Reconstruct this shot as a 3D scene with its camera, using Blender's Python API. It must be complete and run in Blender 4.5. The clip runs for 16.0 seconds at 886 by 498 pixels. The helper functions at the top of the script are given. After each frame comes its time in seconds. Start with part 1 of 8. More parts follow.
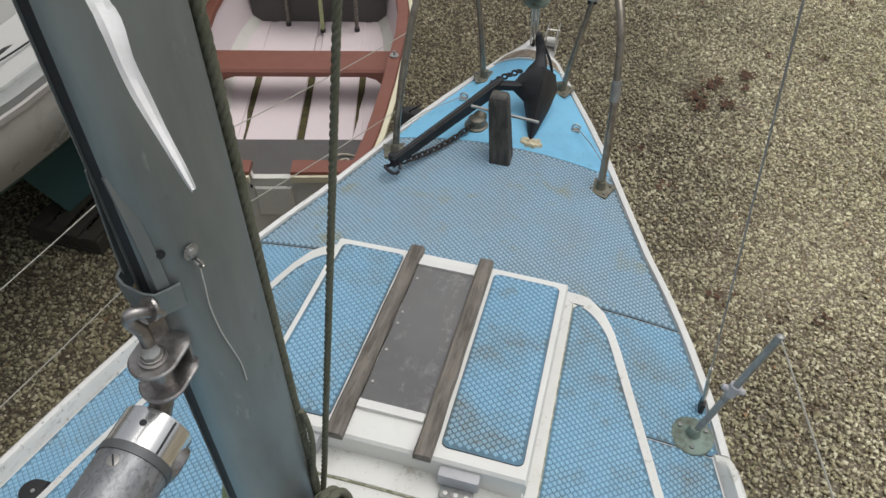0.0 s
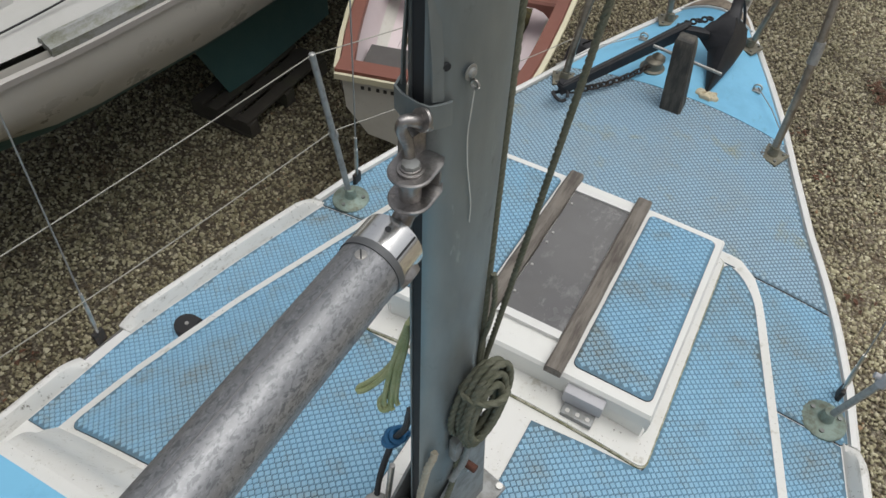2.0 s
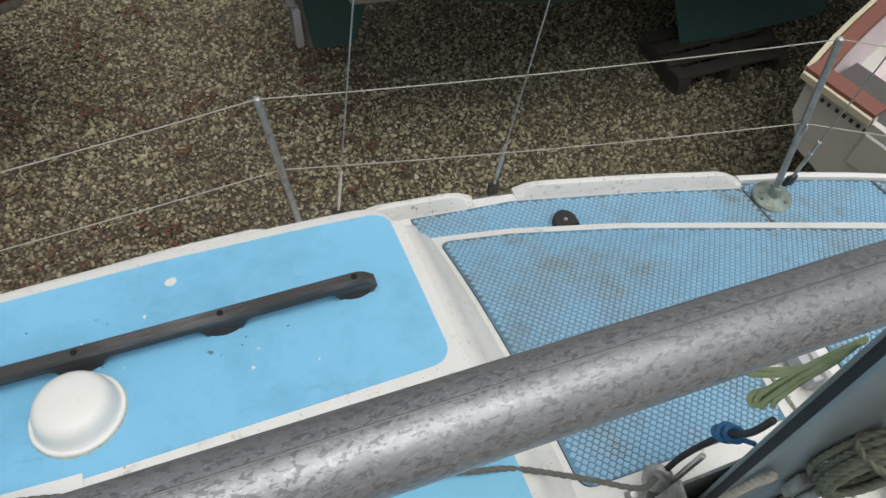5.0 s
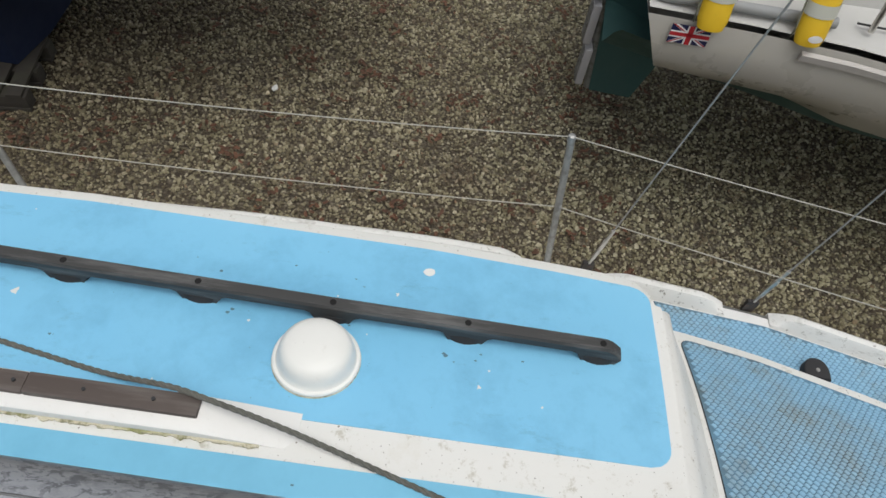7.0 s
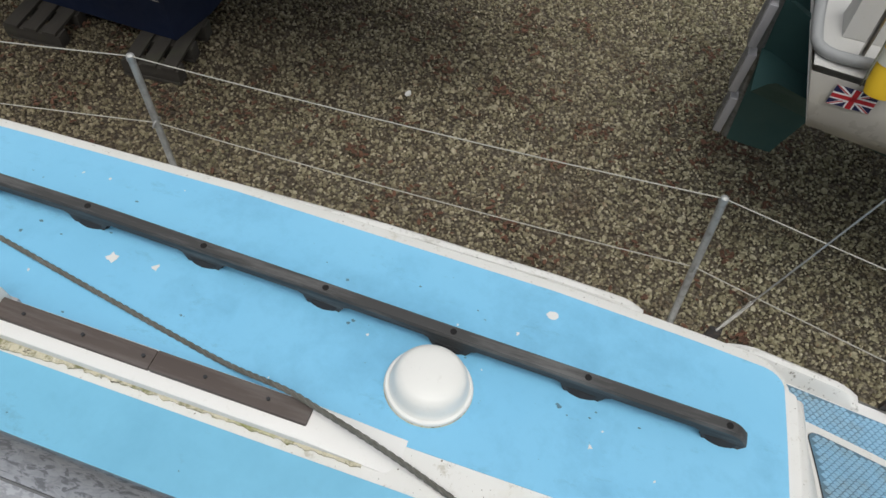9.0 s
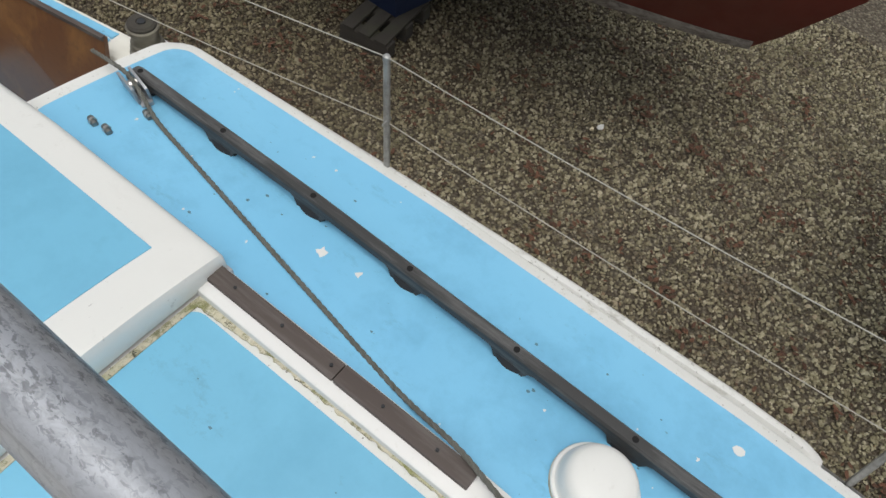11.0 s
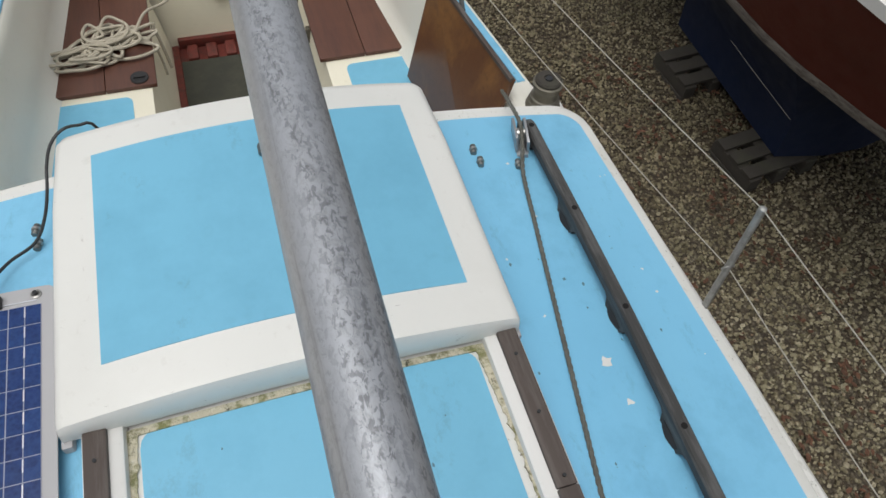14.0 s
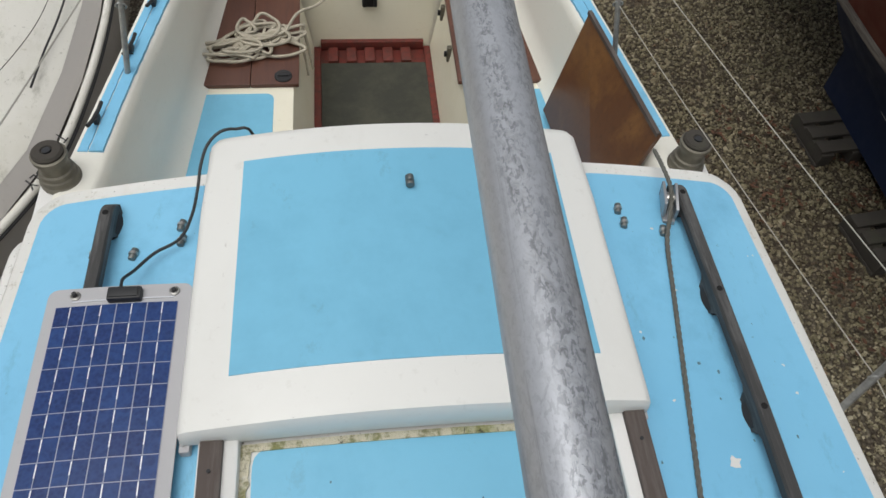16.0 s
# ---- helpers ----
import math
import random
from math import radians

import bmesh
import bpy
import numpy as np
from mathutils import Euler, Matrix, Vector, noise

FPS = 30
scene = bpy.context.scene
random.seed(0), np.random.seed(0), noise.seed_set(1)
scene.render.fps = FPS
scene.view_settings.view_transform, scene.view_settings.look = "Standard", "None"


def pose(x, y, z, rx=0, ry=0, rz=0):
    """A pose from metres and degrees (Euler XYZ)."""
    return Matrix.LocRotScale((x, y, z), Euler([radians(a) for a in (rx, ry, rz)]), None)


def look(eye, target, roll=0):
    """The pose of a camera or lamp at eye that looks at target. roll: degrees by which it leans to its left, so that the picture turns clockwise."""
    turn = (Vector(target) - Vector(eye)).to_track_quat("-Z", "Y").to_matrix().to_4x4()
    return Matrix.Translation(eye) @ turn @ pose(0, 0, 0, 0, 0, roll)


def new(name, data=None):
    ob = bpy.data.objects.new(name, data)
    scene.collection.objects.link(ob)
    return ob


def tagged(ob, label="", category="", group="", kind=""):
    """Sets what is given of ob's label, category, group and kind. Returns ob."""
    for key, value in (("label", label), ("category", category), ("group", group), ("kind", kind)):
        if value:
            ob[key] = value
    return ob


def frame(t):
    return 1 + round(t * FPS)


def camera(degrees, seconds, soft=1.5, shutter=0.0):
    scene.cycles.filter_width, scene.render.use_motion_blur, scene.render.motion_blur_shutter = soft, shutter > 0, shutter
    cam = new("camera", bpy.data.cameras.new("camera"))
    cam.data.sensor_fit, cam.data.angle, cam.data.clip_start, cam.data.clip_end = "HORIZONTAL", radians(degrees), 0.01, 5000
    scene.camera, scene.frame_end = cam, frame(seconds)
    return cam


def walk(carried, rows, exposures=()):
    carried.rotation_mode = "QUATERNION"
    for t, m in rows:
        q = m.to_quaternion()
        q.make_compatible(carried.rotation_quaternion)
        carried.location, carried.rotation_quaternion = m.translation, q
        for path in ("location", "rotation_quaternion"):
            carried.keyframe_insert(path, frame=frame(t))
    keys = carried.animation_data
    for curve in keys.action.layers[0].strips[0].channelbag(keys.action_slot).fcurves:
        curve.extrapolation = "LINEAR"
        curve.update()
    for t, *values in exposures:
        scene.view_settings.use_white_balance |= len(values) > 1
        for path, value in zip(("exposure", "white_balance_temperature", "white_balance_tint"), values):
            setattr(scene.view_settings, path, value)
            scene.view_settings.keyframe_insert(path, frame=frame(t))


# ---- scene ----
cam = camera(62.82, 16.0)
PATH = [
    (0, (0.3089, -0.2824, 3.4544), (-0.0266, 1.0782, 2.0274), 1.636),
    (0.5, (0.3001, -0.3006, 3.4475), (-0.0493, 1.0254, 1.9916), 2.221),
    (1, (0.2767, -0.3259, 3.4410), (-0.0922, 0.9707, 1.9636), 3.058),
    (1.5, (0.2556, -0.3560, 3.4176), (-0.2111, 0.8816, 1.9175), 2.962),
    (2, (0.2260, -0.3911, 3.4001), (-0.3382, 0.7617, 1.8662), 4.099),
    (2.5, (0.2177, -0.4047, 3.3852), (-0.4485, 0.6424, 1.8168), 4.767),
    (3, (0.2145, -0.4200, 3.3741), (-0.5414, 0.5177, 1.7775), 5.952),
    (3.5, (0.1879, -0.4483, 3.3691), (-0.6520, 0.3662, 1.7470), 5.628),
    (4, (0.1650, -0.4937, 3.3621), (-0.7455, 0.1924, 1.7189), 5.826),
    (4.5, (0.1390, -0.5141, 3.3580), (-0.8235, 0.0732, 1.7062), 5.224),
    (5, (0.1418, -0.5581, 3.3470), (-0.8844, -0.0761, 1.6994), 5.689),
    (5.2, (0.1341, -0.5786, 3.3451), (-0.9189, -0.1675, 1.6952), 5.730),
    (7.3, (0.0655, -0.7625, 3.3390), (-1.0834, -0.7471, 1.7020), 10.268),
    (7.5, (0.0600, -0.7609, 3.3393), (-1.0890, -0.7645, 1.7023), 9.946),
    (8, (0.0430, -0.7747, 3.3369), (-1.1103, -0.8233, 1.7036), 9.283),
    (8.5, (0.0358, -0.7925, 3.3359), (-1.1030, -0.9255, 1.6972), 8.572),
    (9, (0.0318, -0.8373, 3.3305), (-1.0879, -1.0522, 1.6873), 8.705),
    (9.2, (0.0231, -0.8673, 3.3344), (-1.0786, -1.1123, 1.6833), 9.647),
    (11.3, (-0.0170, -1.0615, 3.3438), (-0.9225, -1.6244, 1.6517), 12.413),
    (11.5, (-0.0233, -1.0591, 3.3587), (-0.8794, -1.6703, 1.6577), 12.624),
    (12, (-0.0183, -1.0424, 3.3516), (-0.7537, -1.8386, 1.6708), 11.365),
    (12.5, (-0.0097, -1.0682, 3.3609), (-0.6044, -1.9834, 1.6850), 8.690),
    (13, (0.0173, -1.0906, 3.3678), (-0.5469, -2.0484, 1.7052), 8.839),
    (13.5, (0.0146, -1.1227, 3.3735), (-0.5000, -2.1357, 1.7277), 8.040),
    (14, (0.0225, -1.1387, 3.3591), (-0.4252, -2.1845, 1.7141), 7.315),
    (14.5, (0.0324, -1.1693, 3.3562), (-0.3187, -2.2302, 1.6975), 5.731),
    (15, (0.0657, -1.2062, 3.3581), (-0.2579, -2.2895, 1.7083), 6.342),
    (15.5, (0.0861, -1.2332, 3.3588), (-0.1962, -2.3369, 1.7150), 7.308),
    (16, (0.1130, -1.2487, 3.3599), (-0.1192, -2.3648, 1.7166), 7.208),
]
EXPOSURES = [(0.0, 0.06), (3.5, 0.14), (7.5, 0.26), (9.0, 0.26), (11.5, 0.20), (13.0, 0.10), (16.0, 0.04)]
walk(cam, [(t, look(eye, target, roll)) for t, eye, target, roll in PATH], EXPOSURES)

# ---- light: an overcast day ----
world = bpy.data.worlds.new("overcast_sky")
scene.world = world
world.use_nodes = True
wn, wl = world.node_tree.nodes, world.node_tree.links
sky = wn.new("ShaderNodeTexSky")
sky.sky_type = "NISHITA"
sky.sun_disc = False
sky.sun_elevation, sky.sun_rotation = radians(76), radians(58)
sky.air_density, sky.dust_density, sky.ozone_density = 1.0, 6.0, 1.0
hsv = wn.new("ShaderNodeHueSaturation")
hsv.inputs["Saturation"].default_value = 0.25
wl.new(sky.outputs[0], hsv.inputs["Color"])
wl.new(hsv.outputs[0], wn["Background"].inputs["Color"])
wn["Background"].inputs["Strength"].default_value = 0.108
sun = new("sun", bpy.data.lights.new("sun", "SUN"))
sun.data.energy, sun.data.angle, sun.data.color = 0.72, radians(60), (1.0, 0.99, 0.965)
sun.matrix_world = look((2.3, 1.2, 11.0), (0, 0, 1.8))

# ---- materials ----


class Mat:
    """A principled material with helpers for noise-driven colour, roughness and bump."""

    def __init__(self, name, base, rough=0.5, metal=0.0):
        self.m = bpy.data.materials.new(name)
        self.m.use_nodes = True
        self.n, self.l = self.m.node_tree.nodes, self.m.node_tree.links
        self.b = self.n["Principled BSDF"]
        self.b.inputs["Base Color"].default_value = base
        self.b.inputs["Roughness"].default_value = rough
        self.b.inputs["Metallic"].default_value = metal
        self.co = self.n.new("ShaderNodeTexCoord").outputs["Object"]
        self.colour = None
        self.base = base
        self.height = None

    def map(self, scale):
        node = self.n.new("ShaderNodeMapping")
        node.inputs["Scale"].default_value = scale
        self.l.new(self.co, node.inputs[0])
        return node.outputs[0]

    def noise(self, scale, detail=4, rough=0.6, stretch=(1, 1, 1), dist=0.0):
        node = self.n.new("ShaderNodeTexNoise")
        node.inputs["Scale"].default_value = scale
        node.inputs["Detail"].default_value = detail
        node.inputs["Roughness"].default_value = rough
        node.inputs["Distortion"].default_value = dist
        self.l.new(self.map(stretch), node.inputs["Vector"])
        return node.outputs["Fac"]

    def ramp(self, fac, lo, hi, a=0.0, b=1.0):
        node = self.n.new("ShaderNodeMapRange")
        node.inputs[1].default_value, node.inputs[2].default_value = lo, hi
        node.inputs[3].default_value, node.inputs[4].default_value = a, b
        self.l.new(fac, node.inputs[0])
        return node.outputs[0]

    def mul(self, a, b):
        node = self.n.new("ShaderNodeMath")
        node.operation = "MULTIPLY"
        self.l.new(a, node.inputs[0])
        if hasattr(b, "is_linked"):
            self.l.new(b, node.inputs[1])
        else:
            node.inputs[1].default_value = b
        return node.outputs[0]

    def mix(self, fac, colour, blend="MIX"):
        """Lay a colour over the base where fac is high."""
        node = self.n.new("ShaderNodeMix")
        node.data_type, node.blend_type = "RGBA", blend
        self.l.new(fac, node.inputs["Factor"])
        if self.colour is None:
            node.inputs["A"].default_value = self.base
        else:
            self.l.new(self.colour, node.inputs["A"])
        node.inputs["B"].default_value = colour
        self.colour = node.outputs["Result"]
        self.l.new(self.colour, self.b.inputs["Base Color"])
        return self

    def gloss(self, fac, a, b):
        self.l.new(self.ramp(fac, 0.3, 0.7, a, b), self.b.inputs["Roughness"])
        return self

    def bump(self, fac, strength=0.3, dist=0.002):
        node = self.n.new("ShaderNodeBump")
        node.inputs["Strength"].default_value, node.inputs["Distance"].default_value = strength, dist
        self.l.new(fac, node.inputs["Height"])
        if self.height is not None:
            self.l.new(self.height, node.inputs["Normal"])
        self.height = node.outputs[0]
        self.l.new(self.height, self.b.inputs["Normal"])
        return self

    def random(self, island=False):
        if island:
            return self.n.new("ShaderNodeNewGeometry").outputs["Random Per Island"]
        return self.n.new("ShaderNodeObjectInfo").outputs["Random"]


def painted(name, base, dirt, rough=0.4, amount=0.5, fine=55.0):
    k = Mat(name, base, rough)
    k.mix(k.ramp(k.noise(2.2, 6, 0.65), 0.5, 0.75, 0, amount * 0.5), dirt)
    k.mix(k.ramp(k.noise(fine, 3, 0.7), 0.62, 0.74, 0, amount * 0.6), dirt)
    k.mix(k.ramp(k.noise(9.0, 5, 0.7, (1, 0.35, 1)), 0.6, 0.8, 0, amount * 0.5), dirt)
    k.gloss(k.noise(6.0), rough - 0.1, rough + 0.15)
    k.bump(k.noise(90.0, 3), 0.08, 0.001)
    return k


M = {}
M["white"] = painted("white_gelcoat", (0.715, 0.715, 0.68, 1), (0.42, 0.40, 0.30, 1), 0.42, 0.5)
k = M["white"]
k.mix(k.ramp(k.noise(5.0, 7, 0.75), 0.58, 0.74, 0, 0.35), (0.56, 0.53, 0.42, 1))
k.mix(k.ramp(k.noise(26.0, 5, 0.75), 0.59, 0.69, 0, 0.55), (0.36, 0.33, 0.24, 1))
k.mix(k.ramp(k.noise(150.0, 2, 0.5), 0.71, 0.74, 0, 0.8), (0.14, 0.115, 0.085, 1))
M["cream"] = painted("cream_cockpit_gelcoat", (0.82, 0.785, 0.64, 1), (0.55, 0.50, 0.34, 1), 0.4, 0.4)
M["railwhite"] = painted("grimy_white_toe_rail", (0.70, 0.70, 0.67, 1), (0.40, 0.38, 0.31, 1), 0.45, 0.7)
k = M["railwhite"]
k.mix(k.ramp(k.noise(12.0, 7, 0.75, (1, 0.5, 2.0)), 0.54, 0.68, 0, 0.75), (0.30, 0.285, 0.24, 1))
k.mix(k.ramp(k.noise(55.0, 5, 0.75), 0.60, 0.68, 0, 0.8), (0.12, 0.11, 0.085, 1))
M["coam"] = painted("grey_cream_coaming_gelcoat", (0.79, 0.78, 0.70, 1), (0.56, 0.54, 0.44, 1), 0.42, 0.4)
M["trim"] = painted("white_trim", (0.715, 0.715, 0.69, 1), (0.50, 0.49, 0.42, 1), 0.42, 0.4)
M["hatchwhite"] = painted("white_hatch_paint", (0.735, 0.74, 0.705, 1), (0.52, 0.51, 0.46, 1), 0.4, 0.4, 30)
k = M["hatchwhite"]
k.mix(k.ramp(k.noise(23.0, 6, 0.75, (1, 0.5, 1)), 0.66, 0.73, 0, 0.6), (0.36, 0.34, 0.31, 1))
k.mix(k.ramp(k.noise(95.0, 4, 0.7, (0.3, 1, 1)), 0.70, 0.74, 0, 0.7), (0.20, 0.19, 0.17, 1))
M["blue"] = painted("blue_deck_paint", (0.19, 0.50, 0.73, 1), (0.14, 0.38, 0.56, 1), 0.45, 0.35, 14)
k = M["blue"]
k.mix(k.ramp(k.noise(1.6, 5, 0.6), 0.35, 0.72, 0, 0.55), (0.245, 0.58, 0.80, 1))
k.mix(k.ramp(k.noise(3.6, 7, 0.72), 0.50, 0.70, 0, 0.5), (0.115, 0.33, 0.50, 1))
k.mix(k.ramp(k.noise(17.0, 7, 0.8, (1, 0.4, 1)), 0.58, 0.72, 0, 0.4), (0.10, 0.26, 0.36, 1))
k.mix(k.ramp(k.noise(75.0, 2, 0.5), 0.765, 0.79, 0, 0.6), (0.10, 0.22, 0.30, 1))
M["bluepale"] = painted("blue_hatch_paint", (0.178, 0.485, 0.675, 1), (0.13, 0.36, 0.50, 1), 0.45, 0.45, 10)
k = M["bluepale"]
k.mix(k.ramp(k.noise(3.0, 6, 0.72), 0.48, 0.70, 0, 0.4), (0.12, 0.36, 0.52, 1))
k.mix(k.ramp(k.noise(6.0, 7, 0.8, (1, 0.6, 1)), 0.60, 0.74, 0, 0.5), (0.10, 0.22, 0.29, 1))
M["filler"] = Mat("cracked_cream_filler", (0.60, 0.56, 0.42, 1), 0.8)
k = M["filler"]
k.mix(k.ramp(k.noise(28.0, 6, 0.8), 0.48, 0.60, 0, 0.9), (0.17, 0.165, 0.075, 1))
k.mix(k.ramp(k.noise(70.0, 3, 0.7), 0.55, 0.7, 0, 0.6), (0.72, 0.70, 0.62, 1))
k.mix(k.ramp(k.noise(7.0, 4, 0.7), 0.52, 0.66, 0, 0.6), (0.24, 0.26, 0.07, 1))
k.mix(k.ramp(k.noise(42.0, 5, 0.8, (1, 0.5, 1)), 0.60, 0.66, 0, 0.95), (0.035, 0.032, 0.018, 1))
k.bump(k.noise(60.0, 5, 0.8), 0.9, 0.006)
M["sheet"] = Mat("non_slip_base", (0.115, 0.24, 0.34, 1), 0.75)
k = M["sheet"]
k.mix(k.ramp(k.noise(4.5, 6, 0.7), 0.42, 0.68, 0, 0.8), (0.085, 0.085, 0.06, 1))
M["lozenge"] = Mat("non_slip_tread", (0.26, 0.465, 0.615, 1), 0.6)
k = M["lozenge"]
k.mix(k.ramp(k.random(True), 0.0, 1.0, 0, 0.28), (0.15, 0.33, 0.50, 1))
k.mix(k.ramp(k.noise(4.5, 6, 0.7), 0.47, 0.70, 0, 0.6), (0.24, 0.275, 0.26, 1))
k.mix(k.ramp(k.noise(1.2, 3, 0.6), 0.45, 0.75, 0, 0.4), (0.30, 0.50, 0.64, 1))
k.mix(k.ramp(k.noise(9.0, 6, 0.75), 0.58, 0.72, 0, 0.55), (0.20, 0.19, 0.12, 1))
k.mix(k.ramp(k.noise(3.1, 5, 0.7), 0.60, 0.76, 0, 0.6), (0.19, 0.165, 0.105, 1))
M["sheet_old"] = Mat("weathered_non_slip_base", (0.11, 0.18, 0.23, 1), 0.8)
k = M["sheet_old"]
k.mix(k.ramp(k.noise(4.0, 6, 0.7), 0.45, 0.72, 0, 0.7), (0.10, 0.10, 0.07, 1))
M["lozenge_old"] = Mat("weathered_non_slip_tread", (0.32, 0.47, 0.58, 1), 0.7)
k = M["lozenge_old"]
k.mix(k.ramp(k.random(True), 0.0, 1.0, 0, 0.3), (0.24, 0.38, 0.50, 1))
k.mix(k.ramp(k.noise(5.0, 6, 0.7), 0.48, 0.74, 0, 0.55), (0.33, 0.36, 0.34, 1))
k.mix(k.ramp(k.noise(7.0, 5, 0.7), 0.56, 0.72, 0, 0.7), (0.36, 0.335, 0.15, 1))
M["algae"] = Mat("algae_and_dirt", (0.20, 0.21, 0.11, 1), 0.9)
k = M["algae"]
k.mix(k.ramp(k.noise(60.0, 5, 0.7), 0.40, 0.62, 0, 0.9), (0.50, 0.49, 0.40, 1))
k.mix(k.ramp(k.noise(140.0, 4, 0.7), 0.55, 0.68, 0, 0.8), (0.07, 0.06, 0.03, 1))
# Sealant and slots; in the mast's sail groove it is painted shade.
M["seam"] = Mat("black_sealant_and_recess", (0.02, 0.022, 0.025, 1), 0.7)
M["mast"] = Mat("grey_anodised_mast", (0.26, 0.29, 0.29, 1), 0.45, 0.45)
k = M["mast"]
k.mix(k.ramp(k.noise(9.0, 5, 0.6, (1, 1, 0.25)), 0.42, 0.64, 0, 0.7), (0.155, 0.172, 0.175, 1))
k.mix(k.ramp(k.noise(34.0, 6, 0.75, (1, 1, 0.5)), 0.60, 0.72, 0, 0.5), (0.12, 0.13, 0.13, 1))
k.mix(k.ramp(k.noise(60.0, 3, 0.6, (1, 1, 0.3)), 0.66, 0.74, 0, 0.45), (0.42, 0.45, 0.44, 1))
k.gloss(k.noise(12.0, 4), 0.36, 0.55)
M["boom"] = Mat("oxidised_aluminium_boom", (0.235, 0.242, 0.252, 1), 0.42, 0.5)
k = M["boom"]
k.mix(k.ramp(k.noise(24.0, 2, 0.5, (1, 0.03, 1)), 0.38, 0.62, 0, 0.7), (0.33, 0.338, 0.352, 1))
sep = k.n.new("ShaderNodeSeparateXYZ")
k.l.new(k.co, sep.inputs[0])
# Paler aft: chalky wear plus sky reflection put into the colour.
chalk_sheen = k.ramp(sep.outputs[1], -0.55, -1.25, 0, 1)
k.mix(k.mul(chalk_sheen, k.ramp(k.noise(30.0, 3, 0.5, (1, 0.04, 1)), 0.30, 0.55, 0.70, 1)), (0.44, 0.462, 0.495, 1))
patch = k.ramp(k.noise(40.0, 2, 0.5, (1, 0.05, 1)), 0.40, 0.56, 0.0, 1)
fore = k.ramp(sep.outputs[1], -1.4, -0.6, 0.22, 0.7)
whole = k.n.new("ShaderNodeMath")
whole.operation = "MAXIMUM"
k.l.new(patch, whole.inputs[0])
k.l.new(fore, whole.inputs[1])
patch = whole.outputs[0]
cloud = k.ramp(k.noise(120.0, 4, 0.7, (1, 0.6, 1), 0.8), 0.44, 0.62, 0, 0.55)
k.mix(k.mul(patch, cloud), (0.195, 0.205, 0.215, 1))
speck = k.ramp(k.noise(230.0, 3, 0.65, (1, 0.5, 1), 0.6), 0.52, 0.58, 0, 0.85)
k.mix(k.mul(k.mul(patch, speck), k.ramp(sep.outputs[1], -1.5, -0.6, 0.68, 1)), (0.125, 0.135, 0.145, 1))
pale = k.ramp(k.noise(380.0, 2, 0.5, (1, 0.5, 1)), 0.54, 0.64, 0, 0.4)
k.mix(k.mul(patch, pale), (0.42, 0.43, 0.445, 1))
k.mix(k.ramp(k.noise(120.0, 4, 0.7, (1, 0.02, 1)), 0.62, 0.70, 0, 0.3), (0.16, 0.163, 0.168, 1))
k.gloss(k.noise(160.0, 5, 0.65, (1, 0.5, 1)), 0.31, 0.47)
k.bump(k.noise(260.0, 3, 0.6, (1, 0.5, 1)), 0.3, 0.0008)
M["chrome"] = Mat("bright_cast_fitting", (0.86, 0.86, 0.85, 1), 0.2, 1.0)
k = M["chrome"]
k.mix(k.ramp(k.noise(60.0, 5), 0.60, 0.7, 0, 0.6), (0.34, 0.32, 0.31, 1))
M["worn"] = Mat("worn_fork_steel", (0.36, 0.345, 0.335, 1), 0.36, 0.9)
k = M["worn"]
k.mix(k.ramp(k.noise(55.0, 5, 0.7), 0.44, 0.66, 0, 0.8), (0.15, 0.14, 0.135, 1))
k.mix(k.ramp(k.noise(120.0, 4, 0.7), 0.58, 0.68, 0, 0.7), (0.46, 0.42, 0.39, 1))
k.bump(k.noise(220.0, 4), 0.3, 0.001)
M["ringgrey"] = Mat("dull_grey_ring", (0.13, 0.135, 0.14, 1), 0.5, 0.4)
M["steel"] = Mat("stainless_steel", (0.55, 0.54, 0.51, 1), 0.28, 0.95)
k = M["steel"]
k.mix(k.ramp(k.noise(30.0, 5, 0.7), 0.5, 0.75, 0, 0.7), (0.22, 0.19, 0.15, 1))
M["rustpin"] = Mat("rusty_brown_pin", (0.10, 0.038, 0.024, 1), 0.75)
M["galv"] = Mat("galvanised_steel", (0.38, 0.385, 0.37, 1), 0.5, 0.7)
k = M["galv"]
k.mix(k.ramp(k.noise(40.0, 5, 0.7), 0.45, 0.7, 0, 0.7), (0.20, 0.195, 0.18, 1))
M["plate"] = Mat("weathered_aluminium_plate", (0.30, 0.31, 0.305, 1), 0.55, 0.4)
k = M["plate"]
k.mix(k.ramp(k.noise(22.0, 6, 0.7), 0.45, 0.68, 0, 0.75), (0.10, 0.095, 0.075, 1))
M["brass"] = Mat("tarnished_bronze", (0.155, 0.145, 0.115, 1), 0.5, 0.45)
k = M["brass"]
k.mix(k.ramp(k.noise(45.0, 5, 0.7), 0.45, 0.7, 0, 0.6), (0.22, 0.20, 0.15, 1))
M["stemplate"] = Mat("stained_stem_plate", (0.30, 0.25, 0.19, 1), 0.6)
k = M["stemplate"]
k.mix(k.ramp(k.noise(28.0, 5, 0.7), 0.42, 0.64, 0, 0.8), (0.12, 0.085, 0.06, 1))
k.mix(k.ramp(k.noise(60.0, 4, 0.7), 0.58, 0.68, 0, 0.7), (0.50, 0.45, 0.36, 1))
M["bronzeplate"] = Mat("stained_foot_plate", (0.20, 0.19, 0.145, 1), 0.5, 0.3)
k = M["bronzeplate"]
k.mix(k.ramp(k.noise(35.0, 5, 0.7), 0.42, 0.66, 0, 0.8), (0.085, 0.075, 0.042, 1))
k.mix(k.ramp(k.noise(70.0, 4, 0.7), 0.58, 0.68, 0, 0.6), (0.34, 0.35, 0.26, 1))
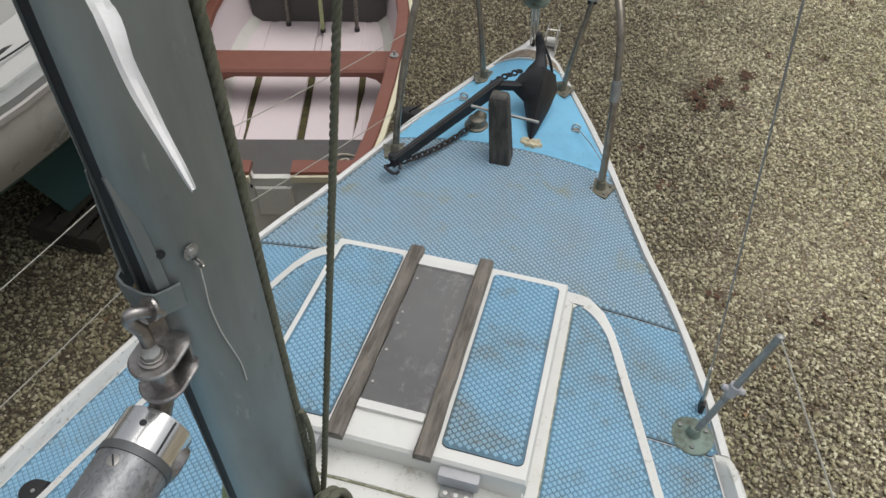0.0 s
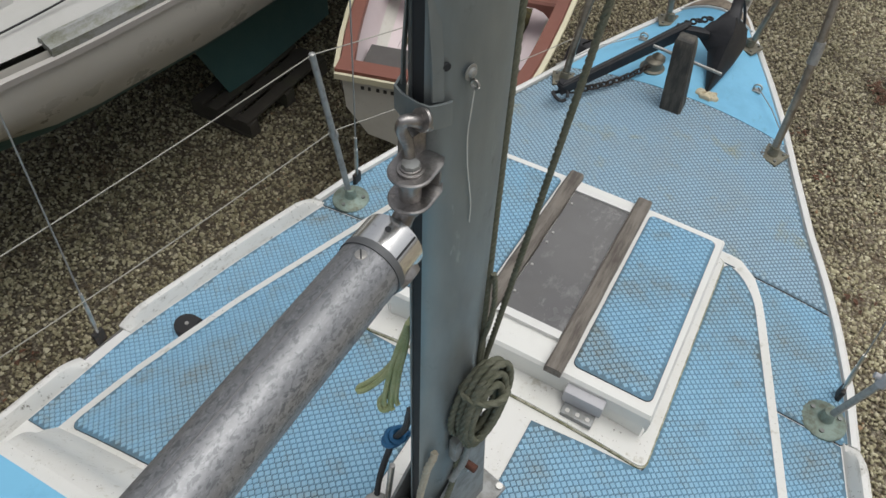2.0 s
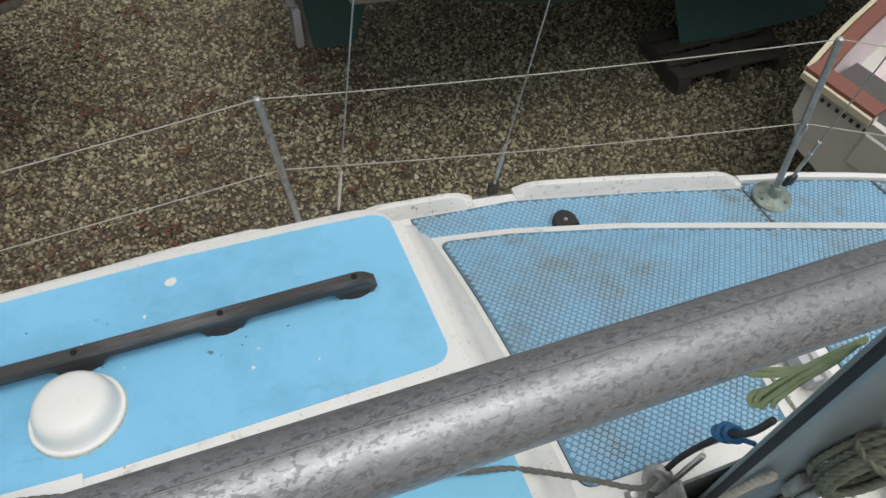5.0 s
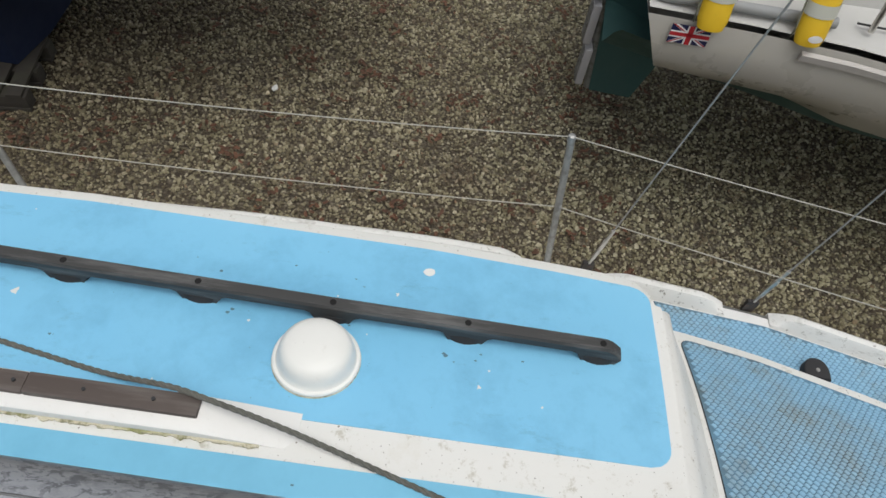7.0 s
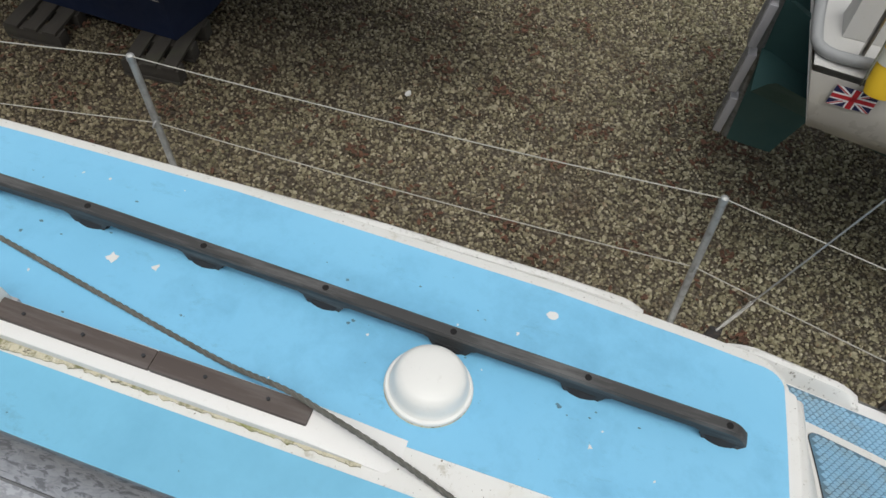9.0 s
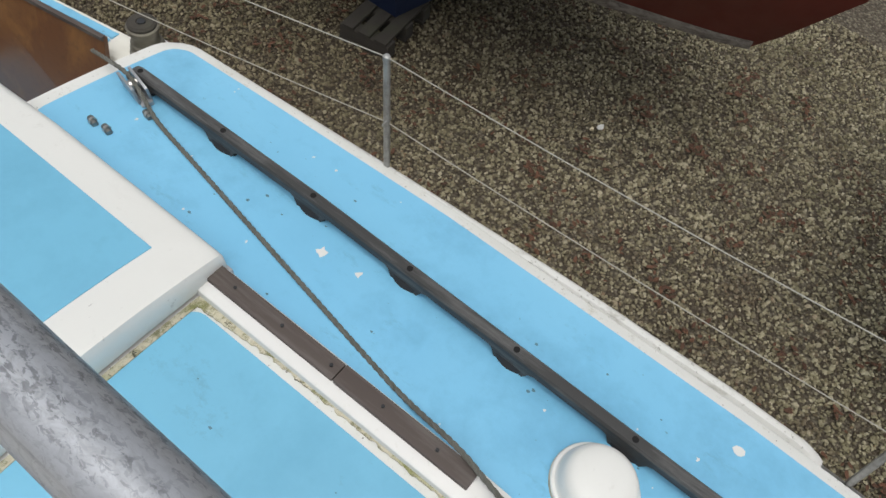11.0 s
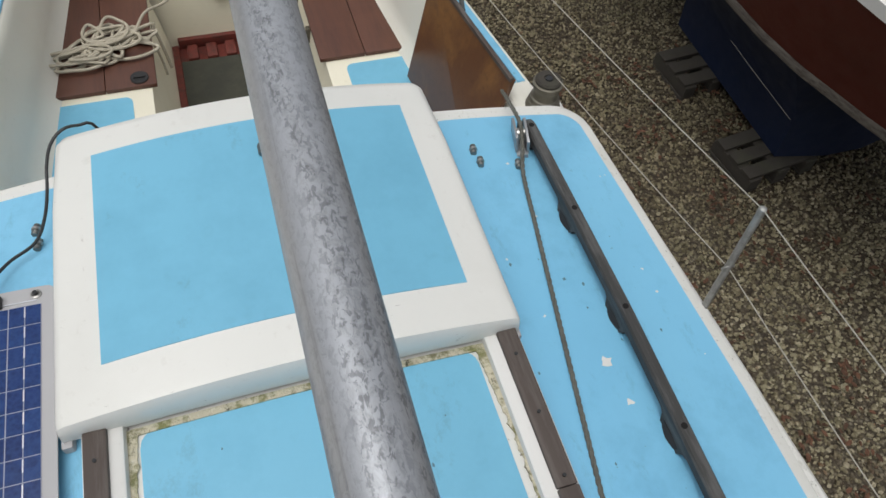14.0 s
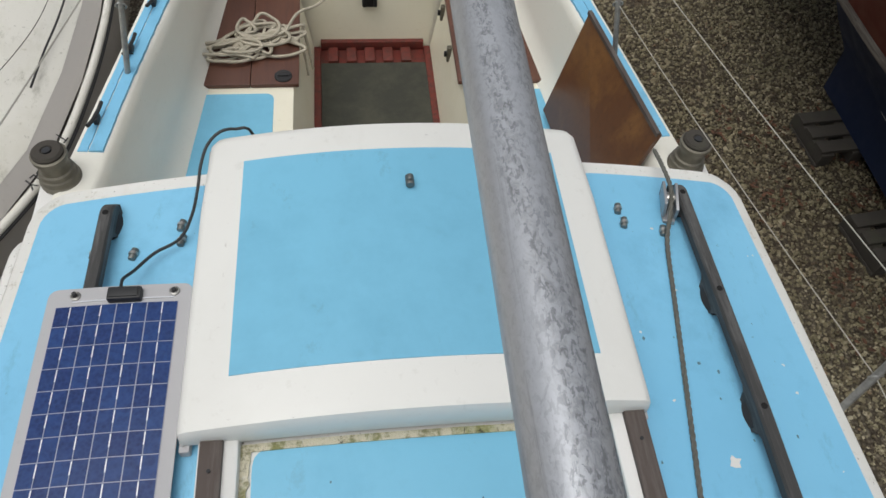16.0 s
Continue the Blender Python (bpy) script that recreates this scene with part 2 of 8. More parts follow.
M["chain"] = Mat("black_rusty_chain", (0.035, 0.032, 0.030, 1), 0.55, 0.3)
k = M["chain"]
k.mix(k.ramp(k.noise(60.0, 5, 0.7), 0.5, 0.7, 0, 0.7), (0.11, 0.07, 0.045, 1))
M["legsteel"] = Mat("weathered_leg_tube", (0.33, 0.30, 0.25, 1), 0.34, 0.8)
k = M["legsteel"]
k.mix(k.ramp(k.noise(22.0, 5, 0.7), 0.45, 0.7, 0, 0.75), (0.13, 0.105, 0.075, 1))
M["verdi"] = Mat("green_stained_plate", (0.23, 0.30, 0.26, 1), 0.55, 0.3)
k = M["verdi"]
k.mix(k.ramp(k.noise(35.0, 5, 0.7), 0.42, 0.68, 0, 0.8), (0.11, 0.10, 0.06, 1))
M["anchor"] = Mat("black_iron", (0.018, 0.019, 0.022, 1), 0.5, 0.2)
k = M["anchor"]
k.mix(k.ramp(k.noise(30.0, 6, 0.7), 0.55, 0.72, 0, 0.6), (0.065, 0.055, 0.05, 1))
k.bump(k.noise(80.0, 4), 0.3, 0.002)
M["oldwood"] = Mat("black_weathered_wood", (0.034, 0.034, 0.031, 1), 0.7)
k = M["oldwood"]
k.mix(k.ramp(k.noise(18.0, 6, 0.7, (1, 1, 0.2)), 0.46, 0.66, 0, 0.85), (0.125, 0.115, 0.095, 1))
k.bump(k.noise(60.0, 5, 0.7, (1, 1, 0.15)), 0.5, 0.003)
M["greyteak"] = Mat("silvered_teak", (0.19, 0.172, 0.148, 1), 0.75)
k = M["greyteak"]
k.mix(k.ramp(k.noise(60.0, 6, 0.7, (1, 0.07, 1)), 0.42, 0.62, 0, 0.9), (0.075, 0.062, 0.052, 1))
k.mix(k.ramp(k.noise(8.0, 5), 0.5, 0.75, 0, 0.6), (0.24, 0.215, 0.18, 1))
k.bump(k.noise(90.0, 5, 0.7, (1, 0.06, 1)), 0.6, 0.003)
M["rail"] = Mat("dark_weathered_handrail", (0.036, 0.036, 0.035, 1), 0.62)
k = M["rail"]
k.mix(k.ramp(k.noise(40.0, 6, 0.7, (1, 0.1, 1)), 0.48, 0.66, 0, 0.75), (0.125, 0.125, 0.122, 1))
k.mix(k.ramp(k.noise(9.0, 4), 0.55, 0.75, 0, 0.5), (0.035, 0.034, 0.034, 1))
k.bump(k.noise(90.0, 5, 0.7, (1, 0.08, 1)), 0.4, 0.002)
M["teakstrip"] = Mat("dark_teak_strip", (0.072, 0.055, 0.047, 1), 0.65)
k = M["teakstrip"]
k.mix(k.ramp(k.noise(50.0, 6, 0.7, (1, 0.08, 1)), 0.45, 0.68, 0, 0.8), (0.135, 0.12, 0.108, 1))
M["varnish"] = Mat("varnished_plywood", (0.115, 0.044, 0.017, 1), 0.3)
k = M["varnish"]
k.mix(k.ramp(k.noise(4.0, 5, 0.65, (1, 1, 0.6), 1.2), 0.45, 0.70, 0, 0.75), (0.235, 0.11, 0.032, 1))
k.mix(k.ramp(k.noise(45.0, 4, 0.6, (0.12, 1, 1)), 0.5, 0.72, 0, 0.5), (0.075, 0.028, 0.014, 1))
M["seatwood"] = Mat("brown_seat_boards", (0.105, 0.042, 0.026, 1), 0.4)
k = M["seatwood"]
k.mix(k.ramp(k.noise(30.0, 5, 0.7, (1, 0.1, 1)), 0.45, 0.7, 0, 0.6), (0.058, 0.024, 0.018, 1))
k.mix(k.ramp(k.noise(3.0, 4), 0.5, 0.75, 0, 0.5), (0.155, 0.065, 0.038, 1))
M["redpaint"] = Mat("red_floor_paint", (0.155, 0.026, 0.018, 1), 0.65)
k = M["redpaint"]
k.mix(k.ramp(k.noise(30.0, 6, 0.75), 0.42, 0.64, 0, 0.85), (0.06, 0.024, 0.018, 1))
M["mat"] = Mat("black_rubber_mat", (0.040, 0.042, 0.033, 1), 0.95)
k = M["mat"]
k.mix(k.ramp(k.noise(7.0, 6, 0.7), 0.40, 0.66, 0, 0.8), (0.068, 0.068, 0.05, 1))
k.mix(k.ramp(k.noise(55.0, 2, 0.5), 0.765, 0.785, 0, 0.9), (0.50, 0.50, 0.45, 1))
k.bump(k.noise(300.0, 2), 0.3, 0.002)
M["black"] = Mat("black_plastic", (0.016, 0.017, 0.018, 1), 0.5)
M["rubber"] = Mat("black_rubber", (0.02, 0.02, 0.021, 1), 0.7)
M["hole"] = Mat("black_hole", (0.004, 0.004, 0.004, 1), 0.9)
M["bolt"] = Mat("dull_bolt_head", (0.20, 0.21, 0.20, 1), 0.45, 0.8)
M["grey"] = painted("grey_plastic_frame", (0.42, 0.42, 0.43, 1), (0.30, 0.30, 0.29, 1), 0.5, 0.3)
M["zinc"] = Mat("cast_grey_cleat", (0.36, 0.37, 0.38, 1), 0.4, 0.6)
M["cellgap"] = Mat("solar_backing", (0.31, 0.34, 0.42, 1), 0.25)
M["cell"] = Mat("polycrystalline_cell", (0.014, 0.030, 0.118, 1), 0.16)
k = M["cell"]
k.mix(k.ramp(k.random(), 0.0, 1.0, 0, 0.9), (0.022, 0.062, 0.205, 1))
k.mix(k.ramp(k.noise(28.0, 4, 0.65, (1, 1, 1), 1.5), 0.42, 0.62, 0, 0.55), (0.010, 0.020, 0.075, 1))
vor = k.n.new("ShaderNodeTexVoronoi")
vor.inputs["Scale"].default_value = 130
k.l.new(k.co, vor.inputs["Vector"])
k.mix(k.ramp(vor.outputs["Distance"], 0.2, 0.9, 0, 0.5), (0.032, 0.070, 0.205, 1))
k.b.inputs["Specular IOR Level"].default_value = 0.3
M["bus"] = Mat("solar_bus_wire", (0.70, 0.72, 0.75, 1), 0.3, 0.6)


def rope_mat(name, base, dirt, amount=0.7):
    k = Mat(name, base, 0.85)
    k.mix(k.ramp(k.noise(35.0, 5, 0.7), 0.42, 0.68, 0, amount), dirt)
    k.mix(k.ramp(k.noise(400.0, 2, 0.5), 0.45, 0.7, 0, 0.35), dirt)
    k.bump(k.noise(600.0, 2), 0.3, 0.001)
    return k


M["ropegreen"] = rope_mat("algae_stained_rope", (0.150, 0.152, 0.112, 1), (0.070, 0.080, 0.042, 1), 0.6)
M["ropelime"] = rope_mat("pale_green_line", (0.44, 0.48, 0.27, 1), (0.22, 0.27, 0.09, 1), 0.5)
M["ropegrey"] = rope_mat("grey_control_line", (0.135, 0.135, 0.118, 1), (0.06, 0.06, 0.045, 1), 0.5)
M["ropewhite"] = rope_mat("cream_braided_rope", (0.47, 0.43, 0.34, 1), (0.28, 0.25, 0.19, 1), 0.5)
M["wire"] = Mat("plastic_covered_wire", (0.36, 0.35, 0.30, 1), 0.6)
M["twine"] = Mat("white_twine", (0.62, 0.62, 0.58, 1), 0.8)
M["shroud"] = Mat("stainless_wire", (0.33, 0.325, 0.305, 1), 0.5, 0.4)
M["alloystep"] = painted("dull_alloy_step", (0.46, 0.46, 0.48, 1), (0.30, 0.30, 0.31, 1), 0.5, 0.4)
M["hose"] = painted("grey_rubber_hose", (0.27, 0.28, 0.28, 1), (0.16, 0.17, 0.13, 1), 0.6, 0.6)
M["cloth"] = Mat("white_streamer_cloth", (0.80, 0.80, 0.80, 1), 0.8)
k = M["cloth"]
k.mix(k.ramp(k.noise(90.0, 4, 0.7), 0.5, 0.75, 0, 0.4), (0.58, 0.57, 0.54, 1))
M["bluecord"] = Mat("blue_cord", (0.02, 0.12, 0.26, 1), 0.6)
M["smoke"] = Mat("smoked_acrylic", (0.17, 0.168, 0.165, 1), 0.2)
k = M["smoke"]
k.mix(k.ramp(k.noise(6.0, 6, 0.7), 0.45, 0.75, 0, 0.7), (0.15, 0.145, 0.135, 1))
k.mix(k.ramp(k.noise(2.5, 3), 0.4, 0.7, 0, 0.5), (0.085, 0.085, 0.09, 1))
# Pale smears and streaks; mottled sky reflection is put into the colour here.
k.mix(k.ramp(k.noise(11.0, 7, 0.75, (1, 0.5, 1)), 0.56, 0.70, 0, 0.5), (0.36, 0.355, 0.35, 1))
k.mix(k.ramp(k.noise(30.0, 6, 0.8, (1, 0.3, 1)), 0.60, 0.70, 0, 0.45), (0.42, 0.42, 0.42, 1))
k.gloss(k.noise(14.0, 5), 0.08, 0.30)
M["moulddot"] = Mat("dark_mould", (0.10, 0.20, 0.26, 1), 0.8)
M["navy"] = painted("navy_antifouling", (0.008, 0.018, 0.055, 1), (0.014, 0.024, 0.048, 1), 0.55, 0.6)
M["redhull"] = painted("red_topsides", (0.115, 0.021, 0.015, 1), (0.08, 0.022, 0.018, 1), 0.4, 0.5)
M["teal"] = painted("teal_antifouling", (0.045, 0.115, 0.112, 1), (0.06, 0.105, 0.095, 1), 0.6, 0.6)
M["yhull"] = painted("cream_topsides", (0.50, 0.485, 0.44, 1), (0.42, 0.36, 0.22, 1), 0.3, 0.3)
M["ydeck"] = painted("pale_deck", (0.46, 0.46, 0.44, 1), (0.32, 0.32, 0.28, 1), 0.55, 0.5)
M["ytoe"] = Mat("green_stained_toe_rail", (0.30, 0.31, 0.30, 1), 0.55, 0.0)
k = M["ytoe"]
k.mix(k.ramp(k.noise(9.0, 6, 0.75, (1, 0.4, 1)), 0.48, 0.66, 0, 0.9), (0.12, 0.125, 0.06, 1))
M["glass"] = Mat("dark_window", (0.012, 0.013, 0.015, 1), 0.08)
M["yellow"] = painted("yellow_foam_cover", (0.72, 0.47, 0.02, 1), (0.48, 0.33, 0.03, 1), 0.55, 0.4)
M["reflect"] = Mat("grey_reflective_tape", (0.45, 0.46, 0.40, 1), 0.35)
M["flagblue"] = Mat("decal_navy", (0.012, 0.016, 0.07, 1), 0.5)
M["flagred"] = Mat("decal_red", (0.45, 0.02, 0.03, 1), 0.5)
M["flagwhite"] = Mat("decal_white", (0.80, 0.80, 0.80, 1), 0.5)
M["pink"] = painted("faded_pink_floor", (0.66, 0.58, 0.59, 1), (0.52, 0.44, 0.42, 1), 0.5, 0.5)
M["terra"] = painted("terracotta_moulding", (0.20, 0.075, 0.052, 1), (0.135, 0.055, 0.04, 1), 0.5, 0.6)
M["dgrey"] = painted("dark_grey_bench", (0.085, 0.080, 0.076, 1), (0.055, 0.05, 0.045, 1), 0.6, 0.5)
M["moss"] = Mat("mossy_gap", (0.075, 0.065, 0.02, 1), 0.95)
k = M["moss"]
k.mix(k.ramp(k.noise(18.0, 6, 0.8), 0.45, 0.65, 0, 0.9), (0.016, 0.014, 0.011, 1))
M["dhull"] = painted("dirty_white_dinghy_hull", (0.62, 0.61, 0.56, 1), (0.30, 0.27, 0.20, 1), 0.45, 0.7)
M["creamrub"] = painted("cream_rubbing_strake", (0.62, 0.58, 0.42, 1), (0.42, 0.38, 0.20, 1), 0.5, 0.5)
M["ink"] = Mat("dark_lettering", (0.04, 0.04, 0.04, 1), 0.6)
M["pallet"] = Mat("grey_pallet_wood", (0.048, 0.043, 0.036, 1), 0.9)
k = M["pallet"]
k.mix(k.ramp(k.noise(40.0, 6, 0.7, (0.08, 1, 1)), 0.45, 0.65, 0, 0.8), (0.055, 0.048, 0.038, 1))
k.mix(k.ramp(k.noise(5.0, 4), 0.5, 0.72, 0, 0.6), (0.065, 0.07, 0.04, 1))
M["oldwhite"] = painted("chalky_white_deck", (0.66, 0.65, 0.59, 1), (0.42, 0.40, 0.30, 1), 0.6, 0.8, 25)
k = M["oldwhite"]
k.mix(k.ramp(k.noise(14.0, 6, 0.75, (1, 0.4, 1)), 0.56, 0.70, 0, 0.7), (0.36, 0.35, 0.29, 1))
k.mix(k.ramp(k.noise(48.0, 5, 0.75), 0.62, 0.70, 0, 0.7), (0.24, 0.24, 0.19, 1))
M["band"] = painted("greige_side_band", (0.42, 0.40, 0.375, 1), (0.30, 0.28, 0.24, 1), 0.55, 0.5)
M["putty"] = Mat("cream_putty", (0.62, 0.56, 0.40, 1), 0.8)
k = M["putty"]
k.mix(k.ramp(k.noise(70.0, 5, 0.7), 0.48, 0.66, 0, 0.8), (0.30, 0.22, 0.12, 1))
k.bump(k.noise(90.0, 4, 0.7), 0.6, 0.004)
M["leaf"] = Mat("dead_leaf", (0.060, 0.032, 0.018, 1), 0.85)
k = M["leaf"]
k.mix(k.ramp(k.random(True), 0, 1, 0, 0.85), (0.15, 0.070, 0.040, 1))

# gravel: loose stones and the bed beneath
M["stone"] = Mat("crushed_gravel", (0.32, 0.285, 0.21, 1), 0.62)
k = M["stone"]
rnd = k.random(True)
cr = k.n.new("ShaderNodeValToRGB")
cr.color_ramp.interpolation = "LINEAR"
stops = ((0.0, (0.10, 0.078, 0.046, 1)), (0.22, (0.185, 0.160, 0.098, 1)), (0.50, (0.285, 0.260, 0.165, 1)), (0.78, (0.385, 0.355, 0.235, 1)), (0.97, (0.50, 0.465, 0.34, 1)), (1.0, (0.23, 0.14, 0.075, 1)))
els = cr.color_ramp.elements
els[0].position, els[0].color = stops[0]
els[1].position, els[1].color = stops[-1]
for p, c in stops[1:-1]:
    e = els.new(p)
    e.color = c
k.l.new(rnd, cr.inputs[0])
k.colour = cr.outputs[0]
k.mix(k.ramp(k.noise(1.6, 6, 0.7), 0.52, 0.74, 0, 0.45), (0.10, 0.075, 0.045, 1))
k.mix(k.ramp(k.noise(0.5, 4, 0.6), 0.45, 0.75, 0, 0.35), (0.15, 0.145, 0.065, 1))
k.mix(k.ramp(k.noise(2.3, 6, 0.72), 0.56, 0.72, 0, 0.5), (0.10, 0.105, 0.04, 1))
k.mix(k.ramp(k.noise(4.1, 6, 0.75), 0.55, 0.66, 0, 0.7), (0.085, 0.046, 0.027, 1))


def shade_tint(k, fac, open_gain=0.5):
    """Light and shade put in colour: open side pale, port dark, beside yacht lifted."""
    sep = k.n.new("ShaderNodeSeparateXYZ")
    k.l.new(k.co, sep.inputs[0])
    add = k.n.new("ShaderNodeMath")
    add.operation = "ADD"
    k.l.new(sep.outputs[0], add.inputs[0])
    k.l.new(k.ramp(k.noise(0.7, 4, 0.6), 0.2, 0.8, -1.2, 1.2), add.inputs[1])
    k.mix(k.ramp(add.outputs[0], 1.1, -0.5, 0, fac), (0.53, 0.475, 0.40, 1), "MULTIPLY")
    # Shade among the boats aft, painted as a darker tone.
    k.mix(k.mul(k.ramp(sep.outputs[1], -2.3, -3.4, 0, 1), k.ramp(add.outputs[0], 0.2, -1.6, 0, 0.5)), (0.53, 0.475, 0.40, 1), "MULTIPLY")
    # Colour lift against the shade under the neighbour's hull.
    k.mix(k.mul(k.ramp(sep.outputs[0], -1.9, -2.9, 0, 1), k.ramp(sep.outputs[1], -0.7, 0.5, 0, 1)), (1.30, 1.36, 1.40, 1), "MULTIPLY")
    k.mix(k.ramp(add.outputs[0], 0.3, 2.2, 0, 1), (open_gain * 0.97, open_gain * 0.985, open_gain * 0.99, 1), "MULTIPLY")


shade_tint(k, 0.38, 1.85)
M["bed"] = Mat("gravel_bed", (0.11, 0.09, 0.063, 1), 0.9)
k = M["bed"]
vor = k.n.new("ShaderNodeTexVoronoi")
vor.inputs["Scale"].default_value = 52
k.l.new(k.co, vor.inputs["Vector"])
sep = k.n.new("ShaderNodeSeparateColor")
k.l.new(vor.outputs["Color"], sep.inputs[0])
k.mix(k.ramp(sep.outputs[0], 0.2, 1.0, 0, 0.9), (0.30, 0.275, 0.205, 1))
k.mix(k.ramp(vor.outputs["Distance"], 0.25, 0.75, 0, 0.85), (0.045, 0.035, 0.024, 1))
k.mix(k.ramp(k.noise(0.9, 5, 0.65), 0.50, 0.72, 0, 0.55), (0.075, 0.052, 0.032, 1))
shade_tint(k, 0.36, 2.7)
k.bump(k.ramp(vor.outputs["Distance"], 0.0, 0.8, 1, 0), 0.8, 0.02)

# ---- mesh helpers ----


def mesh_of(name, verts, faces, material, smooth=True):
    me = bpy.data.meshes.new(name)
    me.from_pydata([tuple(v) for v in verts], [], [tuple(f) for f in faces])
    me.materials.append(material.m)
    if smooth:
        me.shade_smooth()
        me.set_sharp_from_angle(angle=radians(38))
    me.update()
    return me


def part(name, data, material, parent, label="", smooth=True):
    """Links a bmesh or (verts, faces) as one mesh object, given in world places, under parent."""
    if isinstance(data, bmesh.types.BMesh):
        bmesh.ops.recalc_face_normals(data, faces=data.faces)
        me = bpy.data.meshes.new(name)
        data.to_mesh(me)
        data.free()
        me.materials.append(material.m)
        if smooth:
            me.shade_smooth()
            me.set_sharp_from_angle(angle=radians(38))
    else:
        me = mesh_of(name, *data, material, smooth)
    ob = new(name, me)
    if parent is not None:
        ob.parent = parent
        p, w = parent, Matrix()
        while p is not None:
            w = p.matrix_basis @ w if p.parent is None else p.matrix_parent_inverse @ p.matrix_basis @ w
            p = p.parent
        ob.matrix_parent_inverse = w.inverted()
    if label:
        tagged(ob, label)
    return ob


def thing(name, place, label, category, group="", kind=""):
    ob = new(name)
    ob.empty_display_size = 0.05
    ob.location = place
    return tagged(ob, label, category, group, kind)


def box(x0, x1, y0, y1, z0, z1, bevel=0.004, segments=2, bm=None, turn=None):
    made = bmesh.new()
    bmesh.ops.create_cube(made, size=1.0)
    for v in made.verts:
        v.co = Vector(((x0 + x1) / 2 + v.co.x * (x1 - x0), (y0 + y1) / 2 + v.co.y * (y1 - y0), (z0 + z1) / 2 + v.co.z * (z1 - z0)))
    if bevel:
        bmesh.ops.bevel(made, geom=made.edges[:], offset=bevel, segments=segments, profile=0.6, affect="EDGES")
    if turn is not None:
        bmesh.ops.transform(made, matrix=turn, verts=made.verts)
    if bm is None:
        return made
    join(bm, made)
    return bm


def join(bm, other):
    me = bpy.data.meshes.new("tmp")
    other.to_mesh(me)
    other.free()
    bm.from_mesh(me)
    bpy.data.meshes.remove(me)
    return bm


def cyl(a, b, r0, r1=None, seg=20, bevel=0.0, bm=None):
    """A capped cylinder or cone from a to b."""
    a, b = Vector(a), Vector(b)
    made = bmesh.new()
    bmesh.ops.create_cone(made, cap_ends=True, segments=seg, radius1=r0, radius2=r0 if r1 is None else r1, depth=(b - a).length)
    if bevel:
        rim = [e for e in made.edges if abs(e.verts[0].co.z - e.verts[1].co.z) < 1e-6]
        bmesh.ops.bevel(made, geom=rim, offset=bevel, segments=2, profile=0.6, affect="EDGES")
    turn = (b - a).to_track_quat("Z", "Y").to_matrix().to_4x4()
    bmesh.ops.transform(made, matrix=Matrix.Translation((a + b) / 2) @ turn, verts=made.verts)
    if bm is None:
        return made
    return join(bm, made)


def lathe(profile, place, seg=28, axis=None):
    """(radius, height) rows turned round z at place."""
    verts, faces = [], []
    turn = Matrix() if axis is None else Vector(axis).to_track_quat("Z", "Y").to_matrix().to_4x4()
    for r, h in profile:
        for i in range(seg):
            a = 2 * math.pi * i / seg
            verts.append(Vector(place) + turn @ Vector((r * math.cos(a), r * math.sin(a), h)))
    for j in range(len(profile) - 1):
        for i in range(seg):
            n = (i + 1) % seg
            faces.append((j * seg + i, j * seg + n, (j + 1) * seg + n, (j + 1) * seg + i))
    faces.append(tuple(range(seg - 1, -1, -1)))
    faces.append(tuple((len(profile) - 1) * seg + i for i in range(seg)))
    return verts, faces


def smooth_line(points, step=0.02):
    """A Catmull-Rom line through the points, sampled about every step metres."""
    p = [Vector(q) for q in points]
    p = [p[0] * 2 - p[1]] + p + [p[-1] * 2 - p[-2]]
    out = []
    for i in range(1, len(p) - 2):
        n = max(2, int((p[i + 1] - p[i]).length / step))
        for j in range(n):
            t = j / n
            a, b, c, d = p[i - 1], p[i], p[i + 1], p[i + 2]
            out.append(0.5 * (2 * b + (c - a) * t + (2 * a - 5 * b + 4 * c - d) * t * t + (3 * b - a - 3 * c + d) * t ** 3))
    out.append(p[-2])
    return out


def sweep(line, radius, seg=10, strands=0, lay=0.05, depth=0.16):
    """A tube along a line of points; with strands its section has that many rounded strands that wind round, as in laid rope."""
    line = [Vector(q) for q in line]
    verts, faces = [], []
    normal = None
    run = 0.0
    for i, q in enumerate(line):
        d = (line[min(i + 1, len(line) - 1)] - line[max(i - 1, 0)]).normalized()
        if normal is None:
            normal = d.orthogonal().normalized()
        normal = (normal - d * normal.dot(d)).normalized()
        side = d.cross(normal)
        if i:
            run += (q - line[i - 1]).length
        for s in range(seg):
            a = 2 * math.pi * s / seg
            r = radius * (1 - depth * (1 - abs(math.cos(strands * a / 2 - math.pi * run / lay))) ** 1.6 if strands else 1)
            verts.append(q + (normal * math.cos(a) + side * math.sin(a)) * r)
    for i in range(len(line) - 1):
        for s in range(seg):
            n = (s + 1) % seg
            faces.append((i * seg + s, i * seg + n, (i + 1) * seg + n, (i + 1) * seg + s))
    faces.append(tuple(range(seg - 1, -1, -1)))
    faces.append(tuple((len(line) - 1) * seg + s for s in range(seg)))
    return verts, faces


def table(rows):
    xs, ys = [r[0] for r in rows], [r[1] for r in rows]

    def f(v):
        return float(np.interp(v, xs, ys))
    return f


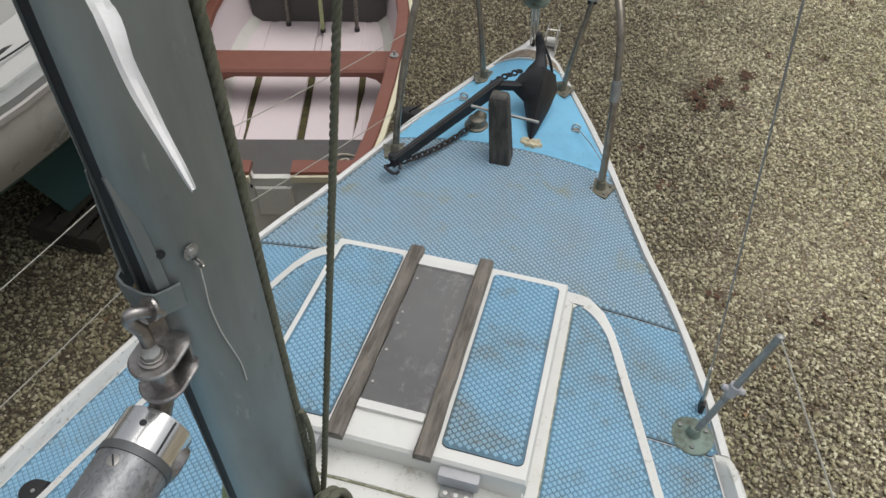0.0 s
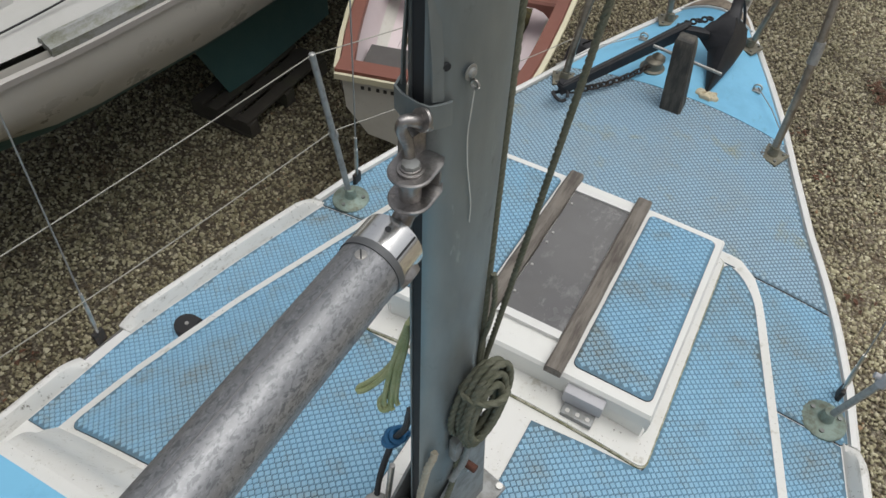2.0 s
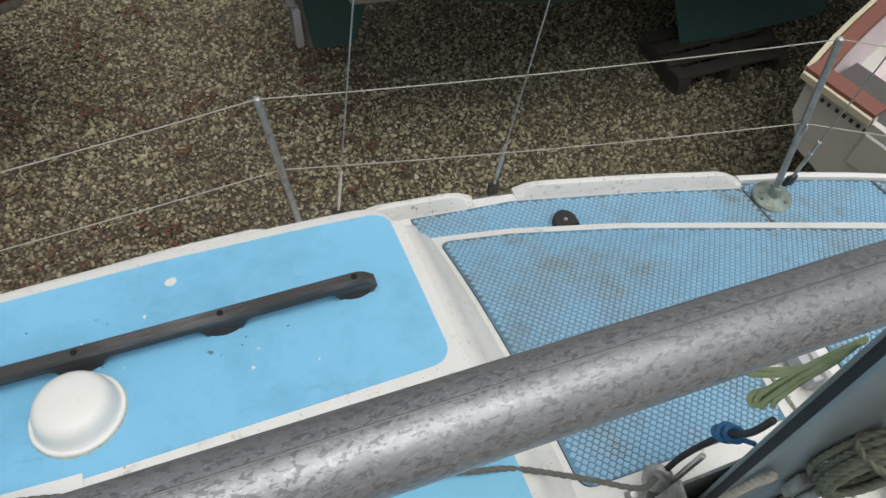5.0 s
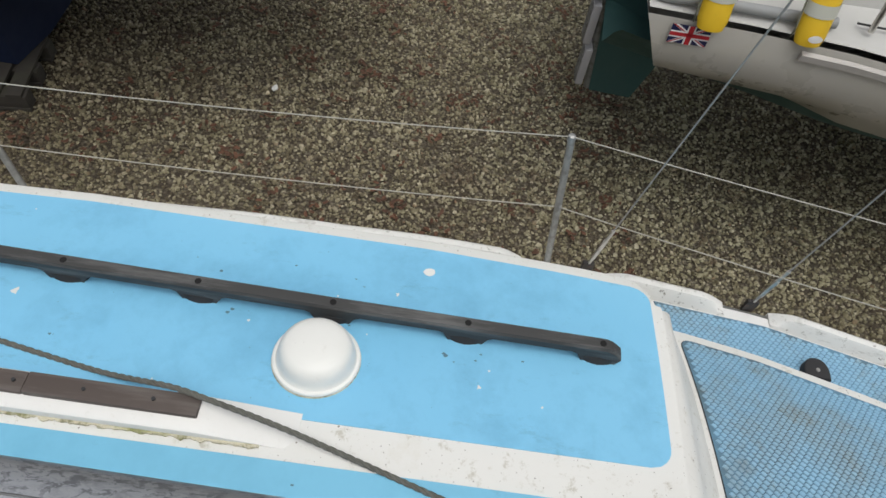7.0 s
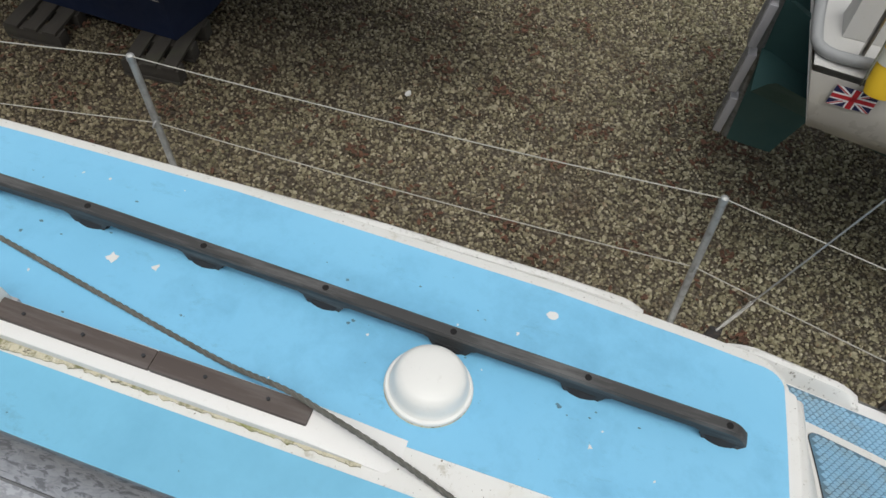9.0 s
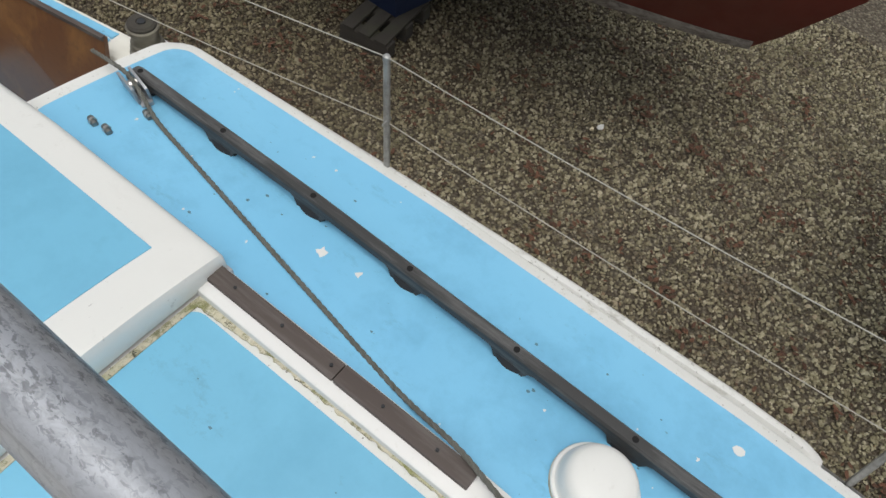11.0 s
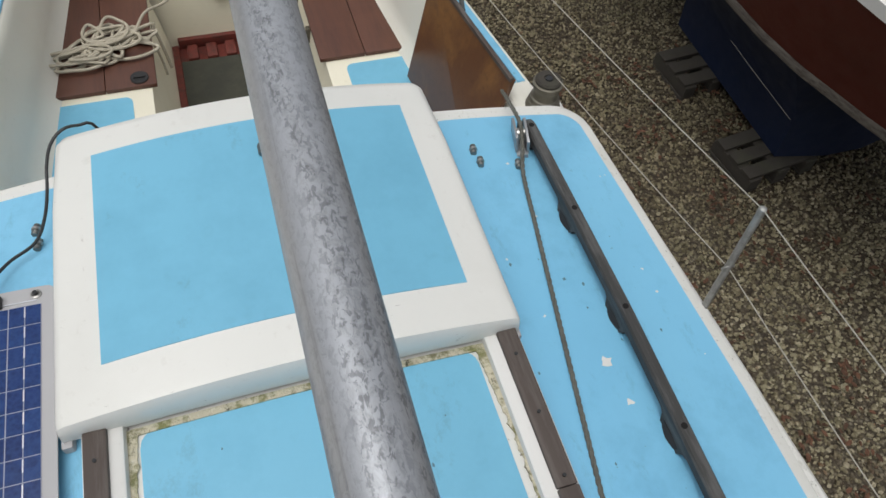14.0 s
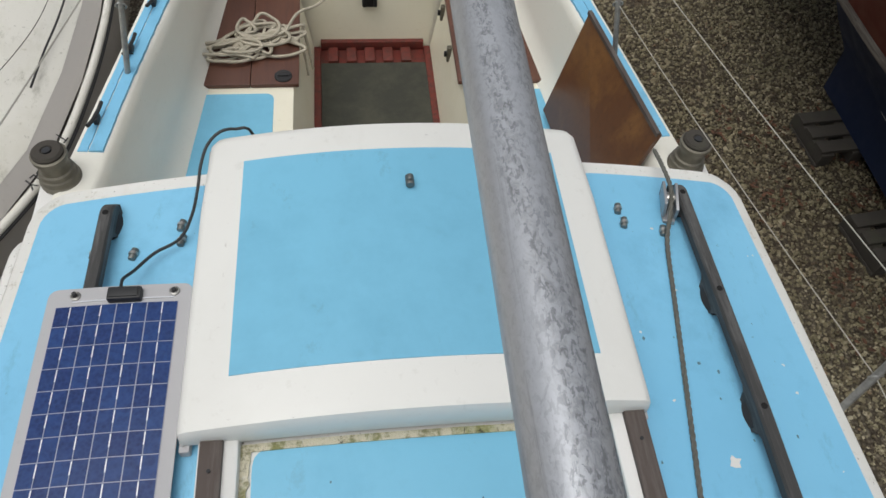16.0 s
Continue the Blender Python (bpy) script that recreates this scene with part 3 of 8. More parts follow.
def slab(y0, y1, left, right, z, off, nx=10, ny=40, r0=0.0, r1=0.0, skirt=0.004, only=None):
    """A thin sheet laid on the surface z(x, y), between left(y) and right(y), with rounded ends r0 (at y0) and r1 (at y1)."""
    ys = sorted(set([y0 + (y1 - y0) * j / ny for j in range(ny + 1)] + ([y0 + r0 * k for k in (0.03, 0.12, 0.3, 0.55, 1)] if r0 else []) + ([y1 - r1 * k for k in (0.03, 0.12, 0.3, 0.55, 1)] if r1 else [])))
    verts, faces = [], []
    for y in ys:
        inset = 0.0
        for r, d in ((r0, y - y0), (r1, y1 - y)):
            if r and d < r:
                inset = max(inset, r - math.sqrt(max(0, r * r - (r - d) ** 2)))
        a, b = left(y) + inset, right(y) - inset
        row = [a + (b - a) * i / nx for i in range(nx + 1)]
        verts.append((a, y, z(a, y) + off - skirt))
        verts += [(x, y, z(x, y) + off) for x in row]
        verts.append((b, y, z(b, y) + off - skirt))
    w = nx + 3
    for j in range(len(ys) - 1):
        for i in range(w - 1):
            faces.append((j * w + i, j * w + i + 1, (j + 1) * w + i + 1, (j + 1) * w + i))
    for j in (0, len(ys) - 1):
        base = len(verts)
        for i in range(1, w - 1):
            x, y, h = verts[j * w + i]
            verts.append((x, y, h - skirt))
        for i in range(1, w - 2):
            quad = (base + i - 1, base + i, j * w + i + 1, j * w + i)
            faces.append(quad if j == 0 else quad[::-1])
    return verts, faces


def treads(y0, y1, left, right, z, off, r0=0.0, r1=0.0, margin=0.0012, pitch=(0.0098, 0.0162), tall=0.0019):
    """Raised long hexagons, staggered from file to file, over the same region."""
    px_, py_ = pitch
    verts, faces = [], []
    hx, hy = px_ * 0.62, py_ * 0.485
    six = ((hx, hy * 0.20), (0, hy), (-hx, hy * 0.20), (-hx, -hy * 0.20), (0, -hy), (hx, -hy * 0.20))
    for j in range(2 * int(math.floor(y0 / py_)), 2 * int(math.ceil(y1 / py_)) + 1):
        y = j * py_ / 2
        if not y0 + margin + hy * 0.8 < y < y1 - margin - hy * 0.8:
            continue
        inset = 0.0
        for r, d in ((r0, y - y0), (r1, y1 - y)):
            if r and d < r:
                inset = max(inset, r - math.sqrt(max(0, r * r - (r - d) ** 2)))
        near = [min(max(y + d, y0), y1) for d in (-hy, 0, hy)]
        a, b = max(left(q) for q in near) + inset + margin + hx * 0.62, min(right(q) for q in near) - inset - margin - hx * 0.62
        for i in range(int(math.floor(a / px_)) - 1, int(math.ceil(b / px_)) + 2):
            if (i + j) % 2:
                continue
            x = i * px_
            if not a < x < b:
                continue
            h = z(x, y) + off
            sx, sy = (z(x + 0.01, y) - z(x - 0.01, y)) / 0.02, (z(x, y + 0.01) - z(x, y - 0.01)) / 0.02
            n = len(verts)
            for k, up in ((1.0, 0.0), (0.80, tall)):
                for dx, dy in six:
                    verts.append((x + dx * k, y + dy * k, h + up + sx * dx * k + sy * dy * k))
            faces += [tuple(range(n + 6, n + 12))] + [(n + q, n + (q + 1) % 6, n + 6 + (q + 1) % 6, n + 6 + q) for q in range(6)]
    return verts, faces


def loft(rows, close=False, cap=False):
    """A surface through rows of equally many points."""
    w = len(rows[0])
    verts = [p for r in rows for p in r]
    faces = []
    for j in range(len(rows) - 1):
        for i in range(w if close else w - 1):
            n = (i + 1) % w
            faces.append((j * w + i, j * w + n, (j + 1) * w + n, (j + 1) * w + i))
    if cap:
        faces.append(tuple(range(w - 1, -1, -1)))
        faces.append(tuple((len(rows) - 1) * w + i for i in range(w)))
    return verts, faces


def text_mesh(words, size, m, name, parent, material):
    cu = bpy.data.curves.new(name, "FONT")
    cu.body, cu.size, cu.extrude, cu.align_x, cu.align_y = words, size, 0.0006, "CENTER", "CENTER"
    tmp = new(name, cu)
    me = bpy.data.meshes.new_from_object(tmp.evaluated_get(bpy.context.evaluated_depsgraph_get()))
    bpy.data.objects.remove(tmp)
    me.transform(m)
    me.materials.append(material.m)
    ob = new(name, me)
    ob.parent = parent
    ob.matrix_parent_inverse = parent.matrix_basis.inverted()
    return ob

# ---- ground ----


def ground_height(x, y):
    return 0.012 * math.sin(x * 1.7 + 0.6) * math.cos(y * 1.3) + 0.01 * noise.noise((x * 0.8, y * 0.8, 3.0))


xs = [-3000, -400, -60, -20] + [-8 + 0.35 * i for i in range(46)] + [20, 60, 400, 3000]
ys = [-3000, -400, -60, -20] + [-9 + 0.35 * i for i in range(58)] + [25, 60, 400, 3000]
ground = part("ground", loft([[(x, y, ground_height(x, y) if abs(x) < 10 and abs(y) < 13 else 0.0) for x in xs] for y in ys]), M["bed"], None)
tagged(ground, "brown and beige gravel boatyard ground", "ground", kind="structure")

rng = np.random.default_rng(5)


def scatter_stones(name, areas, density, label):
    """Crushed stones, each a faceted lump of its own, strewn over the areas (x0, x1, y0, y1)."""
    ring = [(math.cos(1.5708 * i), math.sin(1.5708 * i)) for i in range(4)]
    lump = np.array([(a * 1.1, b * 1.1, -0.35) for a, b in ring] + [(a * 0.66 - b * 0.35, b * 0.66 + a * 0.35, 0.6) for a, b in ring], float)
    tri = np.array([q for i in range(4) for q in ((i, (i + 1) % 4, 4 + i), ((i + 1) % 4, 4 + (i + 1) % 4, 4 + i))] + [(4, 5, 6), (4, 6, 7)])
    spots = []
    for x0, x1, y0, y1 in areas:
        n = int((x1 - x0) * (y1 - y0) * density)
        spots.append(np.stack([rng.uniform(x0, x1, n), rng.uniform(y0, y1, n)], 1))
    p = np.concatenate(spots)
    n = len(p)
    size = np.clip(rng.lognormal(math.log(0.0086), 0.26, n), 0.0048, 0.019)
    shape = lump[None] * rng.uniform(0.75, 1.2, (n, 8, 1)) + rng.normal(0, 0.12, (n, 8, 3))
    shape *= (size[:, None] * rng.uniform(0.75, 1.3, (n, 3)))[:, None]
    q = np.stack([np.cos(turn := rng.uniform(0, math.pi, n)), rng.normal(0, 0.22, n), rng.normal(0, 0.22, n), np.sin(turn)], 1)
    q /= np.linalg.norm(q, axis=1, keepdims=True)
    w, x, y, z = q.T
    rot = np.stack([np.stack([1 - 2 * (y * y + z * z), 2 * (x * y - w * z), 2 * (x * z + w * y)], 1), np.stack([2 * (x * y + w * z), 1 - 2 * (x * x + z * z), 2 * (y * z - w * x)], 1), np.stack([2 * (x * z - w * y), 2 * (y * z + w * x), 1 - 2 * (x * x + y * y)], 1)], 1)
    v = np.einsum("nij,nkj->nki", rot, shape)
    lift = 0.012 * np.sin(p[:, 0] * 1.7 + 0.6) * np.cos(p[:, 1] * 1.3) + size * rng.uniform(0.1, 0.75, n) + 0.004
    v[:, :, :2] += p[:, None]
    v[:, :, 2] += lift[:, None]
    f = (tri[None] + 8 * np.arange(n)[:, None, None]).reshape(-1, 3)
    me = bpy.data.meshes.new(name)
    me.vertices.add(n * 8)
    me.vertices.foreach_set("co", v.reshape(-1).astype(np.float32))
    me.loops.add(len(f) * 3)
    me.loops.foreach_set("vertex_index", f.reshape(-1).astype(np.int32))
    me.polygons.add(len(f))
    me.polygons.foreach_set("loop_start", (np.arange(len(f)) * 3).astype(np.int32))
    me.update(calc_edges=True)
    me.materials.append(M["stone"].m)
    return tagged(new(name, me), label, "gravel", kind="stuff")


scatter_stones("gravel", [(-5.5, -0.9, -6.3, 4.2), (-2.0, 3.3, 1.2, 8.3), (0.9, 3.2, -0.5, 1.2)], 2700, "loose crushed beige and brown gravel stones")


def scatter_leaves():
    verts, faces = [], []
    r = random.Random(4)
    clumps = [(r.uniform(-4.6, -1.4), r.uniform(-4.5, 0.6)) for i in range(240)] + [(r.uniform(0.8, 3.6), r.uniform(2.5, 8.5)) for i in range(10)] + [(1.20, 5.50), (1.08, 5.32), (1.36, 5.28), (1.50, 5.78), (1.28, 5.62), (1.14, 5.20)] * 4 + [(-2.9, -1.2), (-2.6, -1.35), (-3.4, -0.7), (-2.2, -2.3), (-2.9, -2.2), (0.64, 4.43), (1.9, 4.6), (2.2, 6.3), (-2.35, -3.6), (-3.9, -0.9), (1.9, 3.0)]
    for cx, cy in clumps:
        for i in range(r.randint(5, 13)):
            x, y, a = cx + r.gauss(0, 0.045), cy + r.gauss(0, 0.045), r.uniform(0, 6.28)
            s = r.uniform(0.011, 0.026)
            n = len(verts)
            for u, w, h in ((-1, 0, 0), (-0.3, 0.45, 0.2), (0.6, 0.4, 0.12), (1, 0, 0.3), (0.5, -0.42, 0.16), (-0.4, -0.4, 0.1), (0, 0, 0.05)):
                verts.append((x + s * (u * math.cos(a) - w * math.sin(a)), y + s * (u * math.sin(a) + w * math.cos(a)), 0.030 + 0.008 * r.random() + s * h))
            faces += [(n + q, n + (q + 1) % 6, n + 6) for q in range(6)]
    return tagged(part("fallen_leaves", (verts, faces), M["leaf"], None, smooth=False), "dead brown leaves lying on the gravel", "leaves", kind="stuff")


scatter_leaves()

r = random.Random(9)
for name, x, y, size, mat, label in (("paper_scrap", -3.281, -1.854, 0.035, "trim", "pale torn scrap lying on the gravel"), ("wood_chip", -3.231, -1.889, 0.02, "putty", "small orange chip lying on the gravel")):
    ring = [(x + size * r.uniform(0.6, 1.1) * math.cos(0.9 * k), y + size * 0.7 * r.uniform(0.6, 1.1) * math.sin(0.9 * k)) for k in range(7)]
    rows = [[(a, b, 0.036 + h + 0.006 * math.sin(a * 90)) for a, b in ring] for h in (0.0, 0.006)]
    tagged(part(name, loft(rows, close=True, cap=True), M[mat], None, smooth=False), label, "scrap")

# ---- our boat: hull, deck and cabin ----
HALF = table([(-4.8, 0.60), (-4.2, 0.69), (-3.6, 0.775), (-3.2, 0.842), (-2.75, 0.915), (-2.42, 0.965), (-1.8, 1.008), (-1.2, 1.042), (-0.75, 1.050), (-0.43, 1.040), (-0.25, 1.02), (0.15, 0.975), (0.5, 0.885), (0.84, 0.785), (0.96, 0.755), (1.15, 0.688), (1.31, 0.62), (1.44, 0.557), (1.66, 0.466), (1.89, 0.37), (2.09, 0.272), (2.32, 0.150), (2.42, 0.098), (2.49, 0.045), (2.51, 0.01)])
SHEER = table([(-4.8, 1.76), (-1.0, 1.735), (0.0, 1.745), (0.84, 1.77), (1.7, 1.80), (2.56, 1.86)])
EDGE = table([(-0.25, 0.862), (-0.114, 0.845), (0.067, 0.808), (0.35, 0.725), (0.635, 0.622), (0.90, 0.525), (0.99, 0.492), (1.12, 0.438), (1.16, 0.42)])
RIDGE = table([(-0.25, 2.048), (0.4, 1.982), (1.15, 1.902)])
EAVE = table([(-0.25, 1.818), (-0.114, 1.822), (0.35, 1.843), (1.12, 1.884)])
ROOFW = table([(-2.41, 0.825), (-2.0, 0.848), (-1.5, 0.87), (-0.75, 0.868), (-0.45, 0.852), (-0.25, 0.835)])


def deck_z(x, y):
    return SHEER(y) + 0.055 * (1 - min(1.0, abs(x) / max(HALF(y), 0.03)) ** 2)


def coach_z(x, y):
    return RIDGE(y) - (RIDGE(y) - EAVE(y)) * (abs(x) / EDGE(y)) ** 2


def roof_z(x, y):
    return 2.118 + (y + 0.25) * 0.012 - 0.132 * x * x


yacht = thing("sailing_yacht", (0, 0, 0), "small white sailing yacht with light blue decks, standing ashore", "boat")


def hull_rows(ys, half, sheer, drop, centre=0.0, keel=0.2):
    rows = []
    for y in ys:
        h, s = half(y), sheer(y)
        d = drop(y)
        prof = [(1.0, 0.0), (1.01, 0.12), (0.995, 0.3), (0.95, 0.5), (0.82, 0.72), (0.55, 0.9), (0.2, 0.985), (0.0, 1.0)]
        rows.append([(centre - h * a, y, s - d * b) for a, b in prof] + [(centre + h * a, y, s - d * b) for a, b in prof[-2::-1]])
    return rows


ylist = [-4.8 + 0.2 * i for i in range(36)] + [2.32, 2.42, 2.47, 2.51]
part("hull", loft(hull_rows(ylist, lambda y: HALF(y) + (0.012 if y > -2.45 else 0.004), lambda y: SHEER(y) - 0.004 if y > -2.45 else 1.69, table([(-4.8, 0.75), (-2.5, 1.1), (0.5, 1.15), (2.0, 1.0), (2.56, 0.75)])), cap=True), M["trim"], yacht)
for side, word in ((-1, "port"), (1, "starboard")):
    rows = []
    for y in (-2.2, -2.0, -1.2, -0.5, -0.3):
        rows.append([(side * (0.50 + dx), y, z) for dx, z in ((0.0, 0.85), (0.05, 0.85), (0.22, 0.03), (0.14, 0.03))])
    part("bilge_keel", loft(rows, close=True, cap=True), M["navy"], yacht, "dark blue bilge keel standing on the gravel")


def fore_rows():
    ys = [-2.5 + 0.1 * i for i in range(49)] + [2.36, 2.42, 2.47, 2.505]
    return [[(HALF(y) * (-1 + 2 * i / 16), y, deck_z(HALF(y) * (-1 + 2 * i / 16), y)) for i in range(17)] for y in ys]


part("deck", loft(fore_rows()), M["trim"], yacht)

# smooth blue bow panel, then the non-slip sheets
EDGE_GAP = 0.013
part("bow_panel", slab(1.795, 2.36, lambda y: -HALF(y) + EDGE_GAP, lambda y: HALF(y) - EDGE_GAP, deck_z, 0.003, 10, 24), M["blue"], yacht, "smooth light blue bow deck")


def lay(name, y0, y1, left, right, z, r0=0.0, r1=0.0, label="blue non-slip deck sheet with raised lozenges", ny=40, old=""):
    sheet = part(name, slab(y0, y1, left, right, z, 0.003, 12, ny, r0, r1), M["sheet" + old], yacht, label)
    tread = part("treads", treads(y0, y1, left, right, z, 0.003, r0, r1), M["lozenge" + old], sheet, smooth=False)
    tagged(tread, kind="stuff")
    trim_line = slab(y0 - 0.0014, y1 + 0.0010, lambda y: left(min(max(y, y0), y1)) - 0.0004, lambda y: right(min(max(y, y0), y1)) + 0.0004, z, 0.0022, 12, ny, r0, r1)
    part("sealant", trim_line, M["seam"], sheet)
    return sheet


lay("foredeck_sheet", 1.172, 1.79, lambda y: -HALF(y) + EDGE_GAP, lambda y: HALF(y) - EDGE_GAP, deck_z, label="faded grey-blue non-slip sheet with yellow lichen", old="_old")
for s in (-1, 1):
    def inner(y):
        return EDGE(min(y, 1.15)) + 0.012

    def outer(y):
        return HALF(y) - (0.013 if y > 0.80 else 0.034)

    for y0, y1 in ((0.792, 1.166), (-0.14, 0.786)):
        if s < 0:
            lay("side_deck_sheet", y0, y1, lambda y: -outer(y), lambda y: -inner(y), deck_z, ny=26)
        else:
            lay("side_deck_sheet", y0, y1, inner, outer, deck_z, ny=26)

# fore coachroof: a low crowned platform round the mast
rows = []
for y, k in [(1.17, 0.0), (1.165, 0.35), (1.155, 0.8), (1.14, 0.97)] + [(1.10 - 0.06 * i, 1.0) for i in range(22)]:
    row = []
    rim = 0.05 if y > 1.0 else 0.0
    w = EDGE(min(y, 1.16)) - (max(0.0, y - 1.06) ** 2) * 6
    for i in range(-12, 13):
        x = w * i / 12
        z1, z0 = coach_z(x, min(y, 1.15)), deck_z(x, y)
        row.append((x, y, z0 + (z1 - z0) * k))
    low = [(w + 0.004, 0.97), (w + 0.007, 0.85), (w + 0.009, -0.05)]
    a = [(-x, y, deck_z(x, y) + (coach_z(w, min(y, 1.15)) - deck_z(x, y)) * f * (1 if k == 1 else k) - (0.01 if f < 0 else 0)) for x, f in low[::-1]]
    b = [(x, y, deck_z(x, y) + (coach_z(w, min(y, 1.15)) - deck_z(x, y)) * f * (1 if k == 1 else k) - (0.01 if f < 0 else 0)) for x, f in low]
    rows.append(a + row + b)
part("fore_coachroof", loft(rows), M["white"], yacht, "white fore coachroof moulding")


def pan_in(y):
    return 0.352 if y > 0.385 else (0.352 - (0.385 - y) * 8 if y > 0.355 else 0.10)


def pan_out(y):
    return EDGE(y) - 0.024 - max(0.0, y - 1.0) ** 2 * 4


lay("coachroof_sheet", -0.118, 1.10, pan_in, pan_out, coach_z, 0.03, 0.03, ny=80)
lay("coachroof_sheet", -0.118, 1.10, lambda y: -pan_out(y), lambda y: -pan_in(y), coach_z, 0.03, 0.03, ny=80)

# main cabin: front step, roof, sides
rows = []
R0 = 0.075


def roof_half(y):
    w = ROOFW(y)
    for d in (-0.25 - y, y + 2.36):
        if d < R0:
            w -= R0 - math.sqrt(max(0.0, R0 * R0 - (R0 - max(d, 0)) ** 2))
    return w


for y, f in ((-0.128, 0.0), (-0.135, 0.10), (-0.16, 0.30), (-0.178, 0.42), (-0.19, 0.62), (-0.205, 0.80), (-0.222, 0.93), (-0.238, 0.985)):
    w = EDGE(y) + (roof_half(-0.25) - 0.0 - EDGE(y)) * f
    row = []
    for i in range(-12, 13):
        x = w * i / 12
        low = coach_z(min(abs(x), EDGE(y)), y) - 0.006
        row.append((x, y, low + (roof_z(x, -0.25) - low) * f))
    rows.append(row)
front = part("cabin_front", loft(rows), M["white"], yacht, "white sloping cabin front with a shallow cove")

rows = []
for y in [-0.238, -0.2505, -0.254, -0.262, -0.28, -0.30, -0.325] + [-0.4 - 0.1 * i for i in range(19)] + [-2.25, -2.285, -2.31, -2.33, -2.348, -2.356, -2.36]:
    w = roof_half(min(max(y, -2.36), -0.2501))
    row = [(w * i / 14, y, roof_z(w * i / 14, y)) for i in range(-14, 15)]
    base = SHEER(y) + 0.005
    out = min(HALF(y) - 0.085, w + 0.035)
    side = [(w + 0.008, roof_z(w, y) - 0.006), (w + 0.011, roof_z(w, y) - 0.022), (w + 0.020, roof_z(w, y) - 0.12), (out, base)]
    rows.append([(-a, y, b) for a, b in side[::-1]] + row + [(a, y, b) for a, b in side])
rows.append([(p[0], -2.366, min(p[2], roof_z(p[0], -2.35) - 0.02)) for p in rows[-1]])
rows.append([(p[0], -2.37, 1.30) for p in rows[-1]])
part("cabin", loft(rows), M["white"], yacht, "white moulded cabin with rounded roof edges")

BORDER = 0.023
part("roof_panel", slab(-2.325, -0.262, lambda y: -ROOFW(y) + BORDER, lambda y: -0.392, roof_z, 0.0022, 10, 50, 0.05, 0.04), M["blue"], yacht, "light blue painted cabin roof panel")
part("roof_panel", slab(-2.325, -0.262, lambda y: 0.392, lambda y: ROOFW(y) - BORDER, roof_z, 0.0022, 10, 50, 0.05, 0.04), M["blue"], yacht, "light blue painted cabin roof panel")
part("roof_panel", slab(-1.7035, -0.232, lambda y: -0.312, lambda y: 0.312, roof_z, 0.0022, 12, 40, 0.03, 0.05), M["bluepale"], yacht, "light blue painted panel before the hatch")
for s in (-1, 1):
    def ragged(y):
        return 0.3275 - 0.005 * noise.noise((y * 60, s * 4.0, 0)) - 0.003 * noise.noise((y * 190, s, 3.0)) - 0.014 * max(0.0, -1.52 - y) / 0.18

    lo, hi = (ragged, lambda y: 0.337) if s > 0 else (lambda y: -0.337, lambda y: -ragged(y))
    part("filler", slab(-1.70, -0.99, lo, hi, roof_z, 0.005, 4, 160), M["filler"], yacht, "cracked cream filler with green algae")
part("filler", slab(-1.712, -1.6985, lambda y: -0.335, lambda y: 0.335, roof_z, 0.0055, 30, 4), M["filler"], yacht, "cracked cream filler with green algae")

# hatch runners with teak strips
for s in (-1, 1):
    rows = []
    for y, h in ((-0.93, 0.001), (-0.97, 0.006), (-1.03, 0.016), (-1.10, 0.026), (-1.5, 0.028), (-2.0, 0.028), (-2.352, 0.028)):
        z0 = roof_z(0.37, y)
        rows.append([(s * x, y, z0 + z) for x, z in ((0.331, -0.004), (0.334, h * 0.9), (0.338, h), (0.398, h), (0.402, h * 0.85), (0.405, -0.01))])
    part("hatch_runner", loft(rows if s > 0 else [r[::-1] for r in rows], cap=True), M["trim"], yacht)
    bm = bmesh.new()
    for y0, y1 in ((-1.40, -1.102), (-1.72, -1.402)):
        x0, x1 = sorted((s * 0.358, s * 0.397))
        box(x0, x1, y0, y1, roof_z(0.37, y0) + 0.020, roof_z(0.37, y0) + 0.040, 0.003, bm=bm)
    strip = part("teak_strip", bm, M["teakstrip"], yacht, "dark weathered teak runner strip")
    for y in (-1.18, -1.30, -1.42, -1.54, -1.66):
        part("screw", cyl((s * 0.378, y, roof_z(0.37, y) + 0.038), (s * 0.378, y, roof_z(0.37, y) + 0.0415), 0.0035, seg=10), M["seam"], strip)

# toe rails: low white bulwarks with gaps for the stanchions and fairleads


def toe_rail(y0, y1, side, tall=0.040):
    n = max(12, int((y1 - y0) / 0.02))
    rows = []
    for j in range(n + 1):
        y = y0 + (y1 - y0) * j / n
        d = min(y - y0, y1 - y)
        h = tall * (0.15 + 0.85 * math.sin(min(1.0, d / 0.07) * math.pi / 2)) * (1 + 0.04 * noise.noise((y * 9, side, 0)))
        w = HALF(y)
        z = SHEER(y)
        rows.append([(side * (w + a), y, z + b) for a, b in ((0.016, -0.06), (0.014, h * 0.8), (0.004, h), (-0.010, h), (-0.018, h * 0.7), (-0.025, 0.010), (-0.031, 0.0))])
    return loft(rows, cap=True)


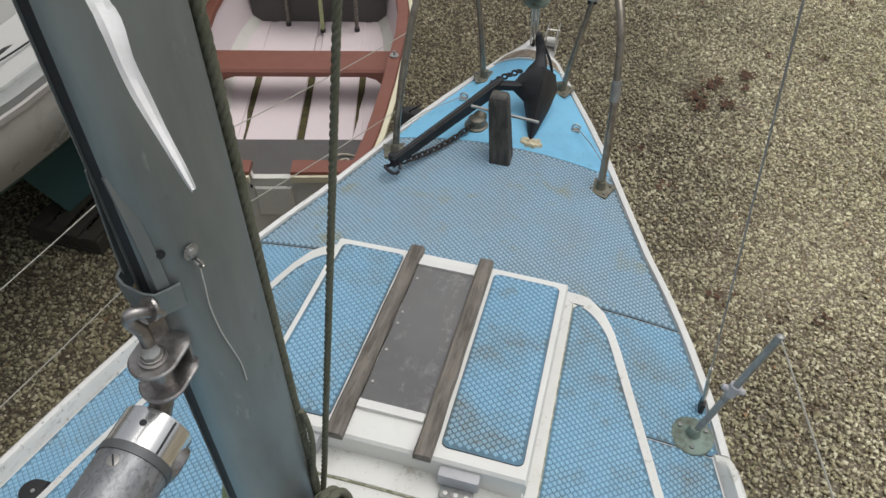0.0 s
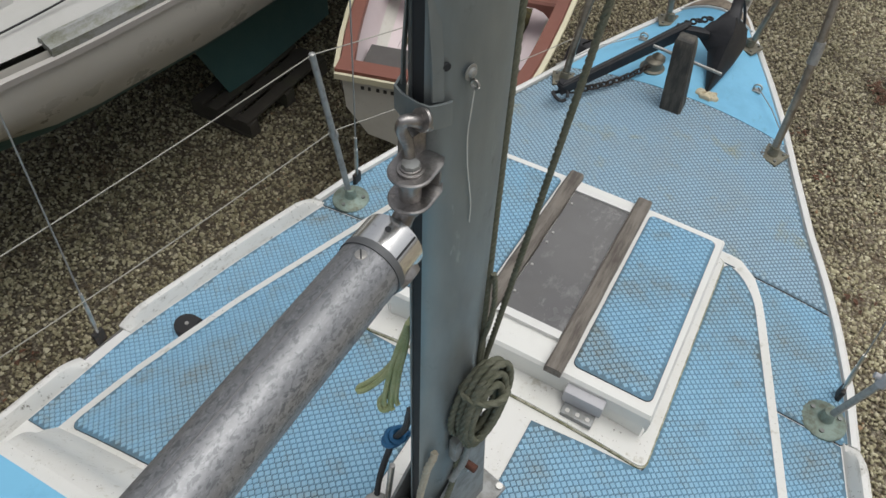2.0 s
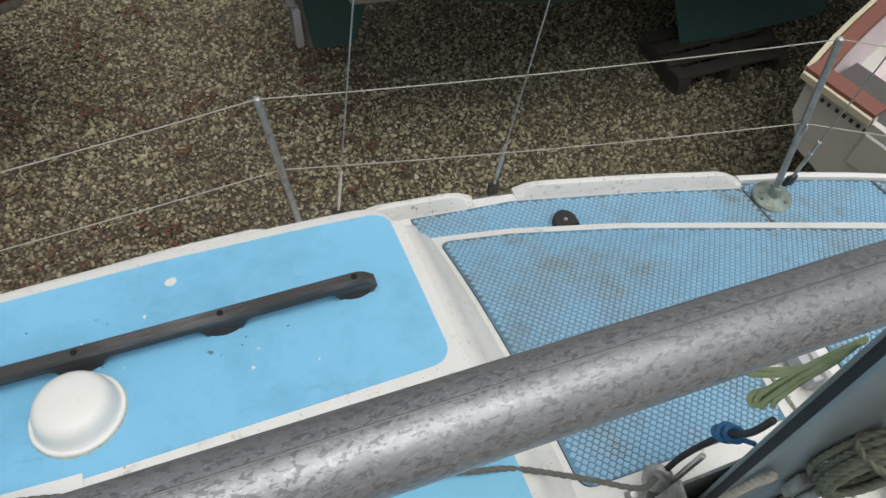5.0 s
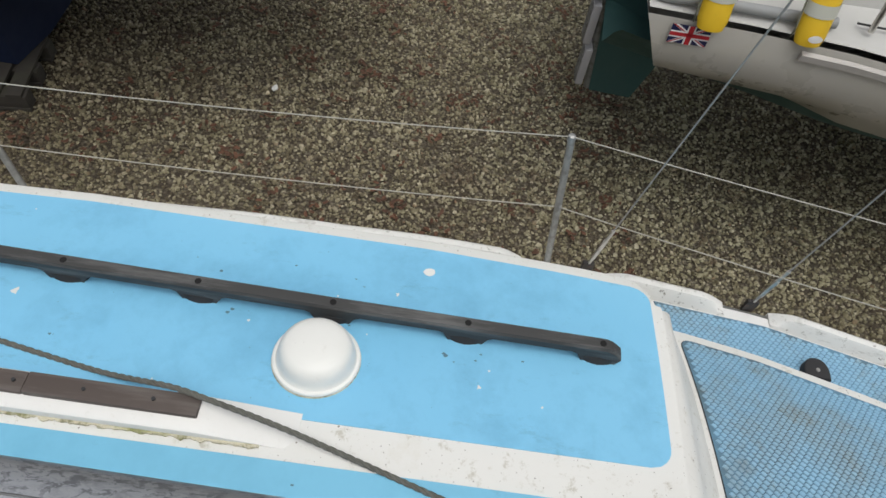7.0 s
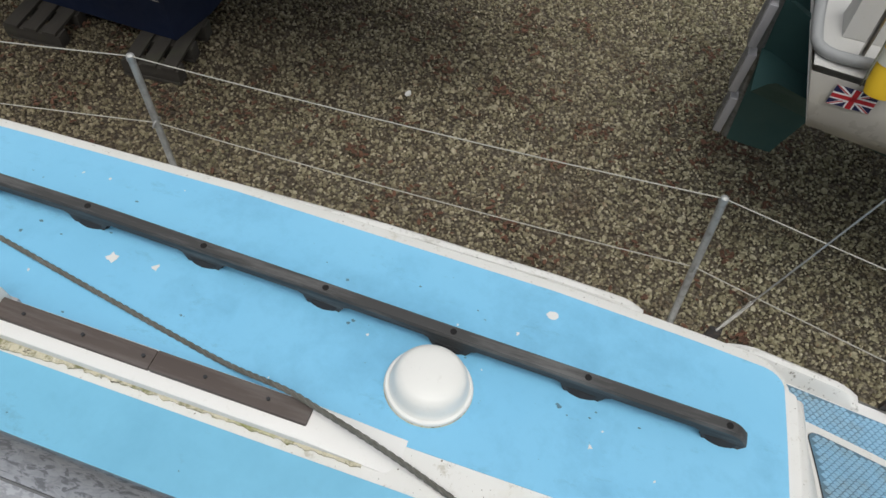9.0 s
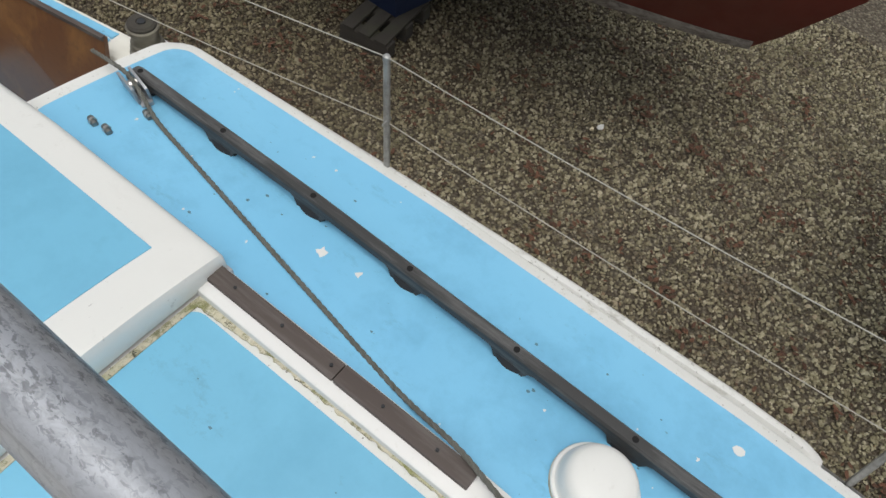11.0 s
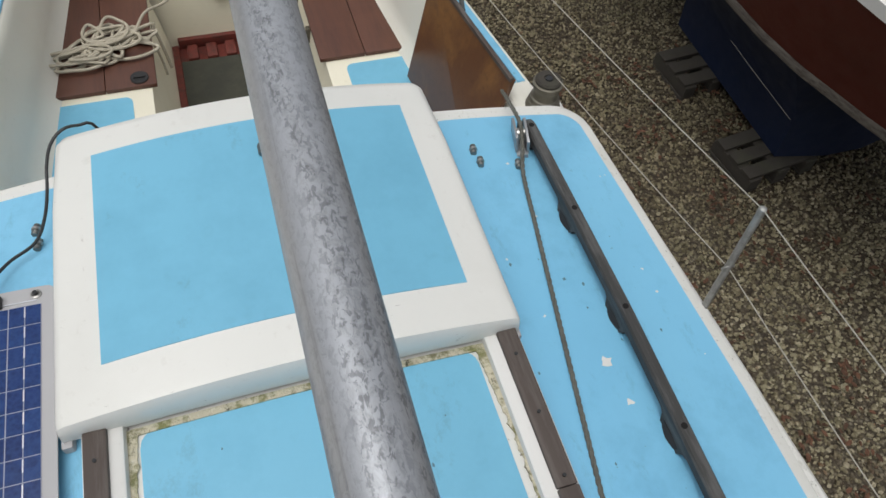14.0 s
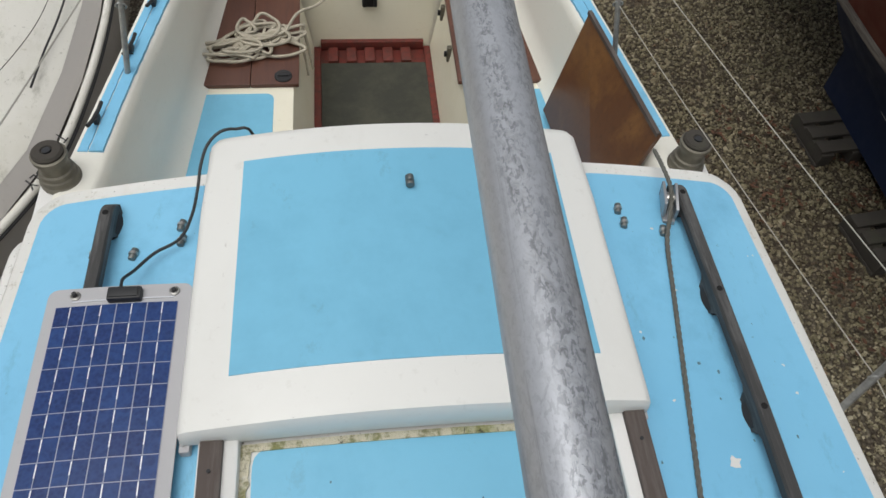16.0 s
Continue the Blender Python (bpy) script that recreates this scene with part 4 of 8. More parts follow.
for s in (-1, 1):
    for y0, y1 in ((0.165, 0.80), (-0.28, 0.045), (-2.42, -0.50)):
        part("toe_rail", toe_rail(y0, y1, s), M["railwhite"], yacht, "white moulded toe rail")
    part("gunwale", loft([[(s * (HALF(y) + a), y, SHEER(y) + b) for a, b in ((0.014, -0.05), (0.015, 0.008), (0.006, 0.014), (-0.008, 0.012), (-0.011, 0.0))] for y in [0.80 + 0.08 * i for i in range(20)] + [2.40, 2.46, 2.51]], cap=True), M["trim"], yacht, "white gunwale edge")
part("stem_cap", slab(2.33, 2.52, lambda y: -HALF(y) - 0.004, lambda y: HALF(y) + 0.004, deck_z, 0.012, 6, 8, 0, 0.03, 0.02), M["trim"], yacht, "white bow cap with rusty stains")
part("stem_plate", slab(2.335, 2.385, lambda y: -HALF(y) + 0.010, lambda y: HALF(y) - 0.010, deck_z, 0.0155, 6, 6), M["stemplate"], yacht, "brown stained stem plate")

# ---- cockpit ----
cockpit = yacht
SEAT = 1.33
for s in (-1, 1):
    # bench top, blue panel, brown boards
    a, b = sorted((s * 0.335, s * 0.76))
    part("bench", box(a, b, -4.55, -2.44, SEAT - 0.04, SEAT, 0.012), M["cream"], yacht, "cream cockpit bench moulding")
    c, d = sorted((s * 0.412, s * 0.715))
    part("bench_panel", slab(-3.392, -2.66, lambda y: c, lambda y: d, lambda x, y: SEAT, 0.003, 4, 20, 0.03, 0.03), M["bluepale"], yacht, "light blue painted bench panel")
    e, f = sorted((s * 0.315, s * 0.69))
    for i in range(2):
        w = (f - e) / 2
        part("seat_board", box(e + w * i + 0.001, e + w * (i + 1) - 0.001, -4.5, -3.425, SEAT + 0.001, SEAT + 0.02, 0.004), M["seatwood"], yacht, "brown wooden cockpit seat board")
    # sloping coaming inside, then its two blue strips with a white line between them
    rows = []
    for y, xb, xt in ((-2.43, 0.79, 0.862), (-2.75, 0.765, 0.822), (-3.1, 0.735, 0.776), (-3.4, 0.705, 0.722), (-4.0, 0.64, 0.655), (-4.6, 0.57, 0.585)):
        rows.append([(0.010 + s * x, y, z) for x, z in ((xb - 0.060, SEAT - 0.01), (xb - 0.040, SEAT + 0.012), (xb - 0.012, SEAT + 0.05), (xb + 0.004, SEAT + 0.10), (xt - 0.016, 1.66), (xt - 0.006, 1.695), (xt + 0.006, 1.706), (HALF(y) - 0.012, 1.712), (HALF(y) + 0.004, 1.704), (HALF(y) + 0.010, 1.66))])
    part("coaming", loft(rows if s > 0 else [r[::-1] for r in rows]), M["coam"], yacht, "grey-cream cockpit coaming")
    ts = [-2.765 - 0.02 * i for i in range(92)]
    inner = table([(-4.6, 0.59), (-4.0, 0.66), (-3.479, 0.713), (-3.12, 0.775), (-2.919, 0.806), (-2.76, 0.827)])
    for q0, q1 in ((0.03, 0.535), (0.575, 0.93)):
        rows = []
        for i, y in enumerate(ts):
            a, b = inner(y), HALF(y) - 0.006
            jag = 0.0022 * noise.noise((y * 40, s * 3.0 + q0 * 9, 0)) + 0.0014 * noise.noise((y * 130, s, q0))
            x0, x1 = a + (b - a) * q0 + jag, a + (b - a) * q1 - jag * 0.6
            rows.append([(0.010 + s * x, y, z) for x, z in ((x0, 1.704), (x0 + 0.001, 1.7145), (x1 - 0.001, 1.7155), (x1, 1.704))])
        part("coaming_panel", loft(rows if s > 0 else [r[::-1] for r in rows], cap=True), M["blue"], yacht, "light blue painted strip with a ragged edge")
    # well side
    rows = [[(s * x, y, z) for y in (-2.38, -3.0, -3.6, -4.10)] for x, z in ((0.338, SEAT - 0.005), (0.33, SEAT - 0.05), (0.285, 0.97), (0.28, 0.945))]
    part("well_side", loft(rows if s > 0 else [r[::-1] for r in rows]), M["cream"], yacht, "cream cockpit well side")
part("well_back", loft([[(x, y, z) for x in (-0.45, -0.29, 0.0, 0.29, 0.45)] for y, z in ((-4.105, 0.94), (-4.15, 1.36), (-4.18, 1.60), (-4.28, 1.66), (-4.79, 1.68))]), M["cream"], yacht, "cream after cockpit bulkhead")
part("after_deck", box(-0.72, 0.72, -4.79, -4.30, 1.60, 1.69, 0.02), M["cream"], yacht)
part("cockpit_floor", box(-0.30, 0.30, -4.13, -2.38, 0.90, 0.95, 0.004), M["redpaint"], yacht, "red painted cockpit floor, worn")
for i in range(5):
    part("grating_bar", box(-0.185 + i * 0.088, -0.135 + i * 0.088, -4.085, -3.985, 0.951, 0.975, 0.008), M["redpaint"], yacht)
for s in (-1, 1):
    a, b = sorted((s * 0.252, s * 0.284))
    part("floor_margin", box(a, b, -4.10, -2.40, 0.951, 0.966, 0.004), M["redpaint"], yacht)
part("floor_back_margin", box(-0.25, 0.25, -4.115, -4.088, 0.951, 1.0, 0.004), M["redpaint"], yacht)
mat_ob = part("floor_mat", slab(-3.983, -2.9, lambda y: -0.25 - 0.02 * math.sin(y * 9) ** 2, lambda y: 0.25, lambda x, y: 0.9505, 0.012, 6, 12, 0, 0, 0.01), M["mat"], None)
tagged(mat_ob, "black rubber mat on the red cockpit floor", "mat")
sock = thing("tiller_socket", (0.01, -4.142, 1.25), "black plastic socket on the cream cockpit bulkhead", "socket")
part("socket_body", box(-0.025, 0.045, -4.155, -4.115, 1.18, 1.25, 0.008), M["black"], sock)
for x0, x1 in ((-0.024, -0.008), (0.028, 0.044)):
    part("socket_lug", box(x0, x1, -4.12, -4.095, 1.195, 1.24, 0.004), M["black"], sock)
for s, y in ((-1, -3.72), (-1, -4.0)):
    latch = thing("locker_latch", (s * 0.325, y, 1.24), "dark metal latch on the cream well side", "latch", "locker latches")
    part("latch_plate", box(-0.328, -0.308, y - 0.012, y + 0.012, 1.2, 1.275, 0.004), M["brass"], latch)
    part("latch_tongue", box(-0.312, -0.296, y - 0.006, y + 0.006, 1.225, 1.25, 0.003), M["anchor"], latch)
plug = thing("deck_filler", (0.376, -3.468, 1.352), "round black filler cap in the brown seat boards", "cap")
part("cap_rim", lathe([(0.034, -0.002), (0.034, 0.004), (0.030, 0.007), (0.022, 0.005), (0.0, 0.004)], (0.376, -3.468, 1.351)), M["rubber"], plug)
part("cap_bar", box(0.354, 0.398, -3.474, -3.462, 1.354, 1.362, 0.003), M["black"], plug)

# ---- deck gear ----


def fore_hatch():
    h = thing("fore_hatch", (0, 0.75, 1.96), "white fore hatch with blue non-slip panels and a smoked pane", "hatch")

    def top(x, y):
        return 2.004 + (1.075 - y) * 0.085 - 0.05 * x * x

    rows = []
    for y, k, w in ((0.452, 0.0, 0.318), (0.449, 0.8, 0.322), (0.455, 0.97, 0.322), (0.466, 1.0, 0.322), (0.75, 1.0, 0.325), (1.05, 1.0, 0.328), (1.068, 0.97, 0.328), (1.073, 0.8, 0.328), (1.073, 0.0, 0.326)):
        low = 1.935 + (1.075 - y) * 0.06
        prof = [(-1.0, -0.042), (-1.0, -0.008), (-0.985, 0.0)] + [(i / 5 * 0.97, 0.0) for i in range(-5, 6)] + [(0.985, 0.0), (1.0, -0.008), (1.0, -0.042)]
        rows.append([(w * a, y, top(w * a, y) + b - (1 - k) * 0.050) for a, b in prof])
    body = part("lid", loft(rows), M["hatchwhite"], h, "white moulded lid")
    # coaming under the lid, with its wider flange on the coachroof
    rows = []
    for y, w in ((0.4525, 0.312), (0.456, 0.314), (1.04, 0.310), (1.05, 0.305)):
        rows.append([(-w - 0.002, y, coach_z(w, y) - 0.01), (-w, y, top(w, y) - 0.012), (w, y, top(w, y) - 0.012), (w + 0.002, y, coach_z(w, y) - 0.01)])
    part("coaming", loft(rows, cap=True), M["hatchwhite"], h, "white hatch coaming")
    part("flange", slab(0.387, 1.10, lambda y: -0.3495, lambda y: 0.3495, coach_z, 0.010, 12, 14, 0.02, 0.02, 0.012), M["white"], h, "white flange with algae along its edge")
    part("algae_line", slab(0.3835, 1.1035, lambda y: -0.3530, lambda y: 0.3530, coach_z, 0.0064, 12, 14, 0.022, 0.022, 0.007), M["algae"], h, "green algae and dirt at the flange edge")
    for s in (-1, 1):
        a, b = sorted((s * 0.128, s * 0.306))
        p = part("non_slip_panel", slab(0.482, 1.045, lambda y: a, lambda y: b, top, 0.003, 5, 12, 0.016, 0.016), M["sheet"], h, "blue non-slip panel with raised lozenges")
        t = part("treads", treads(0.482, 1.045, lambda y: a, lambda y: b, top, 0.003, 0.016, 0.016), M["lozenge"], p, smooth=False)
        tagged(t, kind="stuff")
        part("sealant", slab(0.481, 1.046, lambda y: a - 0.001, lambda y: b + 0.001, top, 0.0018, 5, 12, 0.016, 0.016), M["seam"], p)
        x = s * 0.0985
        bar = []
        for y in [0.437 + 0.08 * i for i in range(9)]:
            w, z = 0.0195, top(x, y)
            wob = 0.002 * math.sin(y * 37 + s)
            bar.append([(x + a * w + wob * 0.4, y, z + b) for a, b in ((-1, -0.002), (-1, 0.016), (-0.75, 0.021), (0.75, 0.021), (1, 0.016), (1, -0.002))])
        part("teak_batten", loft(bar, close=True, cap=True), M["greyteak"], h, "silvered teak batten")
    part("pane", slab(0.545, 1.012, lambda y: -0.077, lambda y: 0.077, top, 0.006, 4, 8, 0, 0, 0.006), M["smoke"], h, "smoked grey acrylic pane")
    for y0, y1 in ((1.012, 1.034), (0.523, 0.545)):
        part("pane_lip", slab(y0, y1, lambda y: -0.077, lambda y: 0.077, top, 0.012, 3, 3, 0, 0, 0.012), M["trim"], h)
    for y in (0.60, 0.70, 0.79, 0.83, 0.96):
        part("screw", cyl((-0.066, y, top(0, y) + 0.005), (-0.066, y, top(0, y) + 0.0085), 0.0035, seg=10), M["steel"], h)
    hinge = part("hinge", box(0.135, 0.225, 0.425, 0.4515, 1.995, 2.036, 0.005), M["alloystep"], h, "grey metal hinge block")
    part("hinge_plate", box(0.145, 0.217, 0.398, 0.428, 1.982, 1.997, 0.003), M["plate"], hinge)
    for x in (0.158, 0.181, 0.204):
        part("screw", cyl((x, 0.409, 1.996), (x, 0.409, 2.0), 0.005, seg=10), M["steel"], hinge)
    part("catch", box(-0.225, -0.135, 0.425, 0.4515, 1.995, 2.036, 0.005), M["alloystep"], h, "grey metal hinge block")
    return h


fore_hatch()


def companion_hatch():
    h = thing("companionway_hatch", (0, -2.05, 2.1), "sliding companionway hatch, white with a light blue panel, closed", "hatch")

    def top(x, y):
        return 2.196 - 0.26 * x * x + (y + 1.72) * 0.012

    rows = []
    for y, k, inset in ((-1.716, 0.0, 0.006), (-1.713, 0.35, 0.004), (-1.714, 0.75, 0.002), (-1.720, 0.93, 0.0), (-1.734, 1.0, 0.0), (-1.9, 1.0, 0.0), (-2.2, 1.0, 0.0), (-2.375, 1.0, 0.0), (-2.392, 0.94, 0.0), (-2.40, 0.8, 0.004), (-2.402, 0.0, 0.006)):
        row = []
        w = 0.4205 - inset
        if y < -2.33:
            w -= 0.03 * ((-2.33 - y) / 0.07) ** 3
        for a, b in [(-1.0, 0.0), (-1.0, 0.5), (-0.997, 0.8), (-0.985, 0.95), (-0.96, 1.0)] + [(i / 8 * 0.92, 1.0) for i in range(-8, 9)] + [(0.96, 1.0), (0.985, 0.95), (0.997, 0.8), (1.0, 0.5), (1.0, 0.0)]:
            x = 0.013 + w * a
            z1 = top(x - 0.013, y)
            z0 = 2.098 if abs(a) > 0.93 else max(2.098, roof_z(x, y) + 0.012)
            row.append((x, y, z0 + (z1 - z0) * b * k))
        rows.append(row)
    part("lid", loft(rows), M["hatchwhite"], h, "white lid with scuffed rounded edges")
    part("panel", slab(-2.311, -1.811, lambda y: -0.325, lambda y: 0.347, lambda x, y: top(x - 0.013, y), 0.0022, 14, 16, 0, 0, 0.003), M["bluepale"], h, "light blue painted panel")
    fit = part("eye_fitting", cyl((0.001, -2.222, 2.203), (0.001, -2.196, 2.203), 0.009, seg=12, bevel=0.002), M["bolt"], h, "small dull metal eye")
    part("eye_ring", cyl((0.001, -2.216, 2.211), (0.001, -2.203, 2.211), 0.006, seg=10, bevel=0.002), M["bolt"], fit)
    for s in (-1, 1):
        a, b = sorted((0.013 + s * 0.405, 0.013 + s * 0.424))
        part("side_flange", box(a, b, -2.40, -1.703, 2.068, 2.10, 0.004), M["grey"], h)
    return h


companion_hatch()


def handrail(side, y0, y1, feet, label):
    """A wooden grab rail with scalloped undersides, one foot at each fixing."""
    xs = table([(-2.3, 0.640), (-1.71, 0.643), (-0.92, 0.626), (-0.35, 0.616)])
    h = thing("handrail", (side * xs(y0), (y0 + y1) / 2, roof_z(0.63, (y0 + y1) / 2)), label, "handrail", "cabin handrails")
    rows = []
    n = int((y1 - y0) / 0.011)
    for j in range(n + 1):
        y = y0 + (y1 - y0) * j / n
        x = xs(y)
        base = roof_z(x, y)
        topz = base + 0.052
        d = min(abs(y - f) for f in feet)
        end = min(y - y0, y1 - y)
        t = min(1.0, max(0.0, (d - 0.026) / 0.024))
        t = t * t * (3 - 2 * t)
        low = base - 0.002 + t * 0.030
        drop = 0.0
        if end < 0.04:
            drop = 0.028 * (1 - end / 0.04) ** 2
        fw = 0.0145 + (1 - t) * 0.004
        sec = [(-fw, low), (-0.0140, min(low + 0.014, topz - 0.006 - drop)), (-0.0140, topz - 0.005 - drop), (-0.0100, topz - drop), (0.0100, topz - drop), (0.0140, topz - 0.005 - drop), (0.0140, min(low + 0.014, topz - 0.006 - drop)), (fw, low)]
        rows.append([(side * (x + a), y, z) for a, z in sec])
    rail = part("rail", loft(rows, close=True, cap=True), M["rail"], h)
    for f in feet:
        x, z = side * xs(f), roof_z(xs(f), f) + 0.052
        part("plug_hole", cyl((x, f, z - 0.006), (x, f, z + 0.0006), 0.0066, seg=12), M["hole"], h)
        foot = []
        for k in range(9):
            y = f + (k - 4) / 4 * 0.038
            e = 0.0015 + 0.004 * (1 - abs(k - 4) / 4)
            w = 0.024 * math.sqrt(max(0.06, 1 - ((k - 4) / 4.2) ** 2))
            foot.append([(side * (xs(f) + a), y, roof_z(xs(f), f) + b) for a, b in ((-w - 0.004, -0.003), (-w, e), (-0.015, e + 0.012), (0.012, e + 0.012), (w, e), (w + 0.004, -0.003))])
        part("foot_pad", loft(foot, cap=True), M["rubber"], h)
    return h


FEET = [-0.39 - 0.2645 * i for i in range(8)]
handrail(-1, -2.285, -0.347, FEET, "dark weathered wooden handrail bolted along the cabin roof")
handrail(1, -2.285, -0.347, FEET, "dark weathered wooden handrail partly under a solar panel")

dome = thing("dome_vent", (-0.517, -0.93, 2.085), "cream mushroom ventilator dome on the blue cabin roof", "ventilator")
part("base_ring", lathe([(0.084, -0.004), (0.084, 0.003), (0.080, 0.005), (0.06, 0.006), (0.0, 0.006)], (-0.517, -0.93, roof_z(0.517, -0.93)), 40, (-0.13, 0, 1)), M["filler"], dome)
part("cap", lathe([(0.0825, 0.005), (0.083, 0.009), (0.081, 0.0115), (0.076, 0.012), (0.0735, 0.015), (0.0715, 0.025), (0.0685, 0.039), (0.063, 0.049), (0.054, 0.055), (0.038, 0.058), (0.02, 0.0595), (0.0, 0.060)], (-0.517, -0.93, roof_z(0.517, -0.93)), 44, (-0.13, 0, 1)), M["hatchwhite"], dome)

# fittings on the roof
for x, y in ((-0.488, -2.175), (-0.483, -2.215), (-0.58, -2.157), (0.482, -2.175), (0.486, -2.215), (0.581, -2.154), (0.666, -2.168)):
    z = roof_z(x, y)
    f = thing("eye_bolt", (x, y, z), "small dull metal eye bolt on the cabin roof", "eye bolt", "roof eye bolts")
    part("barrel", cyl((x - 0.003, y - 0.013, z + 0.007), (x + 0.003, y + 0.013, z + 0.007), 0.0075, seg=12, bevel=0.002), M["bolt"], f)
    part("collar", cyl((x, y - 0.003, z + 0.008), (x, y + 0.003, z + 0.008), 0.0095, seg=12), M["steel"], f)

cl = thing("rope_clutch", (-0.607, -2.23, 2.05), "grey cast rope clutch beside the handrail end", "clutch")
turn = Matrix.Translation((-0.612, -2.225, roof_z(0.61, -2.22))) @ pose(0, 0, 0, 0, 7, -12)
part("base", box(-0.014, 0.014, -0.045, 0.045, 0.0, 0.014, 0.003, turn=turn), M["zinc"], cl)
for s in (-1, 1):
    part("cheek", box(s * 0.013 - 0.003, s * 0.013 + 0.003, -0.042, 0.035, 0.006, 0.055, 0.006, turn=turn @ pose(0, 0, 0, 6 * s)), M["zinc"], cl)
part("cam", cyl(turn @ Vector((-0.011, -0.005, 0.036)), turn @ Vector((0.011, -0.005, 0.036)), 0.013, seg=14), M["steel"], cl)


def rope(name, line, radius, material, label, category="rope", strands=3, lay=None, step=0.004, seg=18, depth=0.42):
    ob = part(name, sweep(smooth_line(line, min(step, radius * 0.36)), radius, seg, strands, lay or radius * 2.1, depth), M[material], None)
    return tagged(ob, label, category)


def on_roof(x, y, up=0.006):
    return (x, y, roof_z(x, y) + up)


roof_line = [(-0.625, -2.40, 2.06), (-0.617, -2.33, 2.085), (-0.613, -2.25, 2.095), (-0.598, -2.19, 2.085), on_roof(-0.578, -2.12, 0.012), on_roof(-0.555, -1.99), on_roof(-0.527, -1.84), on_roof(-0.472, -1.545), on_roof(-0.43, -1.31), (-0.403, -1.16, 2.13), (-0.385, -1.08, 2.137), (-0.362, -0.96, 2.122), on_roof(-0.331, -0.83, 0.007), on_roof(-0.25, -0.56), on_roof(-0.18, -0.325, 0.010), (-0.158, -0.24, 2.115), (-0.107, -0.131, 2.10), (-0.06, -0.045, 2.095), (-0.066, -0.004, 2.09)]
rope("control_line", roof_line, 0.0054, "ropegrey", "grey laid line led aft along the cabin roof", lay=0.017, depth=0.55)

# ---- solar panel ----
solar = thing("solar_panel", (0.556, -1.76, 2.1), "semi-flexible solar panel with dark blue cells lying on the cabin roof", "solar panel")


def solar_z(x, y):
    return 2.100 + (x - 0.43) * -0.012 + (y + 2.03) * 0.01 + 0.004 * math.sin((x - 0.43) * 12)


part("backing", slab(-2.047, -1.44, lambda y: 0.440, lambda y: 0.712, solar_z, 0.003, 8, 14, 0.018, 0.018, 0.004), M["grey"], solar, "grey plastic backing sheet")
cells = part("cell_bed", slab(-2.006, -1.484, lambda y: 0.4645, lambda y: 0.6925, solar_z, 0.0042, 8, 14, 0, 0, 0.001), M["cellgap"], solar)
nr, nc = 12, 4
cw, ch = 0.228 / nc, 0.522 / nr
base = None
for r in range(nr):
    for c in range(nc):
        for q in range(2):
            x0, y0 = 0.4645 + c * cw + 0.0012 + q * (cw / 2 - 0.0002), -2.006 + r * ch + 0.0010
            x1, y1 = x0 + cw / 2 - 0.0022, y0 + ch - 0.0020
            part("cell", ([(x, y, solar_z(x, y) + 0.0050) for x, y in ((x0, y0), (x1, y0), (x1, y1), (x0, y1))] + [(x, y, solar_z(x, y) + 0.0040) for x, y in ((x0, y0), (x1, y0), (x1, y1), (x0, y1))], [(0, 1, 2, 3), (0, 4, 5, 1), (1, 5, 6, 2), (2, 6, 7, 3), (3, 7, 4, 0)]), M["cell"], cells, smooth=False)
for c in range(nc):
    x = 0.4645 + (c + 0.5) * cw
    for r in range(nr):
        y0 = -2.006 + r * ch
        part("bus_bar", slab(y0 + 0.003, y0 + 0.026, lambda y: x - 0.0011, lambda y: x + 0.0011, solar_z, 0.0055, 1, 2, 0, 0, 0.001), M["bus"], cells)
        part("bus_wire", slab(y0 + 0.026, y0 + ch + 0.003, lambda y: x - 0.0006, lambda y: x + 0.0006, solar_z, 0.0053, 1, 2, 0, 0, 0.001), M["cellgap"], cells)
for a, b in ((0.472, 0.55), (0.58, 0.664)):
    part("bus_bar", slab(-2.0175, -2.0145, lambda y: a, lambda y: b, solar_z, 0.0045, 3, 1, 0, 0, 0.001), M["bus"], solar)
jb = part("junction_box", box(0.533, 0.596, -2.036, -2.008, 2.102, 2.122, 0.004), M["black"], solar, "black junction box")
part("box_lid", box(0.538, 0.591, -2.032, -2.012, 2.121, 2.1245, 0.002), M["black"], jb)
for x in (0.474, 0.660):
    e = part("eyelet", lathe([(0.010, 0.0), (0.010, 0.003), (0.007, 0.005), (0.004, 0.003), (0.0, 0.002)], (x, -2.029, solar_z(x, -2.029) + 0.003), 18), M["steel"], solar)
    part("bolt", cyl((x, -2.029, 2.10), (x, -2.029, 2.114), 0.0045, seg=8), M["anchor"], e)
cable = part("cable", sweep(smooth_line([(0.572, -2.03, 2.114), (0.574, -2.055, 2.114), (0.562, -2.09, 2.092), (0.53, -2.135, 2.085), (0.480, -2.165, 2.092), (0.459, -2.22, 2.100), (0.452, -2.29, 2.105), (0.446, -2.335, 2.125), (0.430, -2.372, 2.150), (0.402, -2.396, 2.165), (0.370, -2.408, 2.160), (0.335, -2.412, 2.135), (0.32, -2.425, 1.9)], 0.010), 0.0034, 8), M["black"], None)
tagged(cable, "thin black cable from the solar panel over the hatch edge", "cable")

# ---- mast, boom and their gear ----
RAKE = Matrix(((1, 0, -0.0257, 0.0748), (0, 1, 0.0140, 0.0316), (0, 0, 1, 0), (0, 0, 0, 1)))
MAST = RAKE @ Matrix.Rotation(radians(-13), 4, "Z")
mast = thing("mast", (0.022, 0.06, 2.06), "grey anodised aluminium mast with a black sail groove", "mast")


